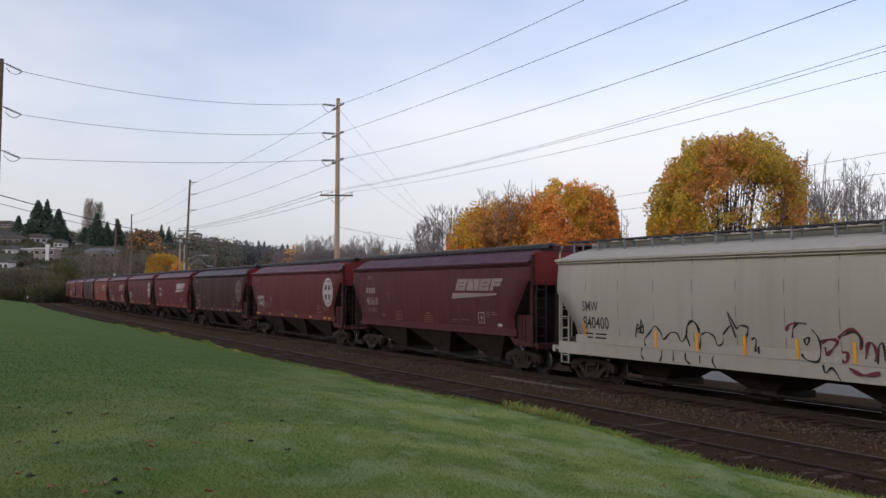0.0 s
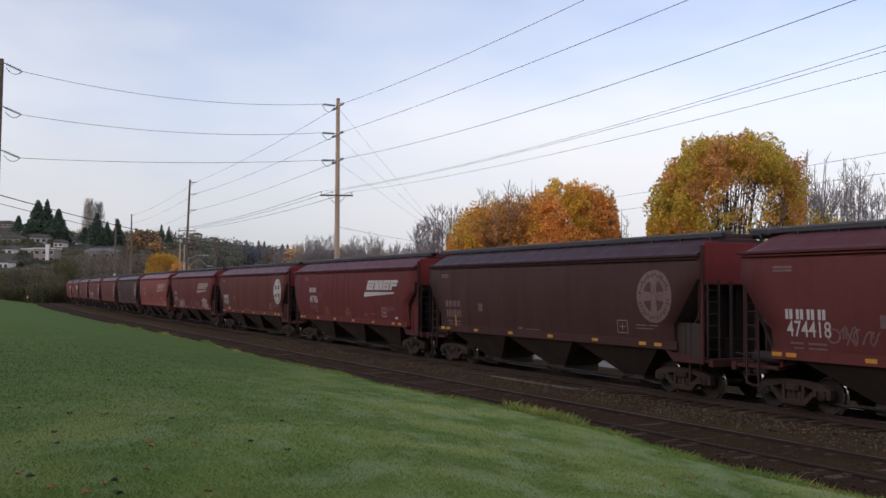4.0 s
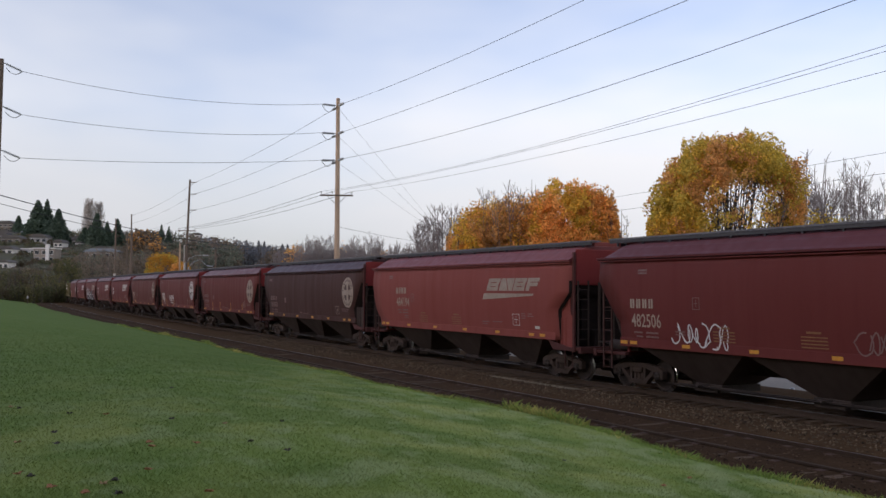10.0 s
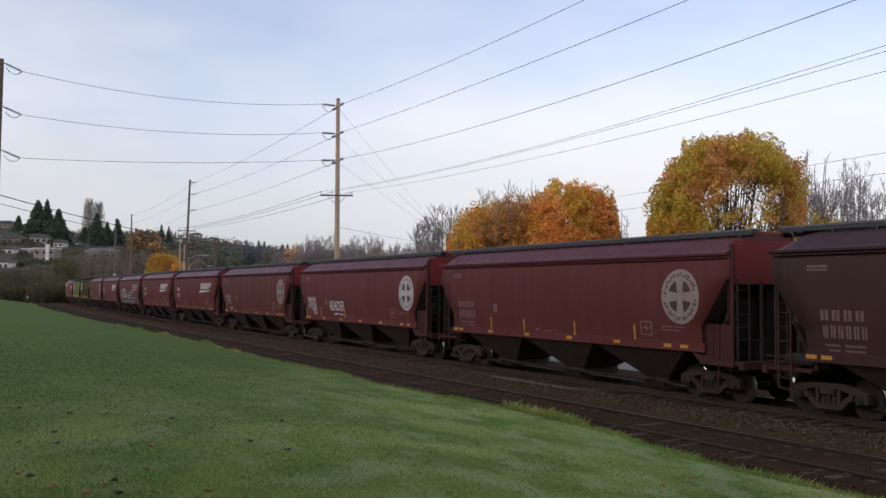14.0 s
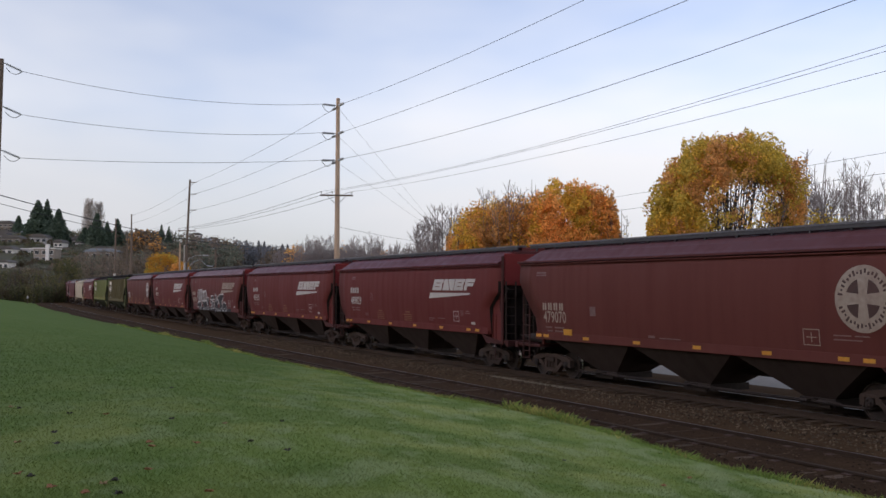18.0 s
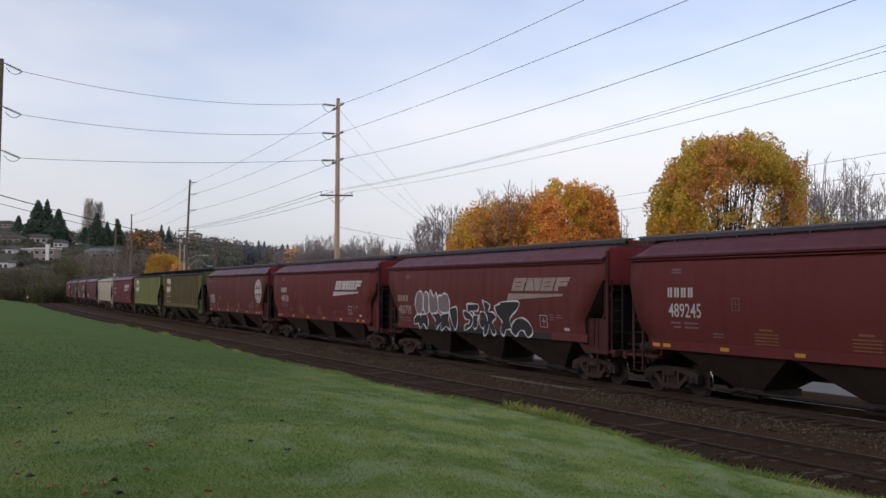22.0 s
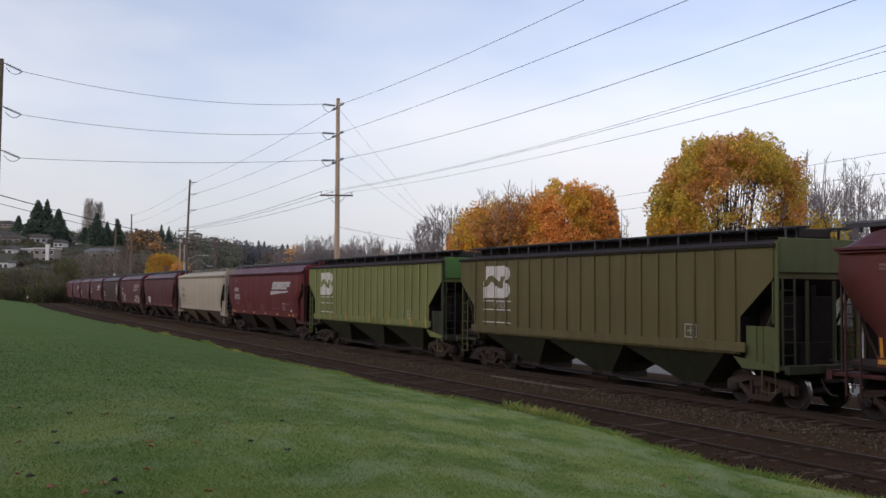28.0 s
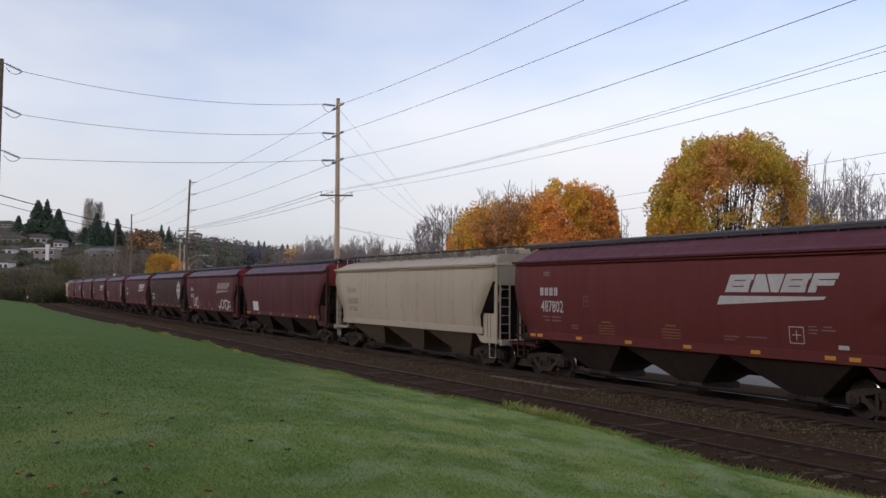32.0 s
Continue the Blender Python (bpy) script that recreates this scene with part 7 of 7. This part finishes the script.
def house(x, y, z, w, h, label, wall, roof, gable=0.35, depth=8.0, floors=2, bays=3, turn=0.0, chimney=False, balcony=False, flat=False):
    """A house with its storeys, windows and roof; z is the middle of its visible height."""
    foot = ground_z(x, y) - 0.4
    top = z + h / 2
    t = thing("house", label, "house", pose(x, y, 0, 0, 0, turn), group="houses on the hill")
    b = part("wall", box(bm_new(), -w / 2, w / 2, 0, depth, foot, top), wall, t)
    if flat:
        part("roof", box(bm_new(), -w / 2 - .4, w / 2 + .4, -.5, depth + .4, top, top + .5, .05), roof, t)
    else:
        part("roof", prism(bm_new(), [(-w / 2 - .6, top - .1), (w / 2 + .6, top - .1), (w / 2 + .3, top + .25), (0.30 * w, top + w * gable * .7), (-0.30 * w, top + w * gable * .7), (-w / 2 - .3, top + .25)], -.6, depth + .6), roof, t)
    fh = h / floors
    for i in range(floors):
        for k in range(bays):
            cx, cz = -w / 2 + w * (k + .5) / bays, top - fh * (i + .55)
            ww, wh = w / bays * .28, fh * .26
            win = part("window", box(bm_new(), cx - ww - .12, cx + ww + .12, -.08, -.003, cz - wh - .12, cz + wh + .12), WALL_WHITE, t)
            part("pane", box(bm_new(), cx - ww, cx + ww, -.12, -.084, cz - wh, cz + wh), GLASS, win)
        if balcony:
            part("balcony", box(bm_new(), -w / 2 - .3, w / 2 * .7, -1.6, -.16, top - fh * (i + 1) + .1, top - fh * (i + 1) + .9, .03), WALL_WHITE, t)
    if chimney:
        part("chimney", box(bm_new(), w * .1, w * .1 + 1.6, -1.0, .6, foot, top + 2.2, .05), WALL_WHITE, t)
    return t


house(-237.5, 528.0, 27.1, 11.1, 6.2, "tan hillside house with a grey roof", WALL_TAN, ROOF_GREY, .22)
house(-229.0, 544.0, 28.6, 9.6, 6.0, "pale hillside house with a grey roof", WALL_PALE, ROOF_GREY, .28)
house(-206.2, 480.0, 18.6, 15.0, 7.4, "pale terraced block with white balconies and roof edge", WALL_PALE, WALL_WHITE, .1, floors=3, bays=4, balcony=True, flat=True)
house(-189.0, 456.0, 16.8, 10.0, 9.6, "tall tan apartment block with a white chimney", WALL_TAN, WALL_WHITE, .1, floors=3, bays=3, chimney=True, flat=True)
house(-191.0, 416.0, 11.0, 6.4, 6.3, "white house behind the brush", WALL_WHITE, ROOF_GREY, .2)
house(-211.2, 528.0, 25.7, 5.0, 4.4, "small white gabled house", WALL_WHITE, ROOF_GREY, .5, bays=2)
house(-212.8, 560.0, 28.4, 6.4, 4.8, "white gabled house among trees", WALL_WHITE, ROOF_GREY, .6, bays=2)
house(-206.4, 544.0, 27.0, 3.4, 3.2, "small white house among trees", WALL_WHITE, ROOF_GREY, .3, floors=1, bays=1)
house(-170.7, 480.0, 19.6, 16.0, 3.6, "long low house with a pale wet roof", WALL_TAN, ROOF_PALE, .13, floors=1, bays=5)
house(-198.1, 768.0, 40.6, 9.0, 5.0, "white house on the far ridge", WALL_WHITE, ROOF_PALE, .3)
house(-184.0, 768.0, 40.9, 6.5, 4.2, "small white house on the far ridge", WALL_WHITE, ROOF_GREY, .3, bays=2)
house(-170.4, 832.0, 32.6, 8.0, 4.2, "far white house among hazy trees", WALL_WHITE, ROOF_PALE, .2, bays=2)
house(-291.2, 640.0, 43.4, 10.0, 4.4, "grey house near the hilltop", WALL_TAN, ROOF_GREY, .3)
house(-275.0, 600.0, 35.4, 9.0, 4.0, "brown house on the hillside", WALL_TAN, ROOF_GREY, .3)
house(-258.0, 560.0, 31.0, 10.0, 4.6, "pale house on the hillside", WALL_PALE, ROOF_GREY, .25)

house(-214.6, 470.0, 18.9, 9, 6, "white house with a dark roof behind trees", WALL_WHITE, ROOF_GREY, .25)
house(-266.9, 590.0, 32.7, 10, 5, "pale house high on the slope", WALL_PALE, ROOF_GREY, .3)
house(-260.1, 600.0, 34.0, 9, 5, "tan house high on the slope", WALL_TAN, ROOF_PALE, .3)
house(-230.8, 590.0, 30.1, 6, 5, "small white gabled house among firs", WALL_WHITE, ROOF_GREY, .5, bays=2)
house(-195.6, 760.0, 43.4, 7, 4.5, "white house on the wooded ridge", WALL_WHITE, ROOF_GREY, .35, bays=2)
house(-183.4, 740.0, 38.1, 8, 4.5, "pale house on the wooded ridge", WALL_PALE, ROOF_PALE, .3, bays=2)
house(-184.4, 520.0, 22.4, 8, 4, "grey house on the slope", WALL_PALE, ROOF_GREY, .25, bays=2)


# utility poles
def strain_string(pole, a, b):
    """A dead-end string of insulator discs from the pole towards its wire. Returns its outer end."""
    a, b = Vector(a), Vector(b)
    d = (b - a).normalized()
    end = a + d * 1.35
    bm = tube(bm_new(), [a, end], 0.035, 6)
    for k in range(9):
        c = a + d * (0.35 + k * 0.11)
        tube(bm, [c - d * 0.035, c + d * 0.02], 0.105, 8, 0.06)
    part("insulator_string", bm, INSULATOR, pole)
    return end


def jumper(pole, a, b, drop=0.34):
    a, b = Vector(a), Vector(b)
    pts = [a.lerp(b, k / 8) - Vector((0, 0, drop * 4 * (k / 8) * (1 - k / 8))) for k in range(9)]
    part("jumper_cable", tube(bm_new(), pts, 0.022, 5), WIRE, pole)


def utility_pole(x, y, top, label, mat=POLE_GREY, r=0.19, lean=(0, 0), base=None):
    z = ground_z(x, y) if base is None else base
    t = thing("utility_pole", label, "utility pole", group="utility poles")
    pts = [Vector((x + lean[0] * (1 - k / 5), y + lean[1] * (1 - k / 5), z - 0.3 + (top - z + 0.3) * k / 5)) for k in range(6)]
    part("pole", tube(bm_new(), pts, r, 12, r * 0.62), mat, t)
    return t


def cross_arm(pole, x, y, z, half, turn, pins):
    m = pose(x, y, z, 0, 0, turn)
    arm = part("cross_arm", box(bm_new(), -half, half, -0.19, -0.08, -0.06, 0.06, 0.008), POLE_GREY, pole, at=m)
    for sx in (-1, 1):
        part("arm_brace", tube(bm_new(), [(sx * half * .58, -0.14, -0.05), (0, -0.14, -0.75)], 0.025, 5), GALV, arm)
    for px in pins:
        bm = tube(bm_new(), [(px, -0.14, 0.06), (px, -0.14, 0.2)], 0.02, 5)
        tube(bm, [(px, -0.14, 0.17), (px, -0.14, 0.30)], 0.065, 8, 0.04)
        part("pin_insulator", bm, INSULATOR, arm)
    return [m @ Vector((px, -0.14, 0.30)) for px in pins]


def wire(a, b, sag, r=0.015, label="thin dark overhead power cable"):
    a, b = Vector(a), Vector(b)
    n = 22
    pts = [a.lerp(b, k / n) - Vector((0, 0, 4 * sag * (k / n) * (1 - k / n))) for k in range(n + 1)]
    return tagged(new("power_cable", mesh_of(tube(bm_new(), pts, r, 5), WIRE)), label, "cable", "overhead cables")


MAIN, LEFT, NEXT, SECOND, THIRD = (-8.3, 75.0), (-29.2, 63.0), (18.1, 19.0), (-34.6, 131.0), (-61.6, 190.0)
main_pole = utility_pole(*MAIN, 18.0, "tall pale wooden utility pole with three insulator levels", POLE_WOOD, 0.24, (0.05, 0))
left_pole = utility_pole(*LEFT, 18.1, "tall weathered wooden corner pole on the lawn", POLE_GREY, 0.22, (-0.25, 0), base=1.1)
next_pole = utility_pole(*NEXT, 18.2, "tall wooden utility pole beside the line", POLE_WOOD, 0.24)
second_pole = utility_pole(*SECOND, 17.9, "dark weathered wooden utility pole", POLE_GREY, 0.21, (-0.55, 0))
utility_pole(*THIRD, 17.7, "thin weathered wooden utility pole", POLE_GREY, 0.2)
fourth_pole = utility_pole(-73.2, 215.0, 18.6, "weathered utility pole with short side arms", POLE_GREY, 0.26)
for z in (14.6, 12.2, 10.0):
    part("side_arm", box(bm_new(), -73.2, -72.0, 214.8, 214.9, z, z + .14), POLE_GREY, fourth_pole)
part("marker_sign", box(bm_new(), -73.4, -72.9, 214.55, 214.62, 5.3, 6.3, .01), WHITE_LETTER, fourth_pole, "white marker plate")
for x in (-65.6, -64.6):
    h_pole = utility_pole(x, 200.0, 15.1, "one of a pair of thin wooden poles", POLE_GREY, 0.13)
utility_pole(-35.8, 131.0, 9.3, "short pale wooden stub pole", POLE_WOOD, 0.16)
utility_pole(-37.8, 160.0, 9.6, "short weathered stub pole", POLE_GREY, 0.2)
stub = utility_pole(0.4, 104.0, 8.6, "short guy stub pole among trees", POLE_GREY, 0.15)
utility_pole(-25.0, 190.0, 12.8, "distant wooden pole behind bare trees", POLE_GREY, 0.15)
utility_pole(-2.0, 202.0, 17.4, "distant wooden pole behind bare trees", POLE_GREY, 0.15)
utility_pole(58.0, 57.0, 17.6, "wooden pole behind the maple", POLE_GREY, 0.2)


def level(p, z):
    return Vector((p[0], p[1], z))


for zl, zm, zn, zs, sag_a, sag_d in ((17.6, 17.4, 16.96, 17.6, 0.75, 0.78), (14.7, 15.2, 14.52, 16.0, 0.6, 0.39), (11.8, 13.1, 12.63, 13.8, 0.25, 0.81)):
    way = (level(MAIN, zl) - level(LEFT, zl)).normalized()
    le, me_ = strain_string(left_pole, level(LEFT, zl + 0.30), level(LEFT, zl - 0.20) + way * 1.3), strain_string(main_pole, level(MAIN, zm), level(LEFT, zl))
    wire(le, me_, sag_a)
    ms = strain_string(main_pole, level(MAIN, zm - 0.1), level(SECOND, zs))
    sa = part("side_arm", box(bm_new(), SECOND[0], SECOND[0] + .9, 130.93, 131.07, zs - .12, zs - .02), POLE_GREY, second_pole)
    s_tip = level((SECOND[0] + .85, SECOND[1]), zs)
    wire(ms, s_tip, 0.35)
    mn = strain_string(main_pole, level(MAIN, zm), level(NEXT, zn))
    wire(mn, level(NEXT, zn), sag_d, 0.014)
    jumper(main_pole, me_, ms)
    jumper(left_pole, level((LEFT[0] + .3, LEFT[1]), zl - .1), le, 0.3)
    wire(s_tip, level(THIRD, zs - .2), 0.5)
    g = level(MAIN, zm - .15)
    wire(g, (0.4, 104.0, 8.5), 0.0, 0.008, "thin steel guy wire")
pm = cross_arm(main_pole, MAIN[0] - .02, MAIN[1], 10.35, 1.27, 4, (-1.2, -0.35, 1.15))
pn = cross_arm(next_pole, *NEXT, 10.3, 1.3, 60, (-1.2, 0.3, 1.15))
ps = cross_arm(second_pole, SECOND[0] - .3, SECOND[1], 10.9, 1.2, 10, (-1.1, -0.3, 1.05))
for a, b, c, zb, sg in zip(pm, pn, ps, (10.67, 10.79, 10.32), (0.79, 0.64, 0.62)):
    wire(a, (b.x, b.y, zb), sg, 0.009)
    wire(a, c, 0.4, 0.017)
for dz in (0.0, -0.55):
    wire(level(LEFT, 9.1 + dz), (-25.0, 190.0, 12.5 + dz), 2.1, 0.032 if dz == 0 else 0.022, "dark bundled overhead cable")
wire((-8.2, 75.0, 7.9), (0.0, 150.0, 10.2), 0.2, 0.015)
wire((-8.2, 75.0, 7.7), (-25.0, 190.0, 12.2), 0.8, 0.02)
for z in (17.0, 15.0):
    wire((-2.0, 202.0, z), (58.0, 57.0, z), 0.5, 0.02)


LAMP_GREY = surface("weathered_lamp_grey", (0.50, 0.50, 0.48), (0.38, 0.38, 0.37), rough=0.7, grain=9, bump=0.05)


def street_lamp(x, y, top, reach, dz):
    t = thing("street_lamp", "galvanised street lamp with a curved arm", "street lamp", group="street lamps")
    z = ground_z(x, y)
    part("post", tube(bm_new(), [(x, y, z), (x, y, top - 1.0)], 0.11, 8, 0.08), GALV, t)
    part("arm", tube(bm_new(), [(x, y, top - 1.0), (x + reach * .25, y, top - .3), (x + reach * .6, y, top), (x + reach, y, top + dz)], 0.028, 6), LAMP_GREY, t)
    part("lantern", tube(bm_new(), [(x + reach, y, top + dz), (x + reach + .35, y, top + dz - .05), (x + reach + .8, y, top + dz - .03)], 0.085, 8, 0.05), LAMP_GREY, t)


street_lamp(-34.3, 128.0, 7.4, 2.4, 0.1)
street_lamp(-33.0, 125.0, 6.8, 2.4, -0.8)
utility_pole(-34.55, 128.5, 8.8, "slender white painted post", WHITE_LETTER, 0.08)

# a white bollard on the gravel road
bollard = thing("bollard", "short white bollard on the gravel road", "bollard", pose(11.06, 30.56, -0.47))
part("post", tube(bm_new(), [(0, 0, 0), (0, 0, 0.42)], 0.06, 10), WHITE_LETTER, bollard)
part("cap", tube(bm_new(), [(0, 0, 0.42), (0, 0, 0.46)], 0.075, 10, 0.05), GALV, bollard)

# ---- lawn: blades, tufts along its edge, fallen leaves ----


def lawn_z(x, y):
    p = Vector((x, y, 0)) - Vector((0, Y0, 0))
    u, w = p.dot(U), p.dot(W)
    dev = float(np.interp(u, _TU, _TW))
    return u, w - dev, height(u, w - dev, x, y)


def blades(n, place, h0, h1, wid, seed, mats, lean=0.5):
    """Single blades, each a bent tapering strip of two triangles' pairs."""
    rng = random.Random(seed)
    v, f, mi = [], [], []
    while len(f) < n * 2:
        x, y, z, k, m = place(rng)
        a = rng.uniform(0, math.tau)
        h = rng.uniform(h0, h1) * k
        dx, dy = math.cos(a), math.sin(a)
        lx, ly = rng.gauss(0, lean) * h, rng.gauss(0, lean) * h
        b = len(v)
        w = wid * rng.uniform(.6, 1.3)
        v += [(x - dx * w, y - dy * w, z - .01), (x + dx * w, y + dy * w, z - .01), (x + lx * .45 + dx * w * .7, y + ly * .45 + dy * w * .7, z + h * .6), (x + lx, y + ly, z + h)]
        f += [(b, b + 1, b + 2), (b, b + 2, b + 3)]
        mi += [m, m]
    me = raw(v, f, mats)
    me.polygons.foreach_set("material_index", mi)
    return me


def turf(n, seed):
    """Close-set short blades over the near lawn, thinning out with distance; they share the lawn's own colouring."""
    g = np.random.default_rng(seed)
    gx, gy = np.arange(-36.0, 36.1, 0.8), np.arange(4.0, 68.1, 0.8)
    cell = np.array([[lawn_z(x, y) for x in gx] for y in gy])
    d = 6.0 + 58.0 * g.random(n) ** 3.2
    a = np.radians(90 + g.uniform(-27, 29, n))
    x, y = d * np.cos(a), d * np.sin(a)
    fx, fy = (x - gx[0]) / 0.8, (y - gy[0]) / 0.8
    ix, iy = np.clip(fx.astype(int), 0, len(gx) - 2), np.clip(fy.astype(int), 0, len(gy) - 2)
    tx, ty = (fx - ix)[:, None], (fy - iy)[:, None]
    at = (cell[iy, ix] * (1 - tx) + cell[iy, ix + 1] * tx) * (1 - ty) + (cell[iy + 1, ix] * (1 - tx) + cell[iy + 1, ix + 1] * tx) * ty
    keep = at[:, 1] > np.array([edge_of(u) for u in np.arange(-60, 60.1, 0.5)])[np.clip(((at[:, 0] + 60) * 2).astype(int), 0, 240)] + 0.45
    x, y, z, d = x[keep], y[keep], at[keep, 2], d[keep]
    m = len(x)
    t = g.uniform(0, math.tau, m)
    h = g.uniform(0.016, 0.034, m) * np.clip(1.15 - d / 64, 0.1, 1)
    w = g.uniform(0.0018, 0.0034, m) * np.clip(d / 7.5, 1, 4.0)
    dx, dy = np.cos(t) * w, np.sin(t) * w
    lx, ly = g.normal(0, 0.75, m) * h, g.normal(0, 0.75, m) * h
    v = np.stack([np.stack([x - dx, y - dy, z - .004], 1), np.stack([x + dx, y + dy, z - .004], 1),
                  np.stack([x + lx * .45 + dx * .7, y + ly * .45 + dy * .7, z + h * .6], 1), np.stack([x + lx, y + ly, z + h], 1)], 1).reshape(-1, 3)
    k = np.arange(m) * 4
    f = np.concatenate([np.stack([k, k + 1, k + 2], 1), np.stack([k, k + 2, k + 3], 1)])
    return raw(v.tolist(), f.tolist(), LAWN)


def lawn_edge(rng):
    u = -33 + 75 * rng.random() ** 1.5
    e = edge_of(u)
    off = e + abs(rng.gauss(0, 0.22)) - 0.06
    dev = float(np.interp(u, _TU, _TW))
    p = Vector((0, Y0, 0)) + U * u + W * (off + dev)
    k = 0.35 + 1.5 * max(0, noise.noise((u * .45, 9.0, 0))) + 0.4 * rng.random()
    dry = 1 if noise.noise((u * .5, 2.0, 5.0)) + rng.uniform(-.25, .25) > 0.18 or -20.6 < u < -19.2 and rng.random() < .7 else 0
    if -21.5 < u < -18.5:
        k += 1.0
    return p.x, p.y, height(u, off, p.x, p.y), k, dry


tagged(new("grass_blades", turf(360000, 71)), "short dewy lawn grass near the viewer", "grass", kind="stuff")
tagged(new("edge_grass", blades(60000, lawn_edge, .05, .16, .0055, 72, [TUFT, TUFT_DRY])), "longer yellow-green grass along the lawn's edge", "grass", kind="stuff")

LEAF_FALLEN = [surface("fallen_orange_leaf", (0.36, 0.15, 0.06), (0.24, 0.10, 0.04), rough=0.7, grain=12, bump=0.1),
               surface("fallen_dark_leaf", (0.035, 0.03, 0.02), (0.06, 0.045, 0.03), rough=0.8, grain=12, bump=0.1),
               surface("fallen_tan_leaf", (0.34, 0.22, 0.09), (0.24, 0.14, 0.06), rough=0.7, grain=12, bump=0.1)]


def leaf_mesh(seed, mat):
    rng = random.Random(seed)
    bm = bm_new()
    n = 10
    c = bm.verts.new((0, 0, 0.02))
    ring = []
    for k in range(n):
        r = (0.045 if k % 2 else 0.026) * rng.uniform(.8, 1.2)
        a = k * math.tau / n
        ring.append(bm.verts.new((r * math.cos(a), r * math.sin(a), 0.02 + rng.uniform(0, .03))))
    for k in range(n):
        bm.faces.new((c, ring[k], ring[(k + 1) % n]))
    return mesh_of(bm, mat)


LEAVES = [leaf_mesh(k, LEAF_FALLEN[k % 3]) for k in range(6)]
FALLEN = [(-2.69, 10.64, 0), (-4.39, 12.67, 0), (-4.82, 12.55, 1), (-3.55, 12.72, 1), (-2.85, 12.76, 2), (-4.35, 9.94, 2), (-4.30, 10.75, 1), (-3.14, 10.42, 0), (-3.03, 10.15, 0), (-2.21, 11.20, 1), (-4.93, 17.67, 1), (-3.46, 8.20, 1), (-3.61, 8.27, 0), (-3.12, 7.77, 0), (-2.75, 8.19, 1), (-2.79, 8.02, 2), (-2.65, 8.78, 0), (-1.90, 7.96, 0), (-5.76, 12.96, 2), (-5.61, 12.88, 1), (-2.79, 7.61, 0), (2.71, 11.87, 0), (3.44, 13.49, 0), (1.73, 13.64, 1), (-2.28, 13.86, 1), (-2.55, 7.67, 1), (-3.96, 9.97, 1), (-1.71, 10.74, 1)]
for x, y, k in FALLEN:
    leaf = new("fallen_leaf", LEAVES[k + (3 if x > 0 else 0)])
    leaf.matrix_basis = pose(x, y, lawn_z(x, y)[2] + 0.005, 0, 0, (x * 977) % 360)
    tagged(leaf, ("orange-red fallen leaf on the lawn", "dark wet fallen leaf on the lawn", "tan fallen leaf on the lawn")[k], "leaf", "fallen leaves")

# a small white marker where the line bends away
marker = thing("line_marker", "small white trackside marker post", "marker post")
mx, my, _ = on_track(158.0, 9.5)
part("post", box(bm_new(), mx - .05, mx + .05, my - .05, my + .05, -0.3, 1.0), POLE_GREY, marker)
part("plate", box(bm_new(), mx - .16, mx + .16, my - .09, my - .054, 1.0, 1.5, .01), WHITE_LETTER, marker)


def motions():
    """The train runs along its track, and its wheels roll."""
    at = {}
    for car, s in MOVERS:
        walk(car, [(float(t), wagon_pose(s - run(t))) for t in range(33)])
        at[car] = s
    for ob, dx, tx, car in SPINNERS:
        s = at[car]
        near = [k / 30 for k in range(961) if -30 < s - run(k / 30) < 48]
        if not near:
            continue
        times = sorted({0.0, 32.0, *near})
        ang = lambda t: math.degrees((run(min(max(t, near[0]), near[-1])) - run(near[0])) / 0.457)
        walk(ob, [(t, pose(dx, 0, 0.457, 0, ang(t) % 360, 0)) for t in times])


motions()
